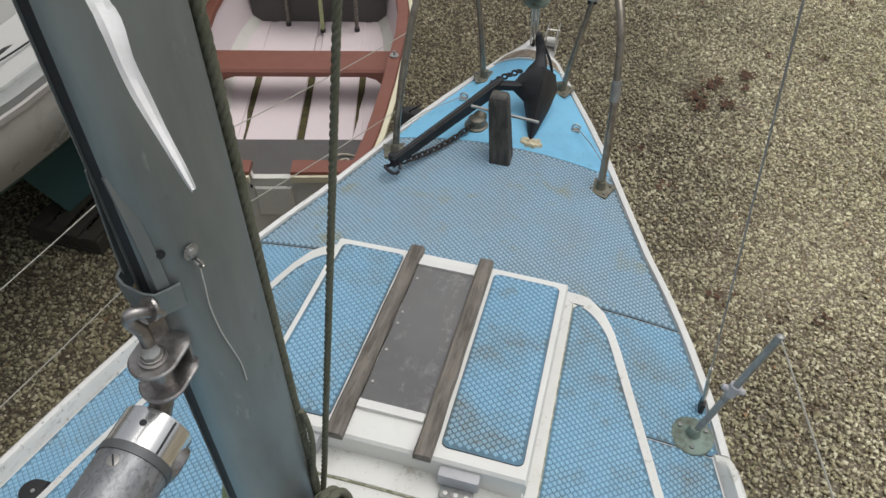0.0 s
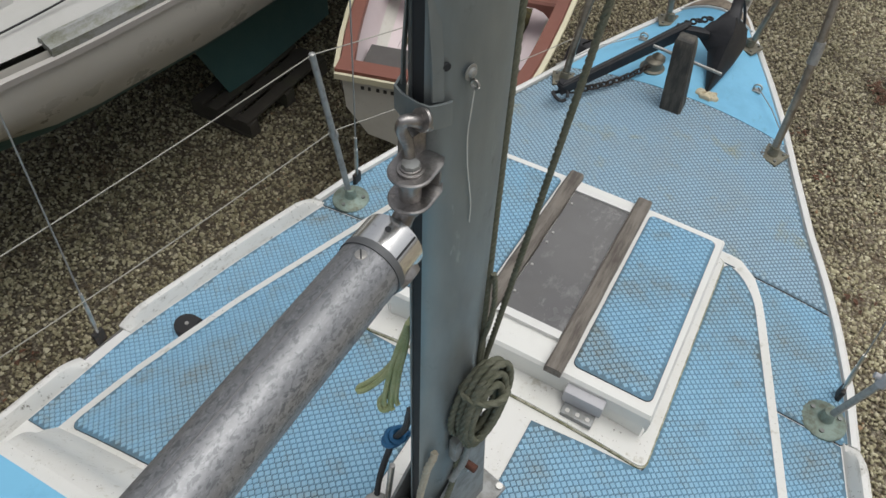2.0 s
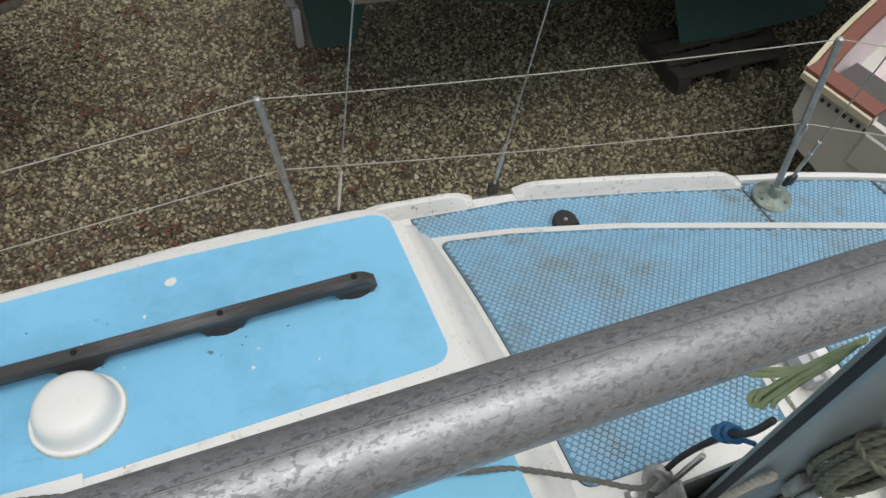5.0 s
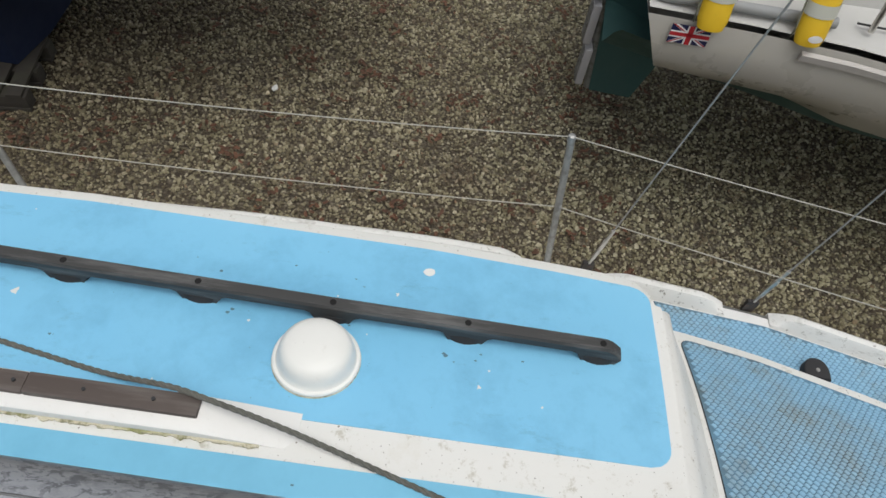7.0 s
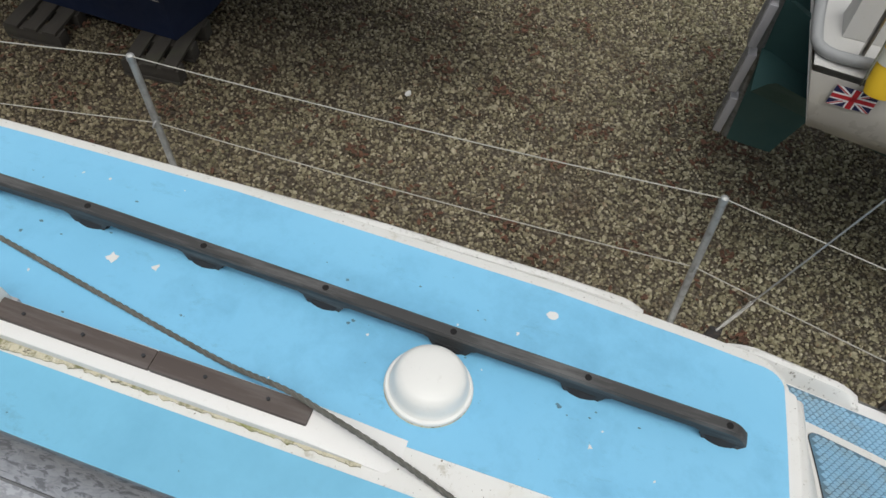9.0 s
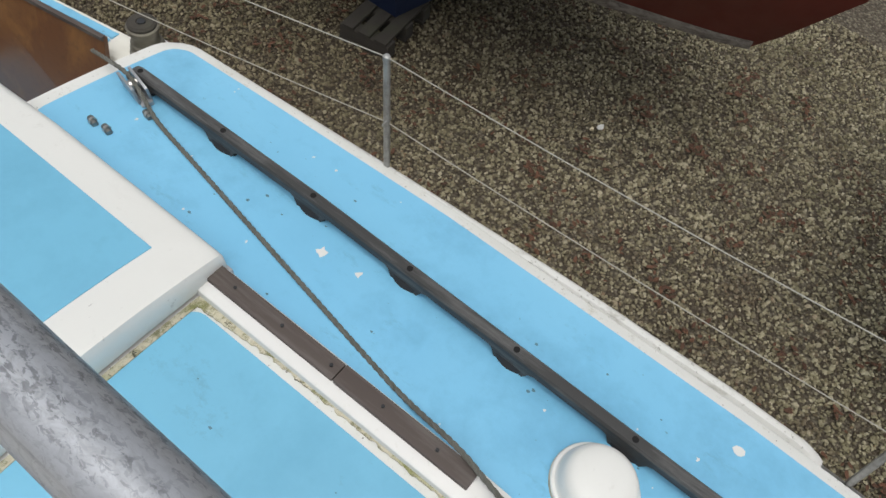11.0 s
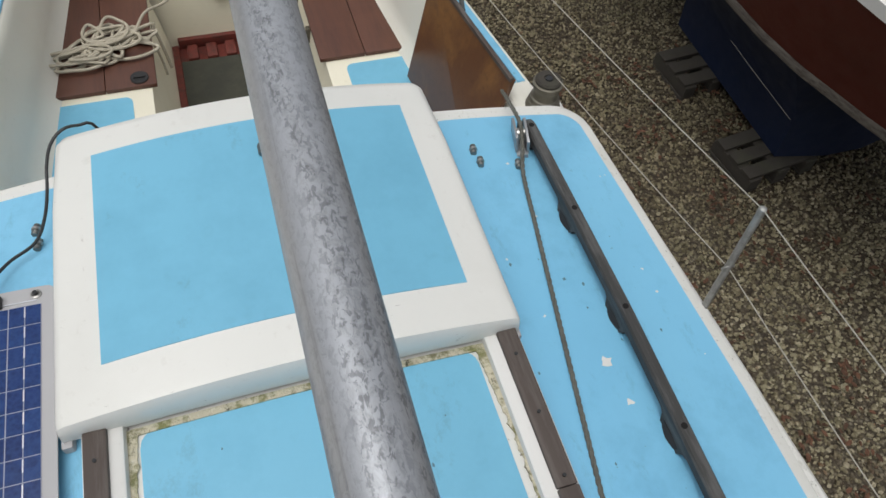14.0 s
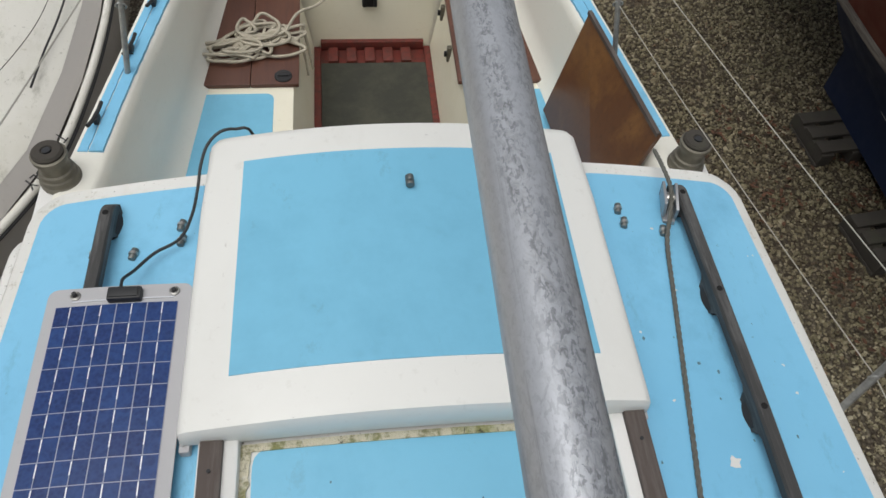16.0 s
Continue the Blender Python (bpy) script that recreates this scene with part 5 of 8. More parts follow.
def mast_section():
    """A pear-shaped oblong with a sail groove at its after end."""
    pts = []
    hx, hy = 0.031, 0.047
    for i in range(44):
        a = math.radians(-90 + 10 + i * (360 - 20) / 43)
        c, s = math.cos(a), math.sin(a)
        y = hy * math.copysign(abs(s) ** 0.7, s)
        y += 0.011 * max(0.0, min(1.0, (y + 0.01) / 0.03))
        taper = 1.0 if y > -0.005 else 1.0 - 0.42 * ((-0.005 - y) / (hy - 0.005)) ** 1.6
        pts.append((hx * taper * math.copysign(abs(c) ** 0.5, c), y))
    pts += [(-0.0075, -hy + 0.012), (-0.011, -hy + 0.026), (0.011, -hy + 0.026), (0.0075, -hy + 0.012)]
    return pts


sec = mast_section()
rows = []
for z in (2.10, 2.3, 2.6, 2.9, 3.2, 3.6, 4.2, 5.5, 7.5, 9.0):
    rows.append([tuple(MAST @ Vector((x, y, z))) for x, y in sec])
part("extrusion", loft(rows, close=True, cap=True), M["mast"], mast)
# Black strip stands in for the shade inside the sail groove.
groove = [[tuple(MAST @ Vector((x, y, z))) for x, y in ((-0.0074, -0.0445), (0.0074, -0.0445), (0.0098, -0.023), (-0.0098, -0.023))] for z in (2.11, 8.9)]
part("groove", loft(groove, close=True, cap=True), M["seam"], mast, "sail groove, its shade filled in black")
bolt = part("side_bolt", lathe([(0.0074, 0.0), (0.0074, 0.0010), (0.0046, 0.0014), (0.0043, 0.0034), (0.003, 0.0044), (0.0, 0.0046)], tuple(MAST @ Vector((0.0305, -0.016, 3.043))), 18, MAST.to_3x3() @ Vector((1, 0, 0))), M["galv"], mast)
part("screw_eye", sweep([MAST @ Vector((0.036 + 0.004 * math.cos(a), -0.016, 3.034 + 0.004 * math.sin(a))) for a in [i * 0.6 for i in range(11)]], 0.0014, 6), M["steel"], bolt)
part("whipping_line", sweep(smooth_line([MAST @ Vector(q) for q in ((0.036, -0.016, 3.029), (0.034, -0.016, 3.004), (0.0325, -0.0165, 2.979), (0.0325, -0.014, 2.944), (0.0325, -0.008, 2.909), (0.0325, -0.004, 2.884), (0.0325, -0.004, 2.859))], 0.006), 0.0006, 6), M["twine"], mast, "thin frayed white whipping twine")
part("hole", cyl(MAST @ Vector((0.016, -0.034, 3.053)), MAST @ Vector((0.0225, -0.036, 3.053)), 0.0038, seg=12), M["seam"], mast)
# gate plate where the groove opens, and the tabernacle at the foot
strap = [(0.0290, -0.034), (0.0262, -0.042), (0.0205, -0.053), (0.010, -0.0565), (-0.010, -0.0565), (-0.021, -0.053), (-0.0262, -0.042), (-0.0290, -0.034)]
strap += [(x * 0.93, y + 0.0020) for x, y in reversed(strap)]
part("gate_plate", loft([[tuple(MAST @ Vector((x, y, z))) for x, y in strap] for z in (2.998, 2.9995, 3.0205, 3.022)], close=True, cap=True), M["mast"], mast, "grey clip strap round the groove gate")
for s in (-1, 1):
    lip = [[tuple(MAST @ Vector((s * (x + o), y, z))) for x, y in ((0.0085, -0.0475), (0.0105, -0.0475), (0.0150, -0.0385), (0.0130, -0.0385))] for z, o in ((3.022, 0.008), (3.05, 0.007), (3.10, 0.002), (3.13, -0.0015))]
    part("gate_lip", loft(lip, close=True, cap=True), M["mast"], mast)

tab = thing("tabernacle", (0.022, 0.06, 2.04), "weathered aluminium mast tabernacle on the white coachroof", "mast step")
for s in (-1, 1):
    rows = []
    for t in (0.0, 0.005):
        rows.append([tuple(MAST @ Vector((s * (0.0355 + t), y, z))) for y, z in ((-0.078, 2.02), (-0.076, 2.10), (-0.070, 2.150), (-0.040, 2.190), (0.0, 2.245), (0.022, 2.310), (0.042, 2.338), (0.062, 2.330), (0.078, 2.290), (0.10, 2.02))])
    part("cheek_plate", loft(rows, close=True, cap=True), M["plate"], tab)
part("front_plate", box(-0.038, 0.038, 0.082, 0.087, 2.02, 2.13, 0.002, turn=MAST), M["plate"], tab)
rows = [[tuple(MAST @ Vector((x, y + d, z))) for x, z, y in ((-0.0352, 2.022, -0.076), (0.0352, 2.022, -0.076), (0.0352, 2.140, -0.066), (-0.0352, 2.140, -0.066))] for d in (0.0, 0.005)]
part("aft_plate", loft(rows, close=True, cap=True), M["plate"], tab)
part("base_plate", box(-0.07, 0.07, -0.125, 0.135, 2.022, 2.036, 0.004, turn=MAST), M["plate"], tab)
for x, y in ((-0.06, -0.113), (0.06, -0.113), (-0.06, 0.125), (0.06, 0.125)):
    part("bolt", cyl(MAST @ Vector((x, y, 2.034)), MAST @ Vector((x, y, 2.042)), 0.007, seg=8), M["steel"], tab)
part("pivot_bolt", cyl(MAST @ Vector((-0.05, 0.03, 2.255)), MAST @ Vector((0.05, 0.03, 2.255)), 0.0065, seg=12), M["steel"], tab)
part("cross_pin", cyl(MAST @ Vector((0.036, 0.026, 2.274)), MAST @ Vector((0.064, 0.028, 2.276)), 0.0072, seg=12, bevel=0.002), M["rustpin"], tab, "rusty brown pin")

horn = thing("mast_cleat", (0.03, 0.02, 2.37), "grey alloy horn cleat on the mast side", "cleat")
part("cleat_base", box(0.034, 0.050, -0.012, 0.030, 2.34, 2.40, 0.005, turn=MAST), M["plate"], horn)
part("cleat_horn", sweep(smooth_line([MAST @ Vector(q) for q in ((0.052, -0.02, 2.30), (0.056, 0.0, 2.335), (0.056, 0.01, 2.37), (0.056, 0.02, 2.405), (0.054, 0.035, 2.44))], 0.008), 0.0058, 10), M["plate"], horn)

BOOM_A, BOOM_B = Vector((-0.0050, -0.060, 2.8925)), Vector((-0.0276, -3.35, 2.9375))
boom = thing("boom", tuple(BOOM_A), "round mottled grey aluminium boom reaching aft from the mast", "boom")
along = (BOOM_B - BOOM_A).normalized()
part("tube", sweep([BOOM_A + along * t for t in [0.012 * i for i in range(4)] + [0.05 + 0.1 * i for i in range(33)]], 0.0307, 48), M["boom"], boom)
part("seam", sweep([BOOM_A + along * t + Vector((-0.0045, 0, 0.0300)) for t in (0.022, 0.3, 0.7, 1.1)], 0.0010, 6), M["ringgrey"], boom, "dark seam along the boom top")
cap = part("end_cap", sweep([BOOM_A + along * t for t in (-0.036, -0.034, -0.030, 0.0, 0.004)], 0.0312, 40), M["chrome"], boom, "bright cast end cap")
part("cap_ring", sweep([BOOM_A + along * t for t in (-0.003, -0.002, 0.004, 0.005)], 0.0322, 40), M["ringgrey"], cap, "dull grey ring behind the cap")
lug = part("cap_lug", cyl(BOOM_A + along * -0.015 + Vector((0.012, 0, -0.007)), BOOM_A + along * -0.0145 + Vector((0.0300, 0, -0.0178)), 0.0185, 0.0160, seg=24, bevel=0.004), M["worn"], cap, "cast side lug")
part("lug_hole", cyl(BOOM_A + along * -0.0145 + Vector((0.027, 0, -0.016)), BOOM_A + along * -0.0145 + Vector((0.0304, 0, -0.0180)), 0.0066, seg=16), M["seam"], lug)
part("cap_seam", sweep([BOOM_A + along * t + Vector((0.0235, 0, 0.0204)) for t in (-0.034, -0.02, -0.004)], 0.0011, 6), M["seam"], cap, "dark line across the cap")
part("cap_hole", cyl(BOOM_A + along * -0.022 + Vector((0.003, 0, 0.027)), BOOM_A + along * -0.022 + Vector((0.0035, 0, 0.0315)), 0.003, seg=10), M["seam"], cap)
sc = part("screw", cyl(BOOM_A + along * 0.0145 + Vector((-0.0006, 0, 0.028)), BOOM_A + along * 0.0145 + Vector((-0.0006, 0, 0.0314)), 0.0055, seg=16, bevel=0.0006), M["steel"], boom)
part("slot", box(-0.0007, 0.0007, -0.0052, 0.0052, 0.0, 0.0004, 0.0001, turn=Matrix.Translation(BOOM_A + along * 0.0145 + Vector((-0.0006, 0, 0.0314))) @ Matrix.Rotation(radians(35), 4, "Z")), M["seam"], sc)

goose = thing("gooseneck", (0.0, -0.004, 2.95), "stainless gooseneck fork and hook joining boom to mast", "gooseneck")
gx, gy = 0.0, -0.003
part("swivel_pin", cyl((gx, gy, 2.915), (gx, gy, 2.972), 0.0100, seg=16, bevel=0.002), M["worn"], goose)
part("pin_head", cyl((gx, gy, 2.969), (gx, gy, 2.976), 0.0088, seg=8, bevel=0.003), M["plate"], goose)
part("pin_collar", cyl((gx, gy, 2.9665), (gx, gy, 2.9695), 0.0125, seg=20, bevel=0.001), M["worn"], goose)
fork = [(gx + 0.0205 * math.cos(a), gy + 0.0205 * math.sin(a)) for a in [math.pi + math.pi * i / 18 for i in range(19)]]
fork += [(gx + 0.0205, gy + 0.022), (gx + 0.016, gy + 0.031), (gx - 0.016, gy + 0.031), (gx - 0.0205, gy + 0.022)]
for z in (2.932, 2.9645):
    rows = [[(gx + (x - gx) * k, gy + (y - gy) * k, z + h) for x, y in fork] for k, h in ((0.96, -0.0014), (1.0, -0.0008), (1.0, 0.0010), (0.93, 0.0022))]
    part("fork_plate", loft(rows, close=True, cap=True), M["worn"], goose)
part("fork_web", box(gx - 0.016, gx + 0.016, gy + 0.024, gy + 0.028, 2.933, 2.9635, 0.001), M["worn"], goose)
part("toggle", cyl((gx, gy, 2.926), (-0.004, -0.022, 2.900), 0.0095, 0.0105, seg=16, bevel=0.003), M["worn"], goose)
hook = smooth_line([(0.003, 0.022, 2.999), (0.0, 0.014, 3.006), (-0.005, 0.006, 3.0125), (-0.0100, 0.001, 3.0125), (-0.0120, 0.001, 3.004), (-0.0105, 0.004, 2.994), (-0.0075, 0.005, 2.985), (-0.005, 0.003, 2.974)], 0.003)
part("hook", sweep(hook, 0.0056, 14), M["worn"], goose, "worn stainless bent hook")
part("hook_eye", lathe([(0.0062, -0.002), (0.0105, -0.002), (0.0112, 0.0), (0.0105, 0.002), (0.0062, 0.002)], (0.000, 0.014, 3.010), 20, (-0.3, -0.9, 0.35)), M["worn"], goose)
part("slide", box(-0.010, 0.010, -0.062, -0.04, 2.90, 2.99, 0.003, turn=MAST), M["worn"], goose)

# halyards and coils at the mast
rope("halyard", [(0.050, 0.100, 2.47), (0.0535, 0.125, 2.545), (0.063, 0.149, 2.70), (0.083, 0.200, 3.03), (0.116, 0.286, 3.585), (0.19, 0.47, 4.8)], 0.0042, "ropegreen", "green-stained laid halyard running up beside the mast", step=0.005)
rope("halyard", [(0.052, 0.094, 2.46), (0.0480, 0.113, 2.54), (0.0410, 0.119, 2.66), (0.0318, 0.127, 2.9), (0.0225, 0.138, 3.2), (0.0100, 0.152, 3.6), (-0.033, 0.203, 5.0)], 0.0055, "ropegreen", "green-stained laid halyard running down the mast front", step=0.005)
rope("halyard", [(0.046, 0.100, 2.46), (0.0395, 0.121, 2.54), (0.0320, 0.128, 2.66), (0.0215, 0.135, 2.9), (0.0125, 0.144, 3.2), (0.0000, 0.156, 3.6), (-0.043, 0.205, 5.0)], 0.0046, "ropegreen", "thinner green-stained halyard behind the mast front", step=0.005)
rope("halyard_tail", [(0.047, 0.118, 2.72), (0.0505, 0.119, 2.695), (0.054, 0.116, 2.66), (0.053, 0.110, 2.62), (0.048, 0.110, 2.585), (0.047, 0.108, 2.54)], 0.0038, "ropegreen", "slack bight of green-stained line beside the halyards", step=0.005)


def coil(name, centre, axis_u, axis_v, turns, ru, rv, radius, material, label, seed, out):
    """A hank of rope hung up: each turn is a loop of its own, the last one passed round the others."""
    r = random.Random(seed)
    hung = thing(name, centre, label, "rope")
    u, v, o = Vector(axis_u), Vector(axis_v), Vector(out)
    for i in range(turns):
        f = 0.48 + 0.58 * i / turns
        a0, b0, k = ru * f * r.uniform(0.92, 1.06), rv * f * r.uniform(0.94, 1.06), r.uniform(-1, 1)
        cu, cv, tilt = r.uniform(-0.12, 0.12) * ru, r.uniform(-0.14, 0.06) * rv, r.uniform(-0.14, 0.14)
        pts = []
        for j in range(13):
            a = 2 * math.pi * j / 12
            x, y = a0 * math.cos(a), b0 * math.sin(a)
            pts.append(Vector(centre) + u * (cu + x * math.cos(tilt) - y * math.sin(tilt) * 0.5) + v * (cv + y * math.cos(tilt) + x * math.sin(tilt)) + o * (radius * (0.9 * k * math.sin(a + i) + 0.75 * (i * 3 % turns))))
        part("turn", sweep(smooth_line(pts, radius * 0.4), radius, 18, 3, radius * 2.6, 0.42), M[material], hung)
    wrap = [Vector(centre) + v * (rv * 0.35 + 0.006 * math.sin(a)) + u * (ru * 0.95 * math.cos(a)) + o * (radius * (turns * 0.34 + (turns * 0.40 + 1.4) * math.sin(a))) for a in [2 * math.pi * q / 12 for q in range(13)]]
    part("binding_turn", sweep(smooth_line(wrap, radius * 0.4), radius, 18, 3, radius * 2.6, 0.42), M[material], hung)
    return hung


coil("rope_coil", (0.056, 0.078, 2.496), (0.46, 0.88, -0.12), (0.06, 0.25, 0.96), 10, 0.031, 0.088, 0.0056, "ropegreen", "green-stained rope coil hanging on the mast cleat", 3, (0.85, -0.35, 0.0))
hank = thing("line_hank", (-0.036, 0.055, 2.63), "hank of pale green line hanging from the mast", "rope")
r = random.Random(8)
for i in range(7):
    dx, dy = r.uniform(-0.008, 0.008), r.uniform(-0.009, 0.009)
    end = (-0.052 + dx * 1.5, 0.040 + dy, 2.462 + r.uniform(-0.026, 0.022))
    part("strand", sweep(smooth_line([(-0.032, 0.056 + dy * 0.6, 2.640), (-0.038 + dx * 0.7, 0.053 + dy, 2.59), (-0.046 + dx, 0.046 + dy, 2.53), end, (end[0] + 0.006, end[1] - 0.004, end[2] - 0.012)], 0.005), 0.0038, 8), M["ropelime"], hank)
part("loop", sweep(smooth_line([(-0.040, 0.046, 2.56), (-0.058, 0.034, 2.513), (-0.078, 0.022, 2.478), (-0.091, 0.016, 2.466), (-0.094, 0.021, 2.468), (-0.080, 0.028, 2.486), (-0.058, 0.040, 2.522), (-0.042, 0.050, 2.565)], 0.005), 0.0042, 8), M["ropelime"], hank)
part("loop", sweep(smooth_line([(-0.048, 0.046, 2.50), (-0.060, 0.038, 2.452), (-0.066, 0.032, 2.434), (-0.060, 0.027, 2.424), (-0.050, 0.032, 2.432), (-0.046, 0.044, 2.48)], 0.004), 0.0050, 8), M["ropelime"], hank)
blk = thing("block", (-0.064, 0.01, 2.05), "small block with blue lashing beside the tabernacle", "block")
for k, (dx, dy, dz) in enumerate(((0, 0, 0), (0.008, 0.004, 0.010), (-0.003, -0.004, -0.010))):
    part("lashing", sweep([(-0.062 + dx + 0.013 * math.cos(a), 0.062 + dy + 0.012 * math.sin(a), 2.266 + dz + 0.006 * math.sin(a + k)) for a in [i * 0.42 for i in range(16)]], 0.0050, 8), M["bluecord"], blk, "blue cord lashing")
part("lashing_tail", sweep(smooth_line([(-0.056, 0.064, 2.272), (-0.040, 0.070, 2.283), (-0.026, 0.076, 2.296)], 0.006), 0.0042, 8), M["bluecord"], blk)
part("strap", sweep(smooth_line([(-0.030, 0.058, 2.40), (-0.038, 0.058, 2.33), (-0.060, 0.060, 2.262), (-0.070, 0.050, 2.20), (-0.075, 0.034, 2.14), (-0.072, 0.016, 2.09)], 0.008), 0.0058, 8), M["anchor"], blk, "black strap")
part("rigging_screw", cyl((-0.056, 0.046, 2.19), (-0.052, 0.022, 2.09), 0.0055, seg=10, bevel=0.001), M["steel"], blk)
part("sheave", lathe([(0.004, -0.009), (0.023, -0.009), (0.028, -0.004), (0.022, 0.0), (0.028, 0.004), (0.023, 0.009), (0.004, 0.009)], (-0.066, 0.004, 2.076), 24, (0.5, -0.6, 0.6)), M["galv"], blk)
part("sheave_cheek", lathe([(0.0, 0.0), (0.017, 0.0), (0.017, 0.003), (0.008, 0.005), (0.0, 0.005)], (-0.062, -0.002, 2.082), 20, (0.5, -0.6, 0.6)), M["plate"], blk)
sh = thing("shackle_stack", (-0.02, -0.01, 2.05), "tangle of dark shackles at the mast foot", "shackle")
for i, (x, y, z) in enumerate(((-0.030, -0.012, 2.046), (-0.012, -0.022, 2.045), (-0.040, 0.006, 2.048), (-0.022, -0.008, 2.062), (0.002, -0.026, 2.047), (-0.048, -0.008, 2.046))):
    part("shackle", sweep([(x + 0.013 * math.cos(a + i), y + 0.011 * math.sin(a + i), z + 0.008 * math.sin(2 * a + i)) for a in [0.45 * j for j in range(14)]], 0.0035, 8), M["plate"], sh)
part("aft_cover", box(-0.042, 0.042, -0.003, 0.003, -0.075, 0.075, 0.002, turn=MAST @ Matrix.Translation((0, -0.086, 2.090)) @ Matrix.Rotation(radians(-10), 4, "X")), M["plate"], tab)
rope("downhaul", [MAST @ Vector(q) for q in ((0.044, 0.0, 2.36), (0.050, -0.01, 2.30), (0.050, -0.03, 2.22), (0.052, -0.05, 2.14), (0.05, -0.06, 2.07))], 0.005, "ropegreen", "short green-stained line at the tabernacle", step=0.006)

rope("frayed_tail", [MAST @ Vector(q) for q in ((0.029, -0.036, 2.385), (0.030, -0.042, 2.372), (0.026, -0.048, 2.345), (0.024, -0.052, 2.31), (0.021, -0.056, 2.27), (0.020, -0.058, 2.235))], 0.0062, "ropewhite", "frayed cream rope tail at the mast foot", step=0.006)

# white cloth streamer blown out from the mast groove
ribbon = smooth_line([(0.1818, -0.1225, 3.2902), (0.1743, -0.1166, 3.2957), (0.1657, -0.1104, 3.3033), (0.1567, -0.1039, 3.3127), (0.1504, -0.0987, 3.3206), (0.1458, -0.0936, 3.3272), (0.1407, -0.0891, 3.3318), (0.136, -0.0856, 3.3346), (0.118, -0.070, 3.352), (0.07, -0.035, 3.42), (0.02, -0.005, 3.56), (-0.005, 0.02, 3.78), (-0.012, 0.03, 3.95)], 0.006)
rows = []
for i, p in enumerate(ribbon):
    d = (ribbon[min(i + 1, len(ribbon) - 1)] - ribbon[max(i - 1, 0)]).normalized()
    side = d.cross(Vector((0.25, -0.62, 0.74))).normalized()
    face = side.cross(d)
    w = 0.0012 + 0.0026 * min(1.0, i / 9) + 0.0002 * math.sin(i * 1.3)
    rows.append([tuple(p + side * w * a + face * (b + 0.0008 * math.sin(i * 0.8 + a))) for a, b in ((-1, 0), (-0.35, 0.0012), (0.35, 0.0004), (1, 0.0012), (1, 0.0018), (0.35, 0.0010), (-0.35, 0.0018), (-1, 0.0006))])
tagged(part("streamer", loft(rows, close=True, cap=True), M["cloth"], None), "narrow white cloth streamer hanging from the mast groove", "streamer")

# ---- guard rails, pulpit and rigging ----


def stanchion(base, top, label, plate=True, clamp=False):
    s = thing("stanchion", base, label, "stanchion", "guard rail stanchions")
    b, t = Vector(base), Vector(top)
    part("tube", sweep([b + (t - b) * k for k in (0, 0.25, 0.5, 0.75, 1)], 0.0090, 14), M["galv"], s)
    part("cap", lathe([(0.0096, -0.012), (0.0100, -0.004), (0.0088, 0.003), (0.005, 0.006), (0.0, 0.0065)], top, 16), M["galv"], s)
    if plate:
        p = part("base_plate", lathe([(0.056, -0.004), (0.056, 0.003), (0.050, 0.008), (0.026, 0.010), (0.019, 0.015), (0.0145, 0.042), (0.013, 0.044), (0.0, 0.044)], (b.x, b.y, b.z), 30), M["verdi"], s, "green-stained round base")
        for k in range(3):
            a = 2.1 * k + 0.5
            part("bolt", cyl((b.x + 0.038 * math.cos(a), b.y + 0.038 * math.sin(a), b.z + 0.006), (b.x + 0.038 * math.cos(a), b.y + 0.038 * math.sin(a), b.z + 0.013), 0.006, seg=8), M["bolt"], p)
    m = b + (t - b) * 0.5
    part("wire_eye", sweep([(m.x + 0.015 * math.cos(a), m.y + 0.004 * math.sin(a), m.z + 0.013 * math.sin(a)) for a in [0.5 * i for i in range(14)]], 0.003, 6), M["galv"], s)
    if clamp:
        part("clamp", sweep([b + (t - b) * k for k in (0.48, 0.50, 0.54, 0.56)], 0.0145, 12), M["alloystep"], s, "pale alloy clamp")
        c, w = b + (t - b) * 0.52, (t - b).cross(Vector((0, 1, 0))).normalized()
        part("clamp_bolt", cyl(c - w * 0.027, c + w * 0.027, 0.0075, seg=10, bevel=0.002), M["alloystep"], s)
    return s


S1P, S1S = ((-0.703, 0.846, 1.79), (-0.770, 0.818, 2.30)), ((0.712, 0.832, 1.785), (0.779, 0.822, 2.24))
S2P, S3P, S4P = ((-1.050, -0.428, 1.735), (-1.092, -0.470, 2.182)), ((-1.012, -1.800, 1.735), (-1.032, -1.842, 2.136)), ((-0.785, -3.095, 1.71), (-0.715, -3.19, 2.15))
stanchion(*S1P, "galvanised stanchion on a round green-stained base")
stanchion(*S1S, "galvanised stanchion with pale tape on a round base", clamp=True)
stanchion(*S2P, "galvanised stanchion at the cabin side toe rail", plate=False)
stanchion(*S3P, "galvanised stanchion beside the cabin", plate=False)
stanchion(*S4P, "galvanised stanchion at the cockpit coaming", plate=False)
for q in (S2P, S3P, S4P):
    (x, y, z), (a, b, c) = q
    if q is not S2P:
        e = 0.030 if q is S4P else 0.0
        stanchion((e - x, y, z), (e - a, b, c), "galvanised stanchion on the far side deck", plate=False)
stanchion((1.050, -0.428, 1.735), (1.092, -0.470, 2.182), "galvanised stanchion at the cabin side toe rail", plate=False)


def sagged(points, sag=0.012):
    out = []
    for a, b in zip(points, points[1:]):
        a, b = Vector(a), Vector(b)
        for k in range(8):
            t = k / 8
            out.append(a + (b - a) * t - Vector((0, 0, sag * 4 * t * (1 - t))))
    out.append(Vector(points[-1]))
    return out


def low(q, k=0.5):
    return tuple(Vector(q[0]) + (Vector(q[1]) - Vector(q[0])) * k)


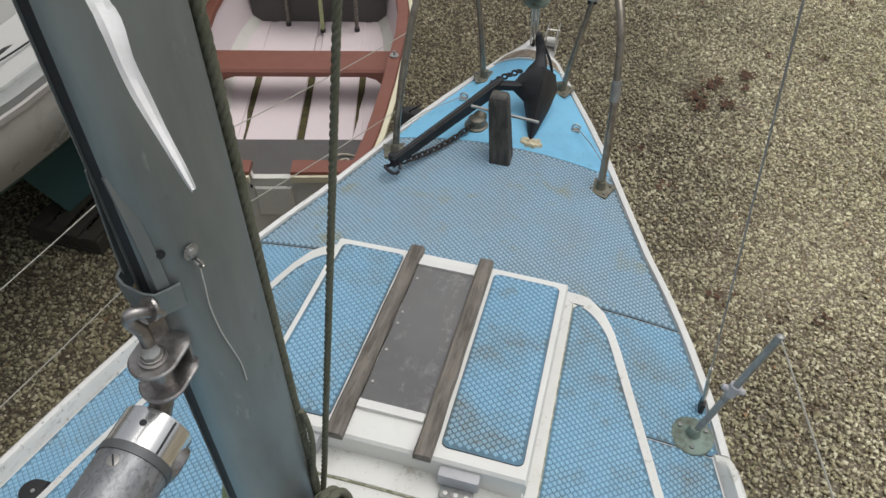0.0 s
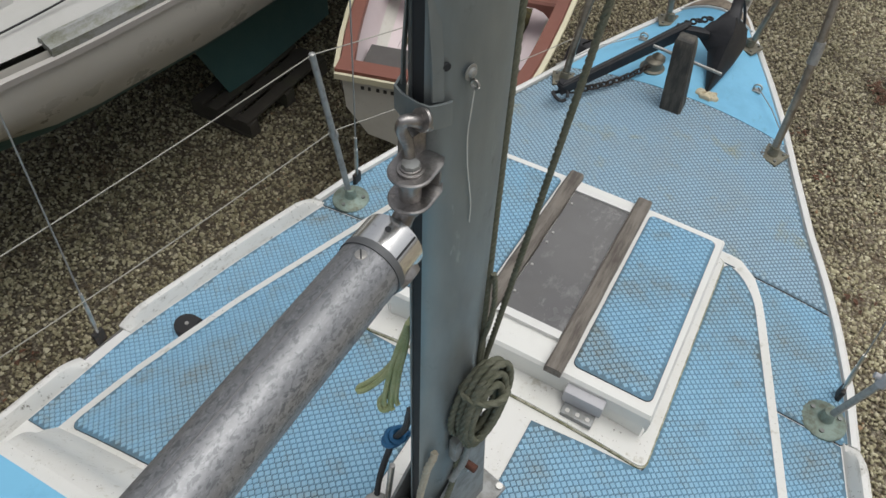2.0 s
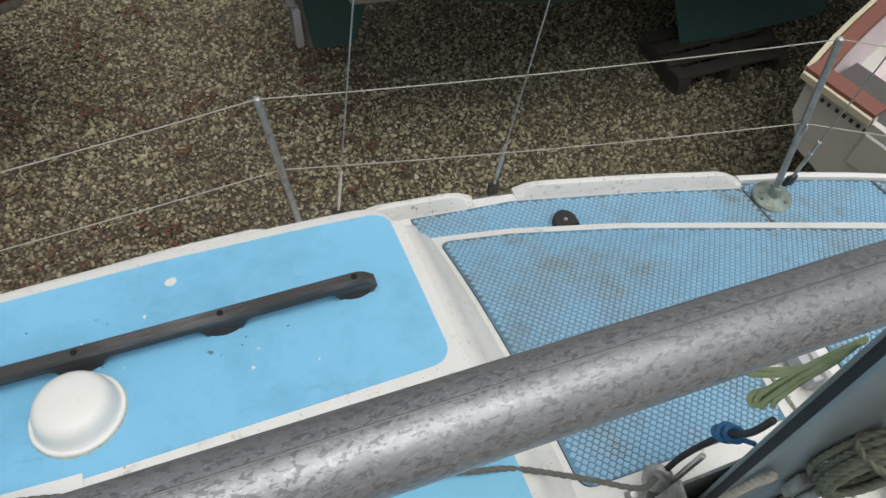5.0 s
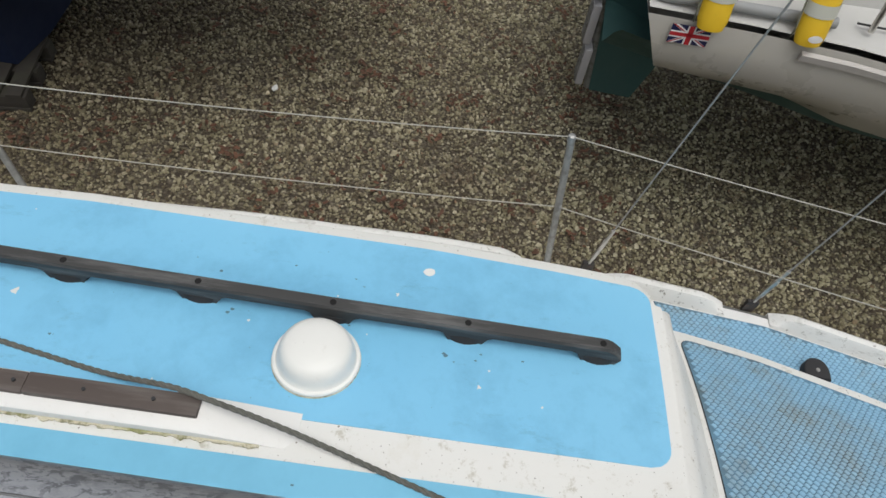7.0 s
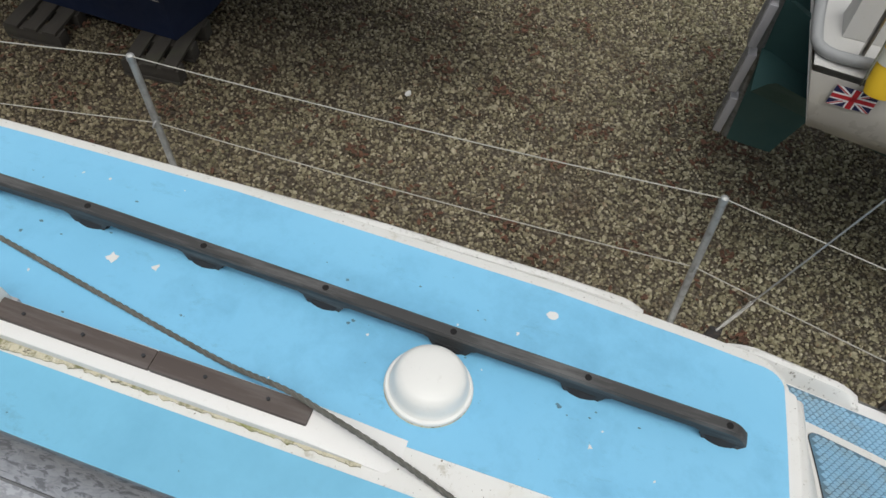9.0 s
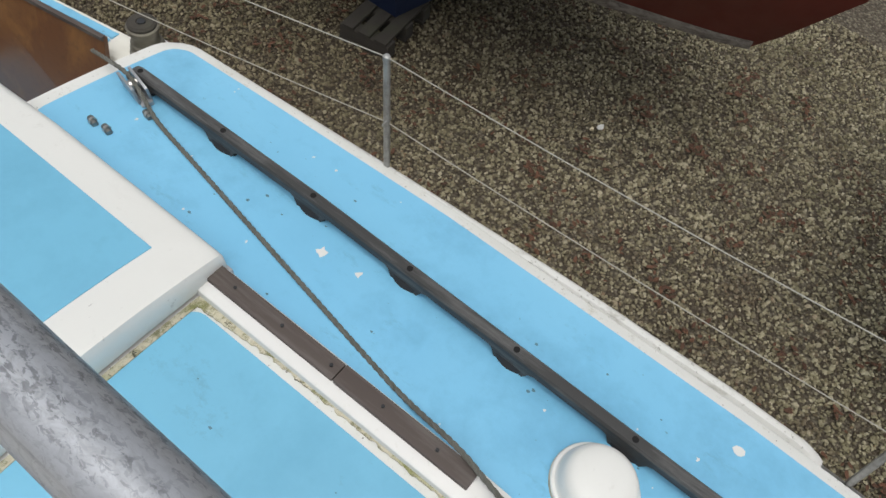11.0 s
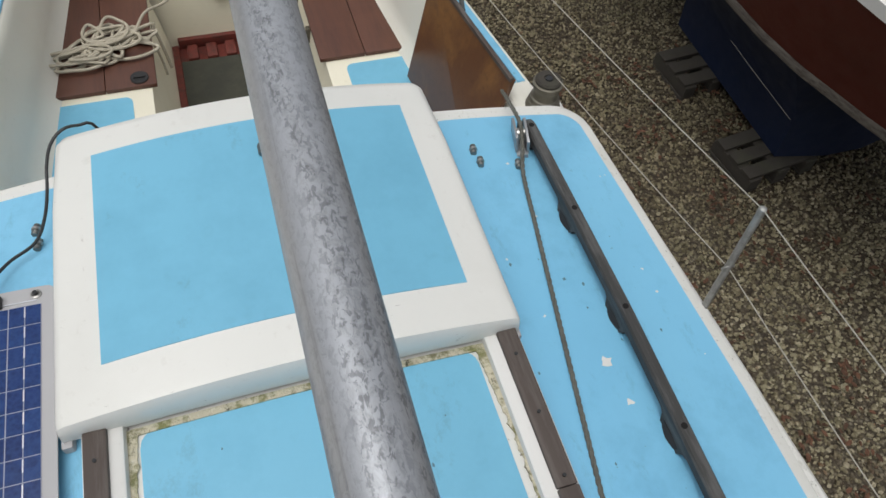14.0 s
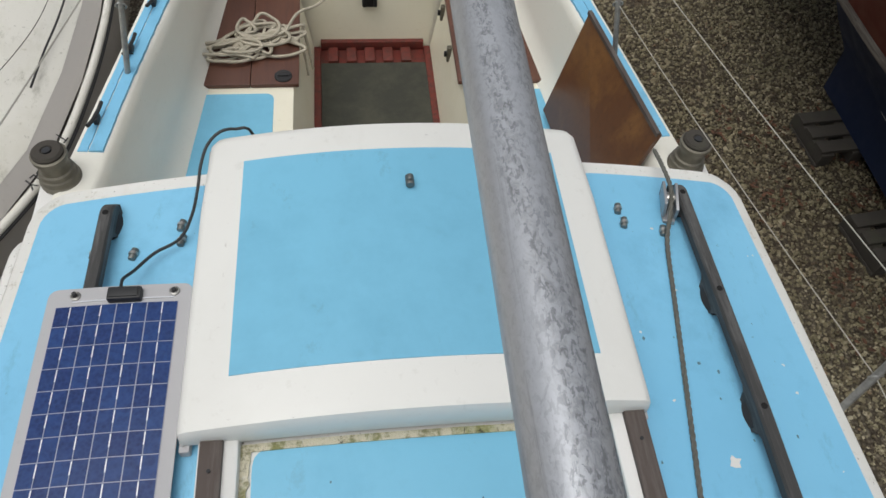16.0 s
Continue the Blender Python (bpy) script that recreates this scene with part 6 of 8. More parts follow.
STERN = (-0.74, -4.65, 2.18)
for pts, label in (([(-0.352, 1.81, 2.24), S1P[1], S2P[1], S3P[1], S4P[1], STERN], "upper guard wire on the port side"), ([(-0.371, 1.73, 1.98), low(S1P, 0.52), low(S2P), low(S3P), low(S4P), (-0.75, -4.65, 1.96)], "lower guard wire on the port side")):
    tagged(part("guard_wire", sweep(sagged(pts), 0.0016, 6), M["wire"], None), "pale plastic-covered " + label, "wire", "guard wires")
mirror = [tuple((-q.x, q.y, q.z)) for q in (Vector(S2P[1]), Vector(S3P[1]), Vector(S4P[1]), Vector(STERN))]
tagged(part("guard_wire", sweep(sagged([S1S[1]] + mirror), 0.0021, 6), M["wire"], None), "pale plastic-covered upper guard wire on the starboard side", "wire", "guard wires")

pulpit = thing("pulpit", (0, 2.0, 1.82), "stainless tube bow pulpit with stained foot plates", "pulpit")
for s in (-1, 1):
    part("after_leg", sweep(smooth_line([(s * 0.372, 1.708, 1.80), (s * 0.364, 1.745, 2.0), (s * 0.352, 1.80, 2.17), (s * 0.330, 1.86, 2.33), (s * 0.285, 1.98, 2.43), (s * 0.22, 2.2, 2.455), (s * 0.12, 2.42, 2.46), (0, 2.50, 2.46)], 0.03), 0.0125, 14), M["legsteel"], pulpit)
    part("fore_leg", sweep(smooth_line([(s * 0.155, 2.21, 1.83), (s * 0.185, 2.235, 2.05), (s * 0.213, 2.25, 2.22), (s * 0.225, 2.21, 2.45)], 0.03), 0.0115, 14), M["legsteel"], pulpit)
    for x, y in ((0.372, 1.708), (0.155, 2.21)):
        z = deck_z(s * x, y)
        turn = Matrix.Translation((s * x, y, z)) @ Matrix.Rotation(radians(-22 * s), 4, "Z")
        foot = part("foot_plate", box(-0.040, 0.040, -0.040, 0.040, 0.001, 0.010, 0.003, turn=turn), M["bronzeplate"], pulpit, "square stained foot plate")
        part("socket", cyl((s * x, y, z + 0.006), (s * x, y + 0.004, z + 0.035), 0.018, 0.015, seg=16), M["bronzeplate"], foot)
        for a, b in ((-1, -1), (1, -1), (1, 1), (-1, 1)):
            part("bolt", cyl(turn @ Vector((a * 0.025, b * 0.025, 0.008)), turn @ Vector((a * 0.025, b * 0.025, 0.014)), 0.005, seg=8), M["bolt"], foot)
part("sleeve", sweep([(0.355, 1.785, 2.125), (0.3535, 1.795, 2.155), (0.352, 1.802, 2.175), (0.350, 1.806, 2.19)], 0.0165, 14), M["galv"], pulpit, "grey joining sleeve")
lamp = thing("bow_lamp", (0.21, 2.26, 2.25), "pale plastic bow lamp on the pulpit leg", "lamp")
part("bracket", box(0.195, 0.23, 2.24, 2.275, 2.215, 2.235, 0.004), M["black"], lamp)
part("lens", lathe([(0.0, 0.0), (0.03, 0.0), (0.034, 0.01), (0.034, 0.045), (0.028, 0.055), (0.0, 0.058)], (0.213, 2.255, 2.235), 20), M["grey"], lamp)


def stay(name, a, b, label, toggle=True):
    """A wire with its rigging screw at the lower end."""
    s = thing(name, a, label, "shroud", "standing rigging")
    a, b = Vector(a), Vector(b)
    d = (b - a).normalized()
    part("wire", sweep([a + d * 0.16, a + (b - a) * 0.5, b], 0.0020, 8), M["shroud"], s)
    part("rigging_screw", sweep([a + d * t for t in (0.045, 0.05, 0.13, 0.135)], 0.006, 10), M["steel"], s)
    part("lower_eye", sweep([a + d * t for t in (0.0, 0.02, 0.05)], 0.0045, 8), M["steel"], s)
    part("swage", sweep([a + d * t for t in (0.13, 0.15, 0.19)], 0.0045, 8), M["steel"], s)
    part("chain_plate", box(a.x - 0.006, a.x + 0.006, a.y - 0.016, a.y + 0.016, a.z - 0.035, a.z + 0.012, 0.003), M["chain"], s)
    return s


HEAD = (-0.13, 0.155, 8.9)
for x, y in ((0.733, 0.925), (0.990, 0.110), (1.040, -0.325)):
    for s in (-1, 1):
        stay("shroud", (s * x, y, SHEER(y) + 0.035), HEAD if y < 0.9 else (-0.07, 0.135, 7.0), "thin wire shroud with a rigging screw at the toe rail")
fs = stay("forestay", (0.0, 2.43, 1.93), (0.0, 0.06, 8.3), "wire forestay with furling drum and linkage at the bow")
dvec = (Vector((0.0, 0.06, 8.3)) - Vector((0.0, 2.43, 1.93))).normalized()
part("furling_drum", lathe([(0.01, 0.0), (0.05, 0.0), (0.055, 0.006), (0.05, 0.012), (0.024, 0.014), (0.024, 0.06), (0.05, 0.062), (0.055, 0.068), (0.05, 0.074), (0.01, 0.076)], Vector((0, 2.43, 1.93)) + dvec * 0.24, 24, dvec), M["verdi"], fs, "pale green furling drum")
for s in (-1, 1):
    part("link_plate", sweep([Vector((s * 0.012, 2.43, 1.90)), Vector((s * 0.012, 2.43, 1.93)) + dvec * 0.24], 0.004, 8), M["steel"], fs)

# ---- foredeck gear ----
anchor = thing("plough_anchor", (0.0, 2.0, 1.87), "black plough anchor lying along the bow deck", "anchor")
shank = []
for t, w, h in ((0.0, 0.011, 0.016), (0.3, 0.012, 0.018), (0.7, 0.013, 0.020), (1.0, 0.015, 0.024)):
    p = Vector((-0.335, 1.565, 1.885)).lerp(Vector((-0.062, 1.985, 1.982)), t)
    side = Vector((0.845, -0.535, 0))
    shank.append([tuple(p + side * a * w + Vector((0, 0, b * h))) for a, b in ((-1, -1), (1, -1), (1, 1), (-1, 1))])
part("shank", loft(shank, close=True, cap=True), M["anchor"], anchor)
part("shank_rib", sweep([Vector((-0.33, 1.575, 1.903)), Vector((-0.065, 1.983, 2.004))], 0.005, 8), M["anchor"], anchor)
# the plough: two blades meeting on a ridge from the tip, with a tall horn at the heel
def blade(name, outer, ridge, thick):
    top = [[Vector(p), (Vector(p) + Vector(q)) / 2 + Vector((0, 0, 0.006)), Vector(q)] for p, q in zip(outer, ridge)]
    rows = [r + [p - Vector((0, 0.004, thick)) for p in r[::-1]] for r in top]
    part(name, loft([[tuple(p) for p in r] for r in rows], close=True, cap=True), M["anchor"], anchor)


RIDGE_LINE = [(0.096, 1.851, 1.882), (0.096, 1.918, 1.94), (0.095, 1.979, 1.985), (0.097, 2.011, 2.02), (0.082, 2.060, 2.045)]
blade("fluke_blade", [(0.099, 1.852, 1.876), (0.115, 1.91, 1.893), (0.135, 1.997, 1.918), (0.147, 2.093, 1.938), (0.130, 2.152, 1.962)], RIDGE_LINE, 0.012)
blade("fluke_blade", [(0.091, 1.852, 1.876), (0.063, 1.935, 1.908), (0.038, 1.998, 1.940), (-0.014, 2.000, 1.985), (0.010, 2.040, 2.012)], RIDGE_LINE, 0.012)
rows = []
for (x, y, z), w, h in (((0.052, 2.035, 2.00), 0.040, 0.012), ((0.066, 2.068, 2.022), 0.034, 0.016), ((0.073, 2.086, 2.04), 0.022, 0.018), ((0.068, 2.112, 2.055), 0.0175, 0.018), ((0.063, 2.132, 2.072), 0.0165, 0.016), ((0.055, 2.142, 2.10), 0.0145, 0.014), ((0.048, 2.146, 2.122), 0.0115, 0.012), ((0.047, 2.146, 2.128), 0.007, 0.008)):
    rows.append([(x + a * w, y + b * h, z + b * h * 0.25) for a, b in ((-1, -0.6), (-0.6, -1), (0.6, -1), (1, -0.6), (1, 0.6), (0.6, 1), (-0.6, 1), (-1, 0.6))])
part("heel_horn", loft(rows, close=True, cap=True), M["anchor"], anchor)
part("tripping_arm", sweep(smooth_line([(0.070, 2.150, 2.075), (0.083, 2.165, 2.045), (0.100, 2.176, 2.0), (0.116, 2.160, 1.955)], 0.015), 0.0055, 8), M["anchor"], anchor)
part("fork_cheek", box(-0.030, 0.085, -0.018, 0.018, -0.012, 0.012, 0.005, turn=Matrix.Translation((-0.06, 1.985, 1.985)) @ Matrix.Rotation(radians(14), 4, "Z")), M["anchor"], anchor)
part("hinge_pin", cyl((-0.085, 1.965, 1.99), (-0.05, 2.005, 1.995), 0.013, seg=14, bevel=0.004), M["anchor"], anchor)
for i in range(5):
    p = Vector((-0.060, 2.005, 2.002)) + Vector((0.0155, 0.014, 0.002)) * i
    part("lashing_chain", sweep([p + Vector((0.010 * math.cos(a), 0.006 * math.sin(a), (0.006 if i % 2 else 0.001) * math.sin(a))) for a in [0.6 * j for j in range(12)]], 0.0042, 6), M["anchor"], anchor)
part("shackle", sweep([(-0.330 + 0.026 * math.cos(a), 1.556 + 0.024 * math.sin(a), 1.872 + 0.008 * math.sin(a * 2)) for a in [0.5 * i for i in range(13)]], 0.006, 8), M["anchor"], anchor)
part("eye", lathe([(0.008, -0.009), (0.022, -0.009), (0.022, 0.009), (0.008, 0.009)], (-0.333, 1.588, 1.892), 16, (0.3, 0.2, 1)), M["anchor"], anchor)

post = thing("samson_post", (0.0, 1.73, 1.86), "black weathered square mooring post on the foredeck", "bollard")
rows = []
for t, w in ((0.0, 0.037), (0.05, 0.036), (0.9, 0.032), (0.97, 0.030), (1.0, 0.026)):
    p = Vector((0.016, 1.725, 1.85)).lerp(Vector((-0.016, 1.755, 2.098)), t)
    rows.append([tuple(p + Vector((a * w, b * w, 0))) for a, b in ((-1, -0.85), (-0.85, -1), (0.85, -1), (1, -0.85), (1, 0.85), (0.85, 1), (-0.85, 1), (-1, 0.85))])
part("timber", loft(rows, close=True, cap=True), M["oldwood"], post)
part("norman_pin", cyl((-0.118, 1.800, 2.005), (0.122, 1.800, 1.985), 0.0055, seg=10), M["galv"], post, "grey steel cross pin")

roller = thing("bow_roller", (0.05, 2.52, 1.88), "stainless bow roller with two upright cheeks at the stem", "bow roller")
for x in (0.040, 0.086):
    part("cheek", box(x - 0.002, x + 0.002, 2.47, 2.59, 1.865, 1.945, 0.001), M["steel"], roller)
part("wheel", cyl((0.043, 2.52, 1.895), (0.083, 2.52, 1.895), 0.016, seg=14, bevel=0.003), M["trim"], roller)
part("pin", cyl((0.036, 2.55, 1.928), (0.090, 2.55, 1.928), 0.004, seg=8), M["steel"], roller)
part("base", box(0.036, 0.090, 2.42, 2.58, 1.868, 1.874, 0.001), M["steel"], roller)

pipe = thing("chain_pipe", (-0.122, 1.925, 1.86), "tarnished bronze deck pipe for the anchor chain", "deck pipe")
part("flange", lathe([(0.044, -0.003), (0.044, 0.004), (0.036, 0.008), (0.033, 0.02), (0.030, 0.032), (0.020, 0.038), (0.0, 0.038)], (-0.112, 1.885, deck_z(-0.112, 1.885) + 0.003), 24), M["brass"], pipe)
part("hood", lathe([(0.024, 0.0), (0.026, 0.02), (0.018, 0.034), (0.0, 0.038)], (-0.107, 1.893, deck_z(-0.112, 1.885) + 0.02), 18, (0.2, 0.6, 0.7)), M["brass"], pipe)
chain = thing("anchor_chain", (-0.2, 1.78, 1.86), "dark rusty anchor chain lying along the deck", "chain")
line = smooth_line([(-0.118, 1.865, 1.888), (-0.145, 1.825, 1.874), (-0.18, 1.765, 1.869), (-0.225, 1.70, 1.866), (-0.27, 1.645, 1.866), (-0.318, 1.59, 1.870)], 0.021)
for i, p in enumerate(line[:-1]):
    d = (line[i + 1] - p).normalized()
    up = Vector((0, 0, 1)) if i % 2 else d.cross(Vector((0, 0, 1))).normalized()
    part("link", sweep([p + d * 0.0175 * math.cos(a) + up * 0.0105 * math.sin(a) for a in [2 * math.pi * k / 12 for k in range(13)]], 0.0038, 6), M["chain"], chain)
r = random.Random(21)
ring = [(1.0 + 0.22 * math.sin(3 * q + 1) + r.uniform(-0.12, 0.12), 2 * math.pi * q / 16) for q in range(16)]
rows = [[(0.099 + 0.040 * f * q * math.cos(a), 1.838 + 0.026 * f * q * math.sin(a), deck_z(0.097, 1.82) + h + 0.003 * math.sin(3 * a)) for q, a in ring] for f, h in ((1.0, -0.002), (0.98, 0.008), (0.84, 0.013), (0.45, 0.015), (0.10, 0.012))]
tagged(part("putty_patch", loft(rows, close=True, cap=True), M["putty"], None), "lump of cream putty under the anchor tip", "putty")

for x, y, x2, y2 in ((-0.20, 2.05, -0.43, 1.77), (0.245, 1.985, 0.385, 1.80)):
    z = deck_z(x, y)
    e = thing("deck_eye", (x, y, z), "small steel deck eye with a thin lashing wire", "deck eye", "deck eyes")
    part("eye_base", box(x - 0.016, x + 0.016, y - 0.012, y + 0.012, z + 0.001, z + 0.009, 0.003), M["steel"], e)
    part("eye_ring", sweep([(x + 0.014 * math.cos(a), y, z + 0.018 + 0.012 * math.sin(a)) for a in [0.5 * i for i in range(14)]], 0.0035, 8), M["steel"], e)
    part("lashing_wire", sweep([(x, y, z + 0.02), ((x + x2) / 2, (y + y2) / 2, z + 0.016), (x2, y2, deck_z(x2, y2) + 0.02)], 0.0018, 6), M["shroud"], e)
dp = thing("mooring_fender", (-0.46, 2.1, 1.2), "black rubber fender hung below the bow", "fender")
part("bladder", lathe([(0.0, -0.2), (0.04, -0.19), (0.06, -0.15), (0.06, 0.15), (0.04, 0.19), (0.0, 0.2)], (-0.44, 2.05, 1.55), 20, (0.1, 0.2, 1)), M["rubber"], dp)
part("lanyard", sweep([(-0.43, 2.07, 1.74), (-0.36, 2.0, 1.83)], 0.004, 6), M["black"], dp)

for s in (-1, 1):
    f_ = thing("fairlead_pad", (s * 0.81, 0.246, 1.79), "black rounded deck pad with a bright screw", "pad", "deck pads")
    ring = [(-0.790, 0.279), (-0.790, 0.213)] + [(-0.812 - 0.036 * math.sin(a), 0.246 - 0.033 * math.cos(a)) for a in [math.pi * k / 12 for k in range(13)]]
    z0 = deck_z(0.815, 0.245)
    rows = [[(-s * (-0.815 + (x + 0.815) * f), 0.246 + (y - 0.246) * f, z0 + h) for x, y in ring] for f, h in ((1.0, 0.0), (1.0, 0.022), (0.96, 0.026), (0.88, 0.028))]
    part("pad", loft(rows, close=True, cap=True), M["rubber"], f_)
    part("screw", cyl((s * 0.812, 0.246, z0 + 0.027), (s * 0.812, 0.246, z0 + 0.031), 0.005, seg=10), M["steel"], f_)

# paint flakes on the roof, as bare white spots
r = random.Random(2)
for x, y, size in [(-0.776, -0.741, 0.016), (-0.568, -1.623, 0.016), (-0.578, -1.53, 0.010), (-0.70, -0.80, 0.006), (-0.505, -0.62, 0.006), (-0.48, -0.50, 0.004)] + [(-r.uniform(0.42, 0.8), -r.uniform(0.35, 2.2), r.uniform(0.002, 0.005)) for i in range(16)] + [(r.uniform(0.42, 0.8), -r.uniform(0.35, 1.4), r.uniform(0.002, 0.006)) for i in range(8)]:
    verts = []
    for i in range(9):
        a = 2 * math.pi * i / 9
        q = size * r.uniform(0.45, 1.2)
        px_, py_ = x + q * math.cos(a), y + q * 0.8 * math.sin(a)
        verts.append((px_, py_, roof_z(px_, py_) + 0.0032))
    part("paint_flake", (verts, [tuple(range(9))]), M["trim"], yacht, smooth=False)

# dark mould spots on the blue paint
r = random.Random(6)
for x, y in [(-0.569, -0.692), (-0.605, -1.116), (-0.576, -0.538), (-0.563, -0.63), (-0.666, -1.09), (-0.565, -0.689), (-0.579, -0.621), (-0.662, -1.104), (-0.216, -1.587), (-0.583, -1.748), (-0.553, -0.672), (-0.596, -1.122)] + [(-r.uniform(0.42, 0.8), -r.uniform(0.4, 2.25)) for i in range(14)] + [(r.uniform(-0.29, 0.29), -r.uniform(0.5, 1.66)) for i in range(16)]:
    size = r.uniform(0.0014, 0.0042)
    ring = [(x + size * r.uniform(0.5, 1.2) * math.cos(0.7 * k), y + size * 1.3 * r.uniform(0.5, 1.2) * math.sin(0.7 * k)) for k in range(9)]
    part("mould_spot", ([(a, b, roof_z(a, b) + 0.0033) for a, b in ring], [tuple(range(9))]), M["moulddot"], yacht, smooth=False)

# ---- cockpit things ----
for s, x, y in ((-1, -0.908, -2.650), (1, 0.939, -2.672)):
    w = thing("sheet_winch", (x, y, 1.69), "tarnished bronze sheet winch on the cockpit coaming", "winch", "sheet winches")
    part("pad", box(x - 0.075, x + 0.06, y - 0.07, y + 0.20, 1.66, 1.698, 0.014), M["trim"], w, "white moulded winch pad")
    part("drum", lathe([(0.057, 0.0), (0.057, 0.014), (0.053, 0.018), (0.052, 0.034), (0.048, 0.038), (0.047, 0.052), (0.042, 0.056), (0.039, 0.070), (0.041, 0.086), (0.047, 0.096), (0.048, 0.110), (0.034, 0.116)], (x, y, 1.698), 28), M["brass"], w)
    cap = part("cap", lathe([(0.042, 0.108), (0.042, 0.120), (0.036, 0.126), (0.016, 0.126), (0.014, 0.121), (0.0, 0.121)], (x, y, 1.698), 24), M["pallet"], w, "worn brown winch top")
    part("socket", cyl((x, y, 1.819), (x, y, 1.8245), 0.012, seg=8), M["seam"], cap)

board = thing("washboard", (-0.72, -3.06, 1.6), "varnished plywood washboard leaning inside the cockpit coaming", "board")
A, B, C, D = Vector((-0.630, -3.245, 1.36)), Vector((-0.716, -3.270, 1.80)), Vector((-0.802, -2.690, 1.80)), Vector((-0.690, -2.655, 1.36))
nrm = (B - A).cross(D - A).normalized() * 0.014
part("panel", loft([[tuple(p) for p in (A, B, C, D)], [tuple(p + nrm) for p in (A, B, C, D)]], close=True, cap=True), M["varnish"], board)
edge = part("edge_strip", sweep([B + Vector((0, 0, 0.0)), C + Vector((0, 0, 0.0))], 0.010, 4), M["teakstrip"], board, "dark edging strip")

coil_pts = []
r = random.Random(11)
for i in range(17):
    k = r.random()
    cx, cy = 0.60 - 0.23 * k + r.uniform(-0.045, 0.045), -3.615 - 0.09 * k + r.uniform(-0.05, 0.05)
    rx, ry, a0 = r.uniform(0.05, 0.105), r.uniform(0.035, 0.075), r.uniform(0, 6.28)
    for j in range(8):
        a = a0 + 2 * math.pi * j / 8 * (1 if i % 2 else -1)
        coil_pts.append((min(0.725, cx + rx * math.cos(a)), cy + ry * math.sin(a), 1.358 + 0.006 * (i % 7) + 0.004 * r.random()))
coil_pts += [(0.33, -3.72, 1.39), (0.300, -3.73, 1.36), (0.285, -3.72, 1.28), (0.272, -3.70, 1.18)]
tagged(part("mooring_rope", sweep(smooth_line(coil_pts, 0.008), 0.0064, 10, 0), M["ropewhite"], None), "untidy coil of cream braided rope on the seat", "rope")
rope("rope_tail", [(0.37, -3.68, 1.39), (0.32, -3.79, 1.40), (0.24, -3.90, 1.36), (0.16, -3.99, 1.38), (0.10, -4.10, 1.42), (0.06, -4.17, 1.6)], 0.006, "ropewhite", "thin cream rope tail over the cockpit", strands=0, step=0.012)
rope("fall_line", [(0.36, -3.66, 1.37), (0.325, -3.655, 1.365), (0.305, -3.655, 1.33), (0.296, -3.66, 1.25), (0.292, -3.65, 1.19)], 0.005, "ropewhite", "cream rope end hanging over the seat edge", strands=0, step=0.01)

for y, x in ((-2.885, 0.872), (-3.197, 0.815), (-3.437, 0.772)):
    c = thing("coaming_cleat", (x, y, 1.72), "small black cleat on the blue coaming top", "cleat", "coaming cleats")
    part("cleat_body", sweep(smooth_line([(x - 0.012, y - 0.05, 1.745), (x - 0.006, y - 0.025, 1.738), (x, y, 1.737), (x + 0.006, y + 0.025, 1.738), (x + 0.012, y + 0.05, 1.745)], 0.01), 0.006, 8), M["black"], c)
    part("cleat_foot", box(x - 0.007, x + 0.007, y - 0.018, y + 0.018, 1.714, 1.735, 0.003), M["black"], c)

# ---- neighbouring boats ----
YC = -3.495


def pallet(x0, y0, width, depth, label, turn=0.0, n=4):
    p = thing("pallet", (x0, y0, 0.0), label, "pallet", "pallets")
    m = Matrix.Translation((x0, y0, 0.0)) @ Matrix.Rotation(radians(turn), 4, "Z")
    for i in range(n):
        v = -depth / 2 + depth * (i + 0.5) / n
        part("slat", box(-width / 2, width / 2, v - depth / n * 0.36, v + depth / n * 0.36, 0.115, 0.137, 0.003, turn=m), M["pallet"], p)
    for u in (-width / 2 + 0.05, 0, width / 2 - 0.05):
        part("bearer", box(u - 0.045, u + 0.045, -depth / 2, depth / 2, 0.03, 0.115, 0.004, turn=m), M["pallet"], p)
        part("bottom_board", box(u - 0.05, u + 0.05, -depth / 2, depth / 2, 0.005, 0.03, 0.003, turn=m), M["pallet"], p)
    return p


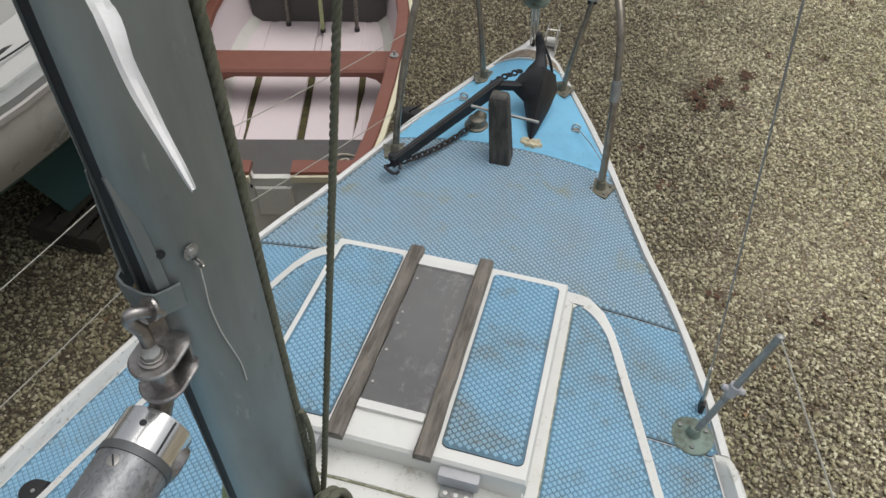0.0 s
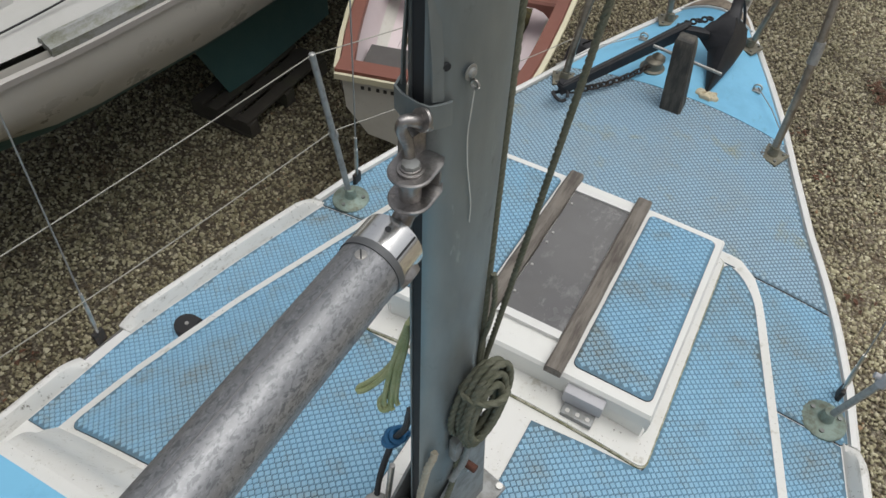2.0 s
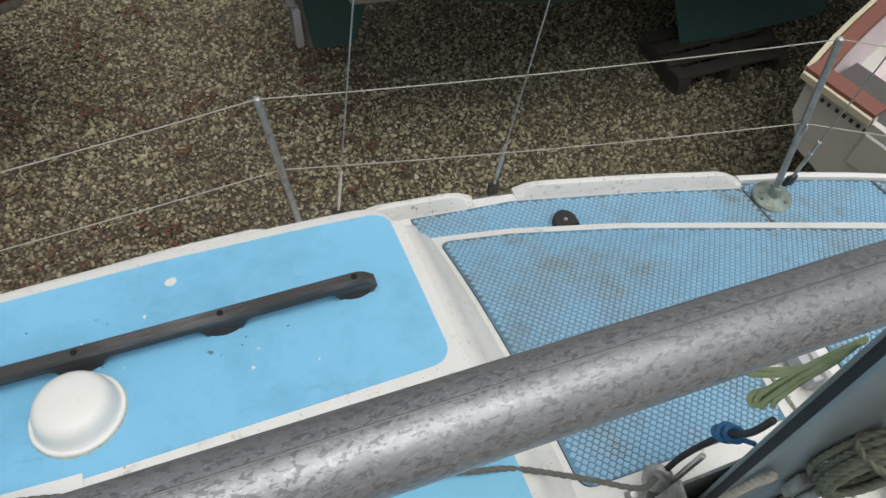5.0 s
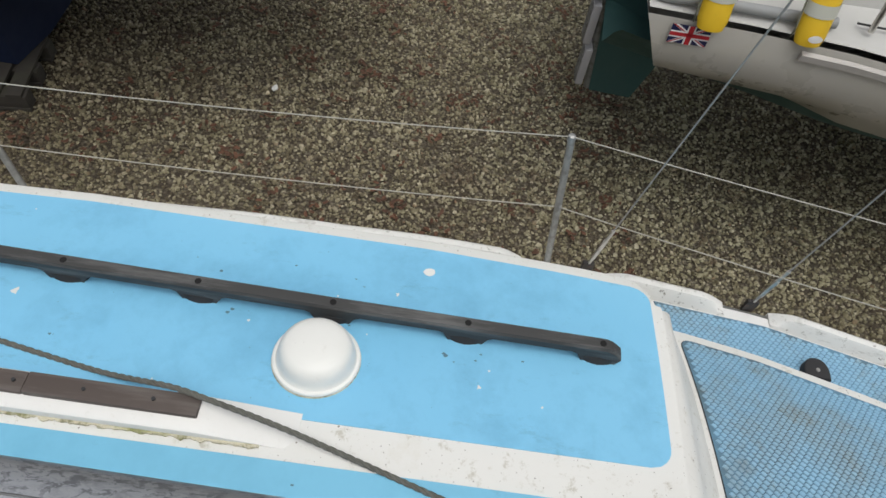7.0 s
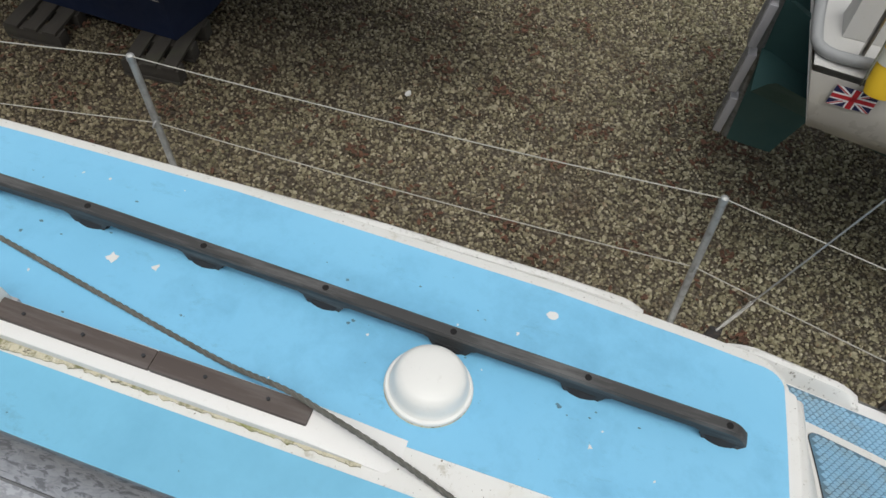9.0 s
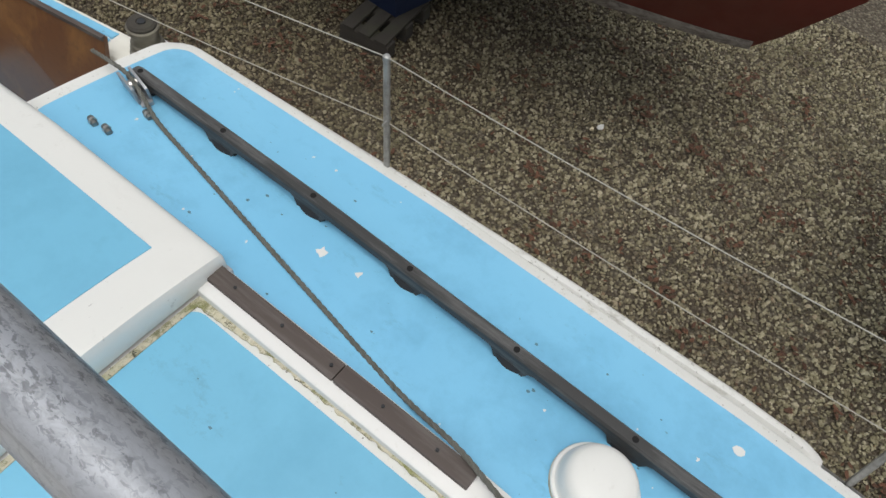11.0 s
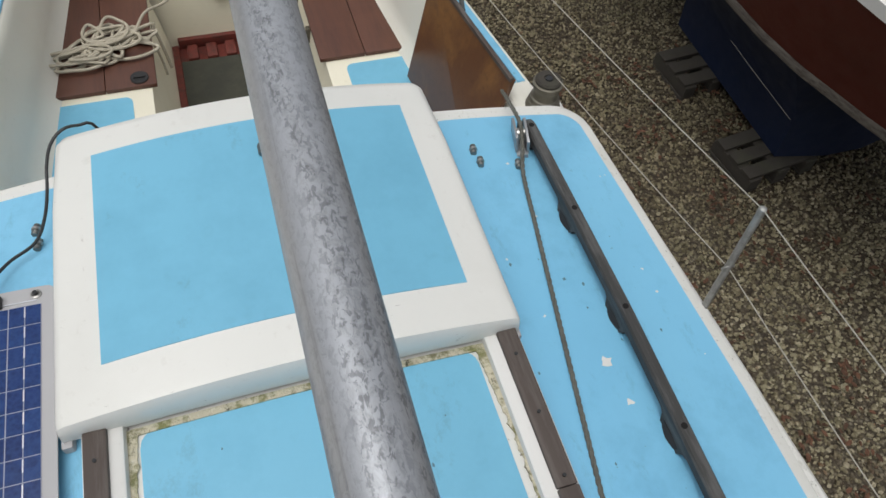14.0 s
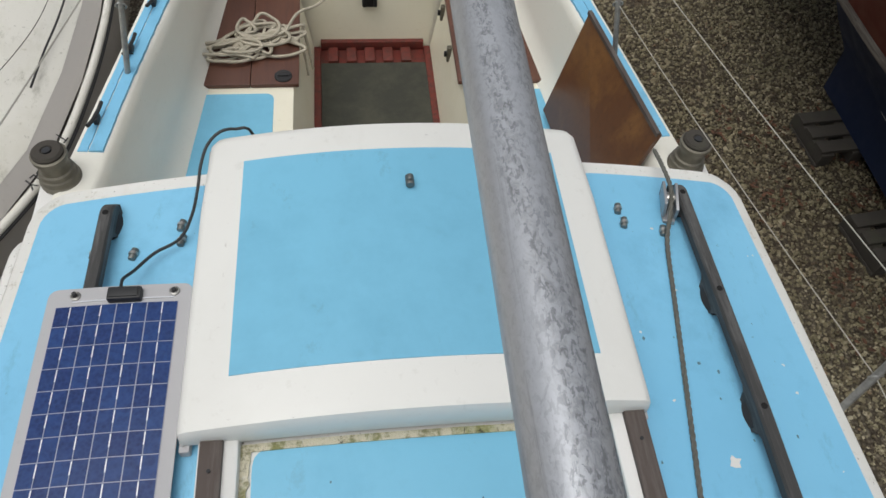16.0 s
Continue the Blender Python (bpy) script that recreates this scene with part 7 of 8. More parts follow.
def white_yacht():
    y_ = thing("neighbour_yacht", (YC, 3.0, 0.0), "cream neighbouring yacht with teal antifouling standing on pallets", "boat", "laid-up boats")
    G = table([(0.02, 0.93), (0.5, 0.955), (0.9, 1.0), (1.22, 1.07), (2.1, 1.18), (3.2, 1.22), (4.5, 1.12), (6.0, 0.72), (7.2, 0.15), (7.4, 0.03)])
    sheer = table([(0.02, 1.50), (2.0, 1.50), (4.5, 1.58), (7.4, 1.80)])
    tuck = table([(0.02, 0.31), (0.6, 0.25), (1.3, 0.18), (3.0, 0.14), (6.0, 0.18), (7.4, 0.02)])
    ys = [0.02 + 0.22 * i for i in range(34)]
    top, under = [], []
    for y in ys:
        g, s, t = G(y), sheer(y), tuck(y)
        t = min(t, g * 0.6)
        wl = 1.0 + 0.17 * max(0.0, 1.0 - y / 1.1)
        prof = [(g, s), (g + 0.012, s - 0.10), (g + 0.008, s - 0.22), (g - t * 0.30, 1.16), (g - t, wl)]
        rake = [0.42 * (s - z) if y < 0.1 else (0.2 * (s - z) if y < 0.3 else 0.0) for a, z in prof]
        top.append([(YC - a, y + q, z) for (a, z), q in zip(prof, rake)] + [(YC + a, y + q, z) for (a, z), q in zip(prof[::-1], rake[::-1])])
        b = [(g - t, wl), (max(0.0, g - t - 0.12), wl - 0.11), (max(0.0, (g - t) * 0.5), wl - 0.32), (0.0, 0.62 if y > 0.9 else 0.62 + (0.9 - y) * 0.40)]
        under.append([(YC - a, y, z) for a, z in b] + [(YC + a, y, z) for a, z in b[-2::-1]])
    part("hull_side", loft([[p for p in row] for row in top]), M["yhull"], y_, "cream topsides stained ochre along the waterline")
    part("bottom", loft(under), M["teal"], y_, "dark teal antifouled bottom")
    part("transom", loft([top[0], [(YC, 0.16, 1.2)] * len(top[0])]), M["trim"], y_)
    part("deck", loft([[(YC + G(y) * k * 0.985, y, sheer(y) + 0.02 + 0.05 * (1 - k * k)) for k in (-1, -0.9, -0.6, 0, 0.6, 0.9, 1)] for y in ys]), M["ydeck"], y_, "pale grey-white side deck")
    for s in (-1, 1):
        rows = [[(YC + s * (G(y) + a), y, sheer(y) + b) for a, b in ((0.022, -0.03), (0.024, 0.012), (0.0, 0.03), (-0.012, 0.05), (-0.035, 0.05), (-0.045, 0.02))] for y in ys if y > 1.05]
        part("toe_rail", loft(rows, cap=True), M["ytoe"], y_, "grey toe rail streaked with green")
        rows = [[(YC + s * (G(y) + a), y, sheer(y) + b) for a, b in ((0.014, -0.075), (0.032, -0.065), (0.034, -0.035), (0.016, -0.025))] for y in ys if y > 0.5]
        part("rubbing_strake", loft(rows, close=True, cap=True), M["band"], y_)
    # cabin trunk and cockpit coaming
    rows = []
    for y, w, h in ((1.25, 0.55, 0.0), (1.3, 0.62, 0.30), (1.45, 0.66, 0.36), (3.0, 0.70, 0.40), (4.4, 0.60, 0.36), (4.7, 0.50, 0.0)):
        z = sheer(y) + 0.04
        rows.append([(YC + a * w, y, z + b * h) for a, b in ((-1.12, 0), (-1.0, 0.85), (-0.9, 1.0), (0, 1.12), (0.9, 1.0), (1.0, 0.85), (1.12, 0))])
    cab = part("cabin_trunk", loft(rows), M["ydeck"], y_, "white cabin trunk")
    for y0, y1 in ((1.75, 2.35), (2.6, 3.3), (3.5, 4.1)):
        part("window", loft([[(YC + 0.69 * 1.09, y0, 1.60), (YC + 0.69 * 1.09, y1, 1.60)], [(YC + 0.69 * 1.035, y0, 1.78), (YC + 0.69 * 1.035, y1, 1.78)]]), M["glass"], cab, "dark cabin window")
    for s in (-1, 1):
        rows = [[(YC + s * (0.62 + a), y, 1.54 + b) for a, b in ((-0.05, 0), (-0.03, 0.2), (0.04, 0.2), (0.10, 0.0))] for y in (0.12, 0.6, 1.25)]
        part("cockpit_coaming", loft(rows, cap=True), M["ydeck"], y_)
    k = thing("deck_cleat", (YC + 0.93, 1.75, 1.54), "black mooring cleat with a dark line on the yacht deck", "cleat")
    part("horns", sweep(smooth_line([(YC + 0.95, 1.62, 1.58), (YC + 0.96, 1.68, 1.572), (YC + 0.97, 1.75, 1.572), (YC + 0.975, 1.82, 1.58)], 0.02), 0.013, 8), M["anchor"], k)
    part("cleat_foot", box(YC + 0.945, YC + 0.985, 1.68, 1.76, 1.535, 1.575, 0.004), M["anchor"], k)
    part("track", box(YC + 0.90, YC + 0.93, 1.78, 2.5, 1.53, 1.548, 0.004), M["black"], k, "black sheet track")
    part("line", sweep(smooth_line([(YC + 0.86, 0.9, 1.555), (YC + 0.90, 1.3, 1.56), (YC + 0.95, 1.7, 1.59), (YC + 1.0, 2.3, 1.56), (YC + 1.02, 3.2, 1.57)], 0.05), 0.005, 6), M["black"], k)
    # keel and rudder
    rows = []
    for z, y0, y1, w in ((0.95, 2.15, 3.9, 0.10), (0.75, 2.3, 3.85, 0.08), (0.14, 2.52, 3.7, 0.07)):
        x = -2.985 - (z - 0.14) * 0.22
        rows.append([(x - w, y0 + 0.05, z), (x + w * 0.6, y0, z), (x + w, y0 + 0.3, z), (x + w * 0.8, y1, z), (x - w, y1, z)])
    part("bilge_keel", loft(rows, close=True, cap=True), M["teal"], y_, "teal bilge keel")
    part("bilge_keel", loft([[(2 * YC - p[0], p[1], p[2]) for p in row] for row in rows], close=True, cap=True), M["teal"], y_, "teal bilge keel")
    rud = part("rudder", loft([[(YC + 0.05 + a, y, z) for a, y, z in ((-0.02, 0.10, 0.29), (0.02, 0.10, 0.29), (0.02, 0.0, 1.25), (-0.02, 0.0, 1.25))], [(YC + 0.05 + a, y, z) for a, y, z in ((-0.025, 0.36, 0.28), (0.025, 0.36, 0.28), (0.03, 0.56, 1.0), (-0.03, 0.56, 1.0))]], close=True, cap=True), M["teal"], y_, "teal rudder blade")
    part("rudder_post", sweep([(YC + 0.05, 0.085, 0.30), (YC + 0.05, 0.02, 0.9), (YC + 0.06, -0.04, 1.6)], 0.022, 10), M["plate"], rud)
    for y, z in ((0.045, 0.50), (0.015, 0.80), (-0.01, 1.10), (-0.04, 1.40)):
        st = part("step", box(YC + 0.02, YC + 0.13, y - 0.055, y - 0.01, z - 0.13, z + 0.13, 0.006), M["alloystep"], rud, "ribbed alloy step")
        for i in range(4):
            part("rib", box(YC + 0.03 + i * 0.026, YC + 0.04 + i * 0.026, y - 0.062, y - 0.054, z - 0.12, z + 0.12, 0.002), M["plate"], st)
    # stern rail and yellow lifebuoy covers
    part("stern_rail", sweep(smooth_line([(YC + 0.90, 0.95, 1.55), (YC + 0.90, 0.92, 1.80), (YC + 0.89, 0.8, 1.92), (YC + 0.88, 0.3, 1.94), (YC + 0.80, 0.06, 1.94), (YC + 0.3, 0.0, 1.94), (YC - 0.6, 0.0, 1.94), (YC - 0.88, 0.3, 1.94), (YC - 0.9, 0.9, 1.55)], 0.05), 0.013, 8), M["steel"], y_)
    part("stern_rail_leg", sweep([(YC + 0.86, 0.18, 1.52), (YC + 0.86, 0.15, 1.94)], 0.012, 8), M["steel"], y_)
    part("mooring_hose", sweep(smooth_line([(YC + 0.55, -0.02, 1.70), (YC + 0.75, 0.0, 1.58), (YC + 0.86, 0.05, 1.55), (YC + 0.88, 0.3, 1.56), (YC + 0.89, 0.8, 1.56)], 0.03), 0.024, 10), M["hose"], y_, "grey rubber hose along the rail")
    # flag decal, flat on the hull side
    cy, cz, x = 0.215, 1.44, YC + G(0.245) + 0.0145
    tilt = Matrix.Translation((x, cy, cz)) @ Matrix.Rotation(radians(-4), 4, "Y")

    def patch(name, quads, mat, lift):
        verts, faces = [], []
        for q in quads:
            n = len(verts)
            verts += [tuple(tilt @ Vector((lift, u, v))) for u, v in q]
            faces.append(tuple(range(n, n + len(q))))
        part(name, (verts, faces), mat, dec, smooth=False)

    dec = thing("flag_decal", (x, cy, cz), "small red, white and navy union flag sticker on the hull", "sticker")
    w, h = 0.085, 0.045
    patch("field", [[(-w, -h), (w, -h), (w, h), (-w, h)]], M["flagblue"], 0.001)
    d = 0.013
    patch("white_saltire", [[(-w, -h), (-w + 2 * d, -h), (w, h), (w - 2 * d, h)], [(-w, h), (-w + 2 * d, h), (w, -h), (w - 2 * d, -h)]], M["flagwhite"], 0.002)
    d = 0.005
    patch("red_saltire", [[(-w, -h), (-w + 2 * d, -h), (w, h), (w - 2 * d, h)], [(-w, h), (-w + 2 * d, h), (w, -h), (w - 2 * d, -h)]], M["flagred"], 0.003)
    patch("white_cross", [[(-0.018, -h), (0.018, -h), (0.018, h), (-0.018, h)], [(-w, -0.016), (w, -0.016), (w, 0.016), (-w, 0.016)]], M["flagwhite"], 0.004)
    patch("red_cross", [[(-0.011, -h), (0.011, -h), (0.011, h), (-0.011, h)], [(-w, -0.009), (w, -0.009), (w, 0.009), (-w, 0.009)]], M["flagred"], 0.005)
    return y_


white_yacht()
for y, z in ((0.27, 1.63), (0.68, 1.63)):
    lb = thing("lifebuoy_cover", (YC + 0.93, y, z), "yellow foam lifebuoy with grey tape on the stern rail", "lifebuoy", "lifebuoys")
    rows = []
    for k, (w, d) in enumerate(((0.02, 0.01), (0.055, 0.03), (0.065, 0.04), (0.065, 0.042), (0.068, 0.042), (0.062, 0.036), (0.03, 0.012))):
        zz = 1.50 + (0, 0.012, 0.05, 0.14, 0.23, 0.29, 0.31)[k]
        lean = 0.03 + (zz - 1.50) * -0.35
        rows.append([(YC + 0.96 + lean + d * math.cos(a), y + w * math.sin(a), zz) for a in [2 * math.pi * i / 16 for i in range(16)]])
    part("cover", loft(rows, close=True, cap=True), M["yellow"], lb)
    rows = [[(YC + 0.96 + lean + 0.044 * math.cos(a), y + 0.07 * math.sin(a), zz) for a in [2 * math.pi * i / 16 for i in range(16)]] for zz, lean in ((1.63, -0.015), (1.68, -0.033))]
    part("tape_band", loft(rows, close=True), M["reflect"], lb, "grey reflective tape")
    part("lanyard", sweep(smooth_line([(YC + 0.97, y - 0.07, 1.52), (YC + 1.0, y - 0.085, 1.58), (YC + 0.96, y - 0.08, 1.66), (YC + 0.90, y - 0.075, 1.80), (YC + 0.885, y - 0.07, 1.94)], 0.03), 0.004, 6), M["ropegreen"], lb, "dark green lanyard")
    if y > 0.5:
        part("label_oval", loft([[(YC + 1.034 + 0.35 * -u * 0.5, y + w * math.cos(a), 1.565 + u + 0.018 * math.sin(a)) for a in [0.52 * i for i in range(12)]] for u, w in ((0.0, 0.030), (0.001, 0.028))], close=True, cap=True), M["flagwhite"], lb, "white oval label")
pallet(-2.88, 2.78, 0.9, 0.52, "weathered wooden pallet under the yacht keel", 90)


def dinghy():
    """Local u to its right, v to its bow."""
    C0, a = Vector((-1.247, 2.292, 0)), Vector((-0.28, 0.96, 0)).normalized()
    rt = Vector((a.y, -a.x, 0))
    d = thing("dinghy", tuple(C0 + a * 1.2), "small white dinghy with terracotta seats and a faded pink floor", "dinghy", "laid-up boats")

    def P(u, v, z):
        return tuple(C0 + rt * u + a * v + Vector((0, 0, z)))

    W = table([(0.0, 0.47), (0.3, 0.535), (0.67, 0.595), (1.0, 0.63), (1.4, 0.675), (1.85, 0.69), (2.3, 0.60), (2.8, 0.34), (3.1, 0.08)])
    vs = [0.0, 0.15, 0.3, 0.5, 0.8, 1.1, 1.4, 1.7, 2.0, 2.25, 2.5, 2.75, 2.95, 3.1]
    TOP = 1.065
    out = [[P(k * (W(v) - off), v, z) for k, off, z in ((-1, -0.02, TOP), (-1, 0.0, TOP - 0.1), (-1, 0.06 * W(v) / 0.5, TOP - 0.3), (-1, min(W(v) * 0.6, 0.28), TOP - 0.46), (0, 0, TOP - 0.52), (1, min(W(v) * 0.6, 0.28), TOP - 0.46), (1, 0.06 * W(v) / 0.5, TOP - 0.3), (1, 0.0, TOP - 0.1), (1, -0.02, TOP))] for v in vs]
    part("hull", loft(out), M["dhull"], d, "dirty white hull")
    tr = [P(u, 0.0, z) for u, z in ((-0.47, TOP), (-0.11, TOP), (-0.10, TOP - 0.05), (0.10, TOP - 0.05), (0.11, TOP), (0.47, TOP), (0.45, TOP - 0.25), (0.33, TOP - 0.42), (0.0, TOP - 0.5), (-0.33, TOP - 0.42), (-0.45, TOP - 0.25))]
    part("transom", loft([tr, [tuple(Vector(p) + a * 0.035) for p in tr]], close=True, cap=True), M["dhull"], d, "dirty white transom with a notch")
    part("transom_pad", loft([[P(u, -0.004, z) for u, z in ((-0.10, TOP - 0.1), (0.10, TOP - 0.1), (0.10, TOP - 0.3), (-0.10, TOP - 0.3))], [P(u, -0.014, z) for u, z in ((-0.09, TOP - 0.11), (0.09, TOP - 0.11), (0.09, TOP - 0.29), (-0.09, TOP - 0.29))]], close=True, cap=True), M["dhull"], d)
    inner = [[P(k * max(0.01, W(v) - off), v, z) for k, off, z in ((-1, 0.055, TOP + 0.005), (-1, 0.075, TOP - 0.2), (-1, 0.12, TOP - 0.38), (0, 0, TOP - 0.40), (1, 0.12, TOP - 0.38), (1, 0.075, TOP - 0.2), (1, 0.055, TOP + 0.005))] for v in [0.03] + vs[1:-1]]
    part("liner", loft(inner), M["pink"], d, "faded pink inner moulding")
    for s in (-1, 1):
        rows = [[P(s * max(0.012, W(v) + o), v, z) for o, z in ((-0.075, TOP - 0.02), (-0.07, TOP + 0.012), (0.0, TOP + 0.014), (0.012, TOP - 0.01))] for v in vs]
        part("gunwale", loft(rows, cap=True), M["terra"], d, "terracotta gunwale")
        rows = [[P(s * max(0.012, W(v) + o), v, z) for o, z in ((0.008, TOP - 0.035), (0.035, TOP - 0.03), (0.037, TOP + 0.0), (0.01, TOP + 0.008))] for v in vs]
        part("rubbing_strake", loft(rows, close=True, cap=True), M["creamrub"], d, "cream rubbing strake")
        a0, a1 = sorted((s * 0.105, s * 0.49))
        part("transom_cap", loft([[P(u, v, z) for v, z in ((-0.03, TOP - 0.01), (-0.028, TOP + 0.015), (0.07, TOP + 0.015), (0.075, TOP - 0.02))] for u in (a0, a1)], cap=True), M["terra"], d)
        part("transom_edge", loft([[P(u, v, z) for v, z in ((-0.032, TOP - 0.045), (-0.045, TOP - 0.04), (-0.045, TOP - 0.006), (-0.03, TOP - 0.004))] for u in (a0, a1)], close=True, cap=True), M["creamrub"], d)
        lock = part("rowlock", cyl(P(s * (W(1.05) - 0.03), 1.10, TOP + 0.01), P(s * (W(1.05) - 0.03), 1.10, TOP + 0.022), 0.028, seg=14), M["galv"], d, "galvanised rowlock plate")
        part("rowlock_pin", cyl(P(s * (W(1.05) - 0.03), 1.10, TOP + 0.02), P(s * (W(1.05) - 0.03), 1.10, TOP + 0.05), 0.008, seg=8), M["galv"], lock)
    # thwart with drooping knees
    rows = []
    for i in range(-10, 11):
        u = 0.60 * i / 10
        drop = 0.04 + 0.16 * max(0.0, (abs(u) - 0.44) / 0.16) ** 1.5
        rows.append([P(u, v, z) for v, z in ((1.15, TOP - 0.13 - drop), (1.145, TOP - 0.135), (1.16, TOP - 0.12), (1.385, TOP - 0.12), (1.395, TOP - 0.135), (1.395, TOP - 0.13 - drop))])
    part("thwart", loft(rows), M["terra"], d, "terracotta thwart")
    part("stern_bench", loft([[P(u, v, z) for v, z in ((0.06, TOP - 0.24), (0.06, TOP - 0.20), (0.53, TOP - 0.20), (0.535, TOP - 0.39))] for u in (-0.46, -0.2, 0.0, 0.2, 0.46)]), M["dgrey"], d, "dark grey stern bench")
    for u in (-0.347, 0.016, 0.367):
        part("floor_gap", loft([[P(u - 0.022, v, TOP - 0.386) for v in (0.54, 0.9, 1.5)], [P(u + 0.022, v, TOP - 0.386) for v in (0.54, 0.9, 1.5)]]), M["moss"], d, "mossy dirty gap between floor boards")
    for u0, u1 in ((-0.52, -0.369), (-0.325, -0.006), (0.038, 0.345), (0.389, 0.52)):
        part("floor_board", loft([[P(u, v, z) for u, z in ((u0, TOP - 0.392), (u0 + 0.006, TOP - 0.376), (u1 - 0.006, TOP - 0.376), (u1, TOP - 0.392))] for v in (0.537, 0.9, 1.5, 2.3)], cap=True), M["pink"], d, "faded pink floor board")
    # The bow's shade is put into the locker's dark grey.
    part("bow_locker", loft([[P(u * max(0.02, W(v) - 0.08), v, TOP - 0.05) for u in (-1, 0, 1)] for v in (2.25, 2.5, 2.9)]), M["dgrey"], d, "bow locker with its shade put in dark grey")
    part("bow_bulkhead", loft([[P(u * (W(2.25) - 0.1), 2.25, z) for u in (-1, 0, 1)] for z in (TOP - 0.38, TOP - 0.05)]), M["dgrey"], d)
    # unreadable lettering on the transom as plain bars
    for i, (u, w) in enumerate(((-0.36, 0.03), (-0.32, 0.025), (-0.275, 0.03), (-0.235, 0.03), (-0.195, 0.03), (-0.155, 0.03), (-0.118, 0.018))):
        part("letter_bar", loft([[P(u, -0.004, TOP - 0.112), P(u + w * 0.62, -0.004, TOP - 0.112)], [P(u, -0.004, TOP - 0.088), P(u + w * 0.62, -0.004, TOP - 0.088)]]), M["ink"], d)
    # a folding stool stands in the bow
    st = thing("folding_stool", P(0, 2.15, TOP - 0.37), "folding stool with pale wooden legs in the dinghy", "stool")
    for u, v in ((-0.232, 2.19), (0.036, 2.09), (0.29, 2.11)):
        leg = part("leg", sweep([P(u, v, TOP - 0.372), P(u, v + 0.03, TOP + 0.10)], 0.016, 4), M["ropelime"] if u == 0.036 else M["greyteak"], st)
        part("leg_tip", cyl(P(u, v, TOP - 0.378), P(u, v, TOP - 0.35), 0.02, seg=10), M["black"], leg)
    part("seat", loft([[P(u, v, TOP + 0.10) for v in (2.10, 2.45)] for u in (-0.26, 0.32)]), M["dgrey"], st)
    cord = [P(0.18, 0.30, TOP - 0.19), P(0.25, 0.22, TOP - 0.17), P(0.28, 0.12, TOP - 0.10), P(0.32, 0.20, TOP - 0.18), P(0.36, 0.33, TOP - 0.19), P(0.31, 0.30, TOP - 0.18), P(0.35, 0.15, TOP - 0.15), P(0.40, 0.30, TOP - 0.19), P(0.42, 0.36, TOP - 0.20), P(0.30, 0.36, TOP - 0.18), P(0.20, 0.20, TOP - 0.19)]
    rope("painter", cord, 0.006, "ropewhite", "tangled cream cord on the dinghy bench", strands=0, step=0.015)
    for v in (0.5, 1.8):
        b = thing("timber_block", P(0, v, 0.0), "old timber baulk under the dinghy", "block", "timber blocks")
        part("baulk", loft([[P(u, v - 0.07, z), P(u, v + 0.07, z)] for u, z in ((-0.28, 0.01), (-0.28, 0.5), (-0.1, TOP - 0.515), (0.1, TOP - 0.515), (0.28, 0.5), (0.28, 0.01))], close=False), M["pallet"], b)
    return d


dinghy()


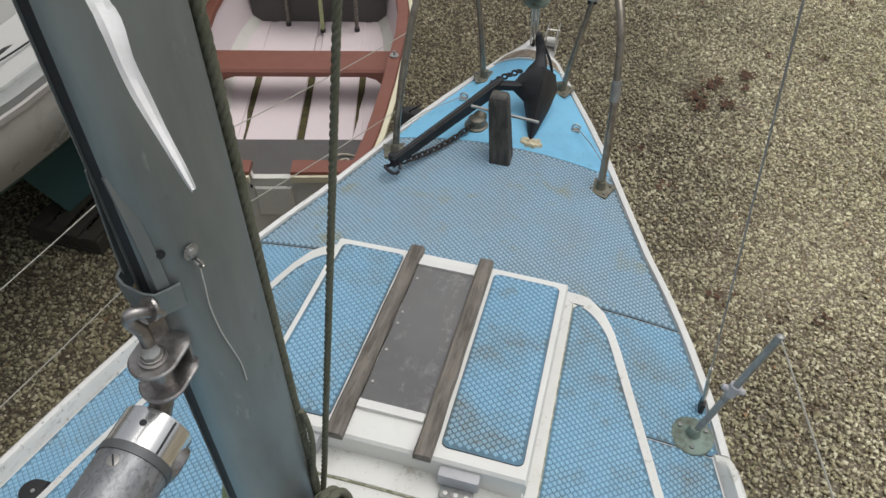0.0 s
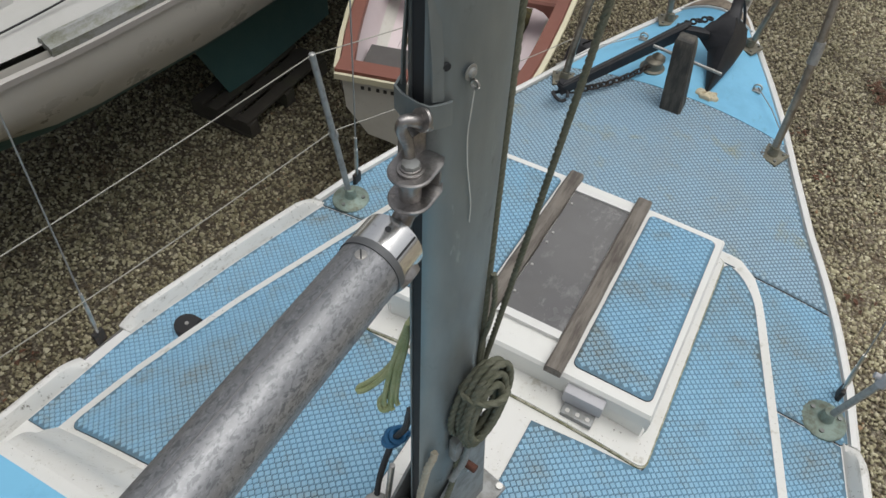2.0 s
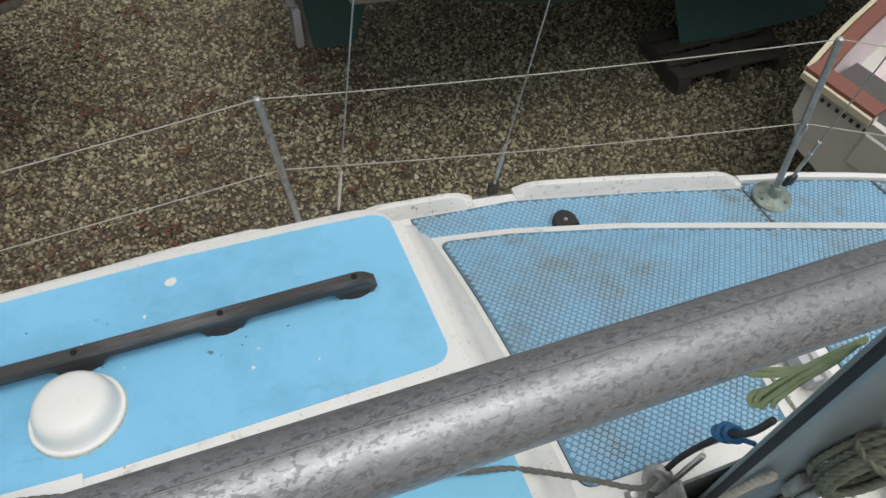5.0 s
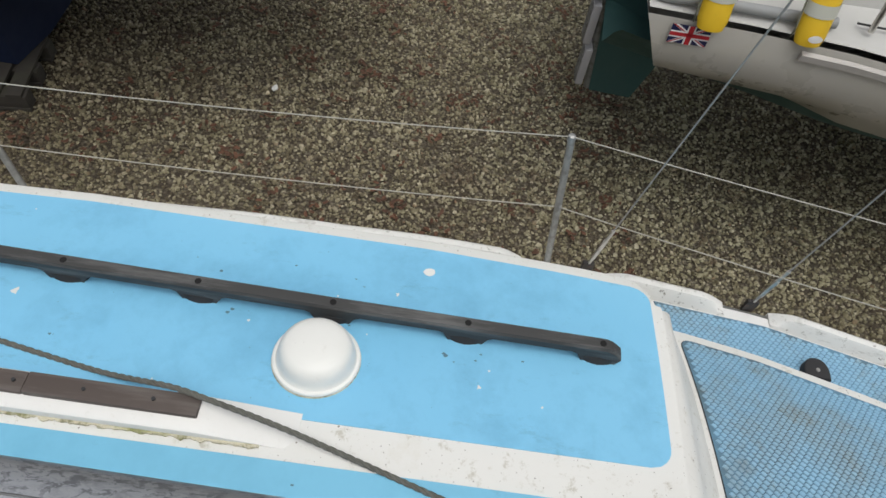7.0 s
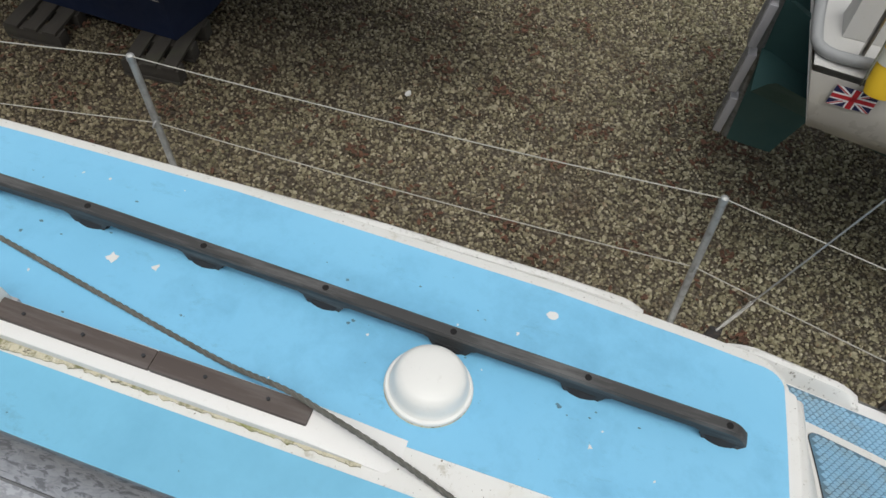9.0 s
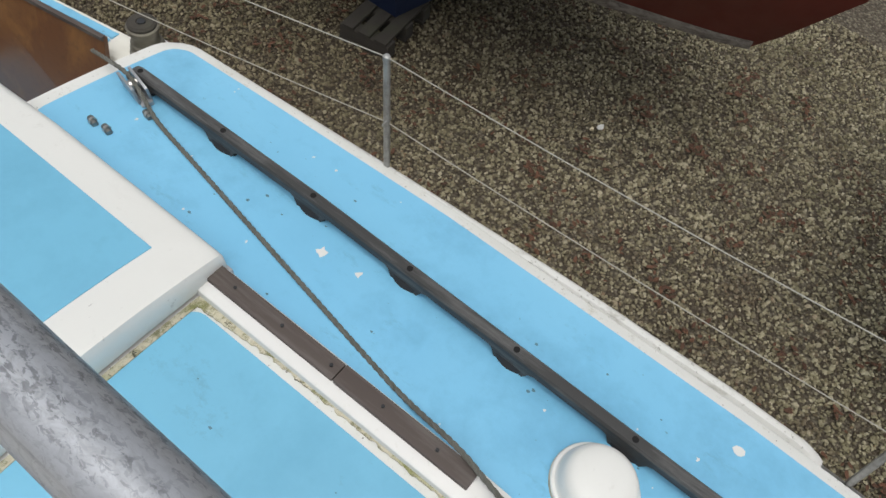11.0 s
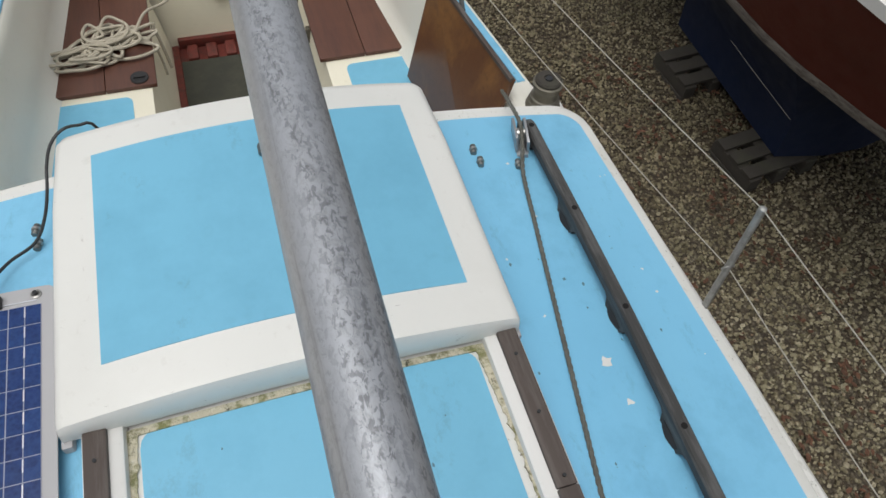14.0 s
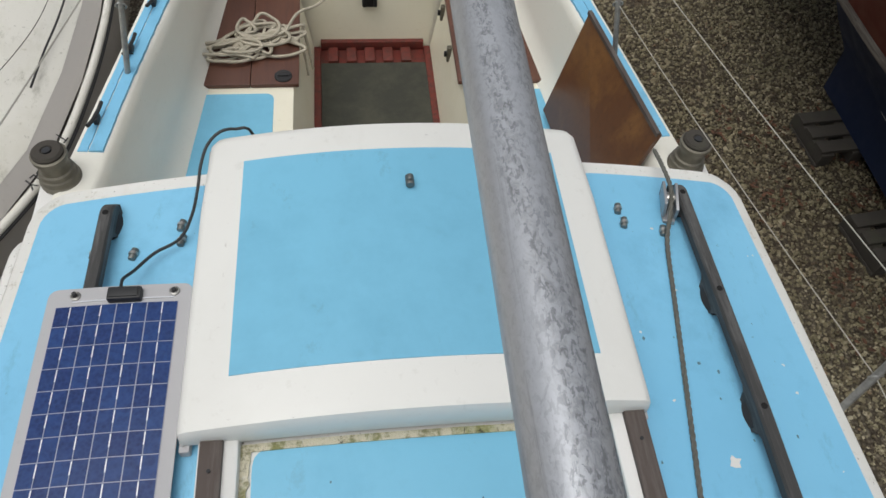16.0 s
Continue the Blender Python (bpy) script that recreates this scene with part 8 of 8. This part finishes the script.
def red_boat():
    RC = -3.52
    b = thing("red_boat", (RC, -3.8, 0.0), "red boat with navy antifouled bottom standing on pallets", "boat", "laid-up boats")
    wl = table([(-7.5, 0.55), (-6.0, 0.76), (-4.8, 0.805), (-4.0, 0.808), (-3.5, 0.772), (-3.1, 0.68), (-2.8, 0.57), (-2.4, 0.42), (-2.0, 0.285), (-1.55, 0.135), (-1.3, 0.02)])
    gun = table([(-7.5, 0.75), (-6.0, 1.02), (-4.8, 1.12), (-4.1, 1.12), (-3.23, 1.05), (-2.5, 0.93), (-2.0, 0.72), (-1.4, 0.34), (-1.0, 0.03)])
    ys = [-7.5, -6.8, -6.0, -5.2, -4.72, -4.62, -4.1, -3.6, -3.34, -3.28, -2.9, -2.6, -2.3, -2.0, -1.75, -1.5, -1.34, -1.25, -1.0]
    rows, low_, band = [], [], []
    for y in ys:
        g, w = gun(y), min(wl(y), gun(y))
        foot = 0.90 + max(0.0, y + 1.33) * 1.5
        prof = [(g, 1.62), (g * 0.55 + w * 0.45 + 0.03, max(1.32, foot)), (w + 0.03, max(1.0, foot)), (w, foot)]
        rows.append([(RC - p, y, z) for p, z in prof] + [(RC + p, y, z) for p, z in prof[::-1]])
        if y > -1.3:
            continue
        if y > -3.3:
            rise = min(1.0, max(0.0, (-1.75 - y) / 1.7)) ** 1.3
            lo = [(w, 0.90), (w * 0.62, 0.90 - 0.10 * rise), (w * 0.25, 0.90 - 0.2 * rise), (0.0, 0.90 - 0.24 * rise)]
        elif y < -4.7:
            lo = [(w, 0.90), (w * 0.62, 0.80), (w * 0.25, 0.72), (0.0, 0.68)]
        else:
            lo = [(w, 0.90), (w * 0.84, 0.70), (0.50, 0.46), (0.47, 0.14)]
        low_.append([(RC - p, y, z) for p, z in lo] + [(RC + p, y, z) for p, z in lo[::-1]])
        band.append([(RC + w + 0.003 + o, y, z) for o, z in ((0.0, 0.885), (0.012, 0.89), (0.02, 0.925), (0.012, 0.945))])
    part("hull_side", loft(rows), M["redhull"], b, "dull red topsides")
    part("bottom", loft(low_), M["navy"], b, "navy antifouled bottom and keel")
    part("boot_top", loft(band), M["greyteak"], b, "pale brown waterline band")
    part("keel_end", loft([[p for p in low_[8]], [(RC + (p[0] - RC) * 0.3, -3.27, p[2]) for p in low_[8]]], cap=True), M["navy"], b)
    for s in (-1, 1):
        cap = [[(RC + s * (gun(y) + o), y, z) for o, z in ((0.02, 1.60), (0.025, 1.66), (-0.02, 1.68), (-0.10, 1.665), (-0.11, 1.62))] for y in ys]
        part("capping", loft(cap, cap=True), M["trim"], b, "white gunwale capping")
    part("deck", loft([[(RC + k * (gun(y) - 0.06), y, 1.64 + 0.05 * (1 - k * k)) for k in (-1, -0.5, 0, 0.5, 1)] for y in ys]), M["ydeck"], b)
    part("seam_line", sweep([(RC + x, y, 0.45) for x, y in ((0.47, -4.58), (0.49, -4.29), (0.507, -3.79), (0.51, -3.36))], 0.0022, 6), M["band"], b)
    return b


red_boat()
pallet(-3.055, -3.42, 0.54, 0.37, "weathered wooden pallet under the red boat", 7, 3)
pallet(-3.055, -4.24, 0.54, 0.38, "weathered wooden pallet under the red boat", 5, 3)


def old_boat():
    rail = table([(-7.5, 1.9), (-6.5, 1.55), (-5.5, 1.30), (-4.6, 1.17), (-4.1, 1.14), (-3.7, 1.105), (-3.1, 1.175), (-2.8, 1.29), (-2.5, 1.47), (-2.2, 1.75), (-2.0, 2.05)])
    b = thing("old_boat", (2.2, -4.2, 0.0), "chalky white old boat with a grey-brown side band alongside", "boat", "laid-up boats")
    ys = [-7.5, -6.5, -5.5, -4.8, -4.3, -3.9, -3.5, -3.1, -2.8, -2.5, -2.2, -2.0]
    cx = 2.35
    side, band, deck = [], [], []
    for y in ys:
        x = rail(y)
        k = (cx - x) / 1.25
        side.append([(x + o * k, y, z) for o, z in ((0.0, 1.30), (-0.01, 1.2), (0.05, 0.9), (0.3, 0.5), (0.9, 0.22), (1.25, 0.15))])
        band.append([(x + o * k, y, z) for o, z in ((0.022, 1.312), (0.032, 1.322), (0.074, 1.356), (0.082, 1.362))])
        deck.append([(x + o * k, y, z) for o, z in ((0.080, 1.362), (0.12, 1.385), (0.45, 1.46), (0.9, 1.52), (1.25, 1.53))])
    part("hull_side", loft(side), M["band"], b)
    part("side_band", loft(band), M["band"], b, "grey-brown painted side band")
    part("side_deck", loft(deck), M["oldwhite"], b, "chalky white cracked deck")
    part("rubbing_rail", sweep(smooth_line([(rail(y) + 0.0, y, 1.31) for y in ys], 0.08), 0.016, 10), M["oldwhite"], b, "chalky rubbing rail")
    part("rail_insert", sweep(smooth_line([(rail(y) - 0.018, y, 1.300) for y in ys], 0.08), 0.007, 6), M["black"], b)
    end = side[-1] + [(2 * cx - p[0], p[1], p[2]) for p in side[-1][::-1]] + [(2 * cx - p[0], p[1], p[2]) for p in deck[-1]] + deck[-1][::-1]
    part("stem", loft([end, [(x, y + 0.02, z) for x, y, z in end]], close=True, cap=True), M["oldwhite"], b, "chalky white rounded end")
    part("far_half", loft([[(2 * cx - p[0], p[1], p[2]) for p in row] for row in deck]), M["oldwhite"], b)
    part("far_side", loft([[(2 * cx - p[0], p[1], p[2]) for p in row] for row in side]), M["band"], b)
    part("deck_crack", sweep(smooth_line([(1.271, -3.36, 1.414), (1.262, -3.55, 1.416), (1.245, -3.78, 1.418), (1.25, -4.1, 1.414), (1.28, -4.4, 1.412)], 0.03), 0.0042, 6), M["black"], b, "black hose lying on the deck")
    part("keel", box(cx - 0.15, cx + 0.15, -6.3, -3.0, 0.0, 0.5, 0.03), M["navy"], b)
    part("deck_line", sweep(smooth_line([(1.42, -3.30, 1.452), (1.36, -3.48, 1.441), (1.31, -3.70, 1.434), (1.29, -3.95, 1.431)], 0.03), 0.0018, 6), M["ropegrey"], b, "thin grey line lying on the deck")
    tip = Matrix.Rotation(radians(-36), 4, "Y")
    text_mesh("GLY", 0.058, Matrix.Translation((1.200, -2.985, 1.345)) @ tip @ Matrix.Rotation(radians(64), 4, "Z"), "lettering", b, M["ink"])
    text_mesh("T", 0.058, Matrix.Translation((1.157, -3.175, 1.345)) @ tip @ Matrix.Rotation(radians(72), 4, "Z"), "lettering", b, M["ink"])
    return b


old_boat()
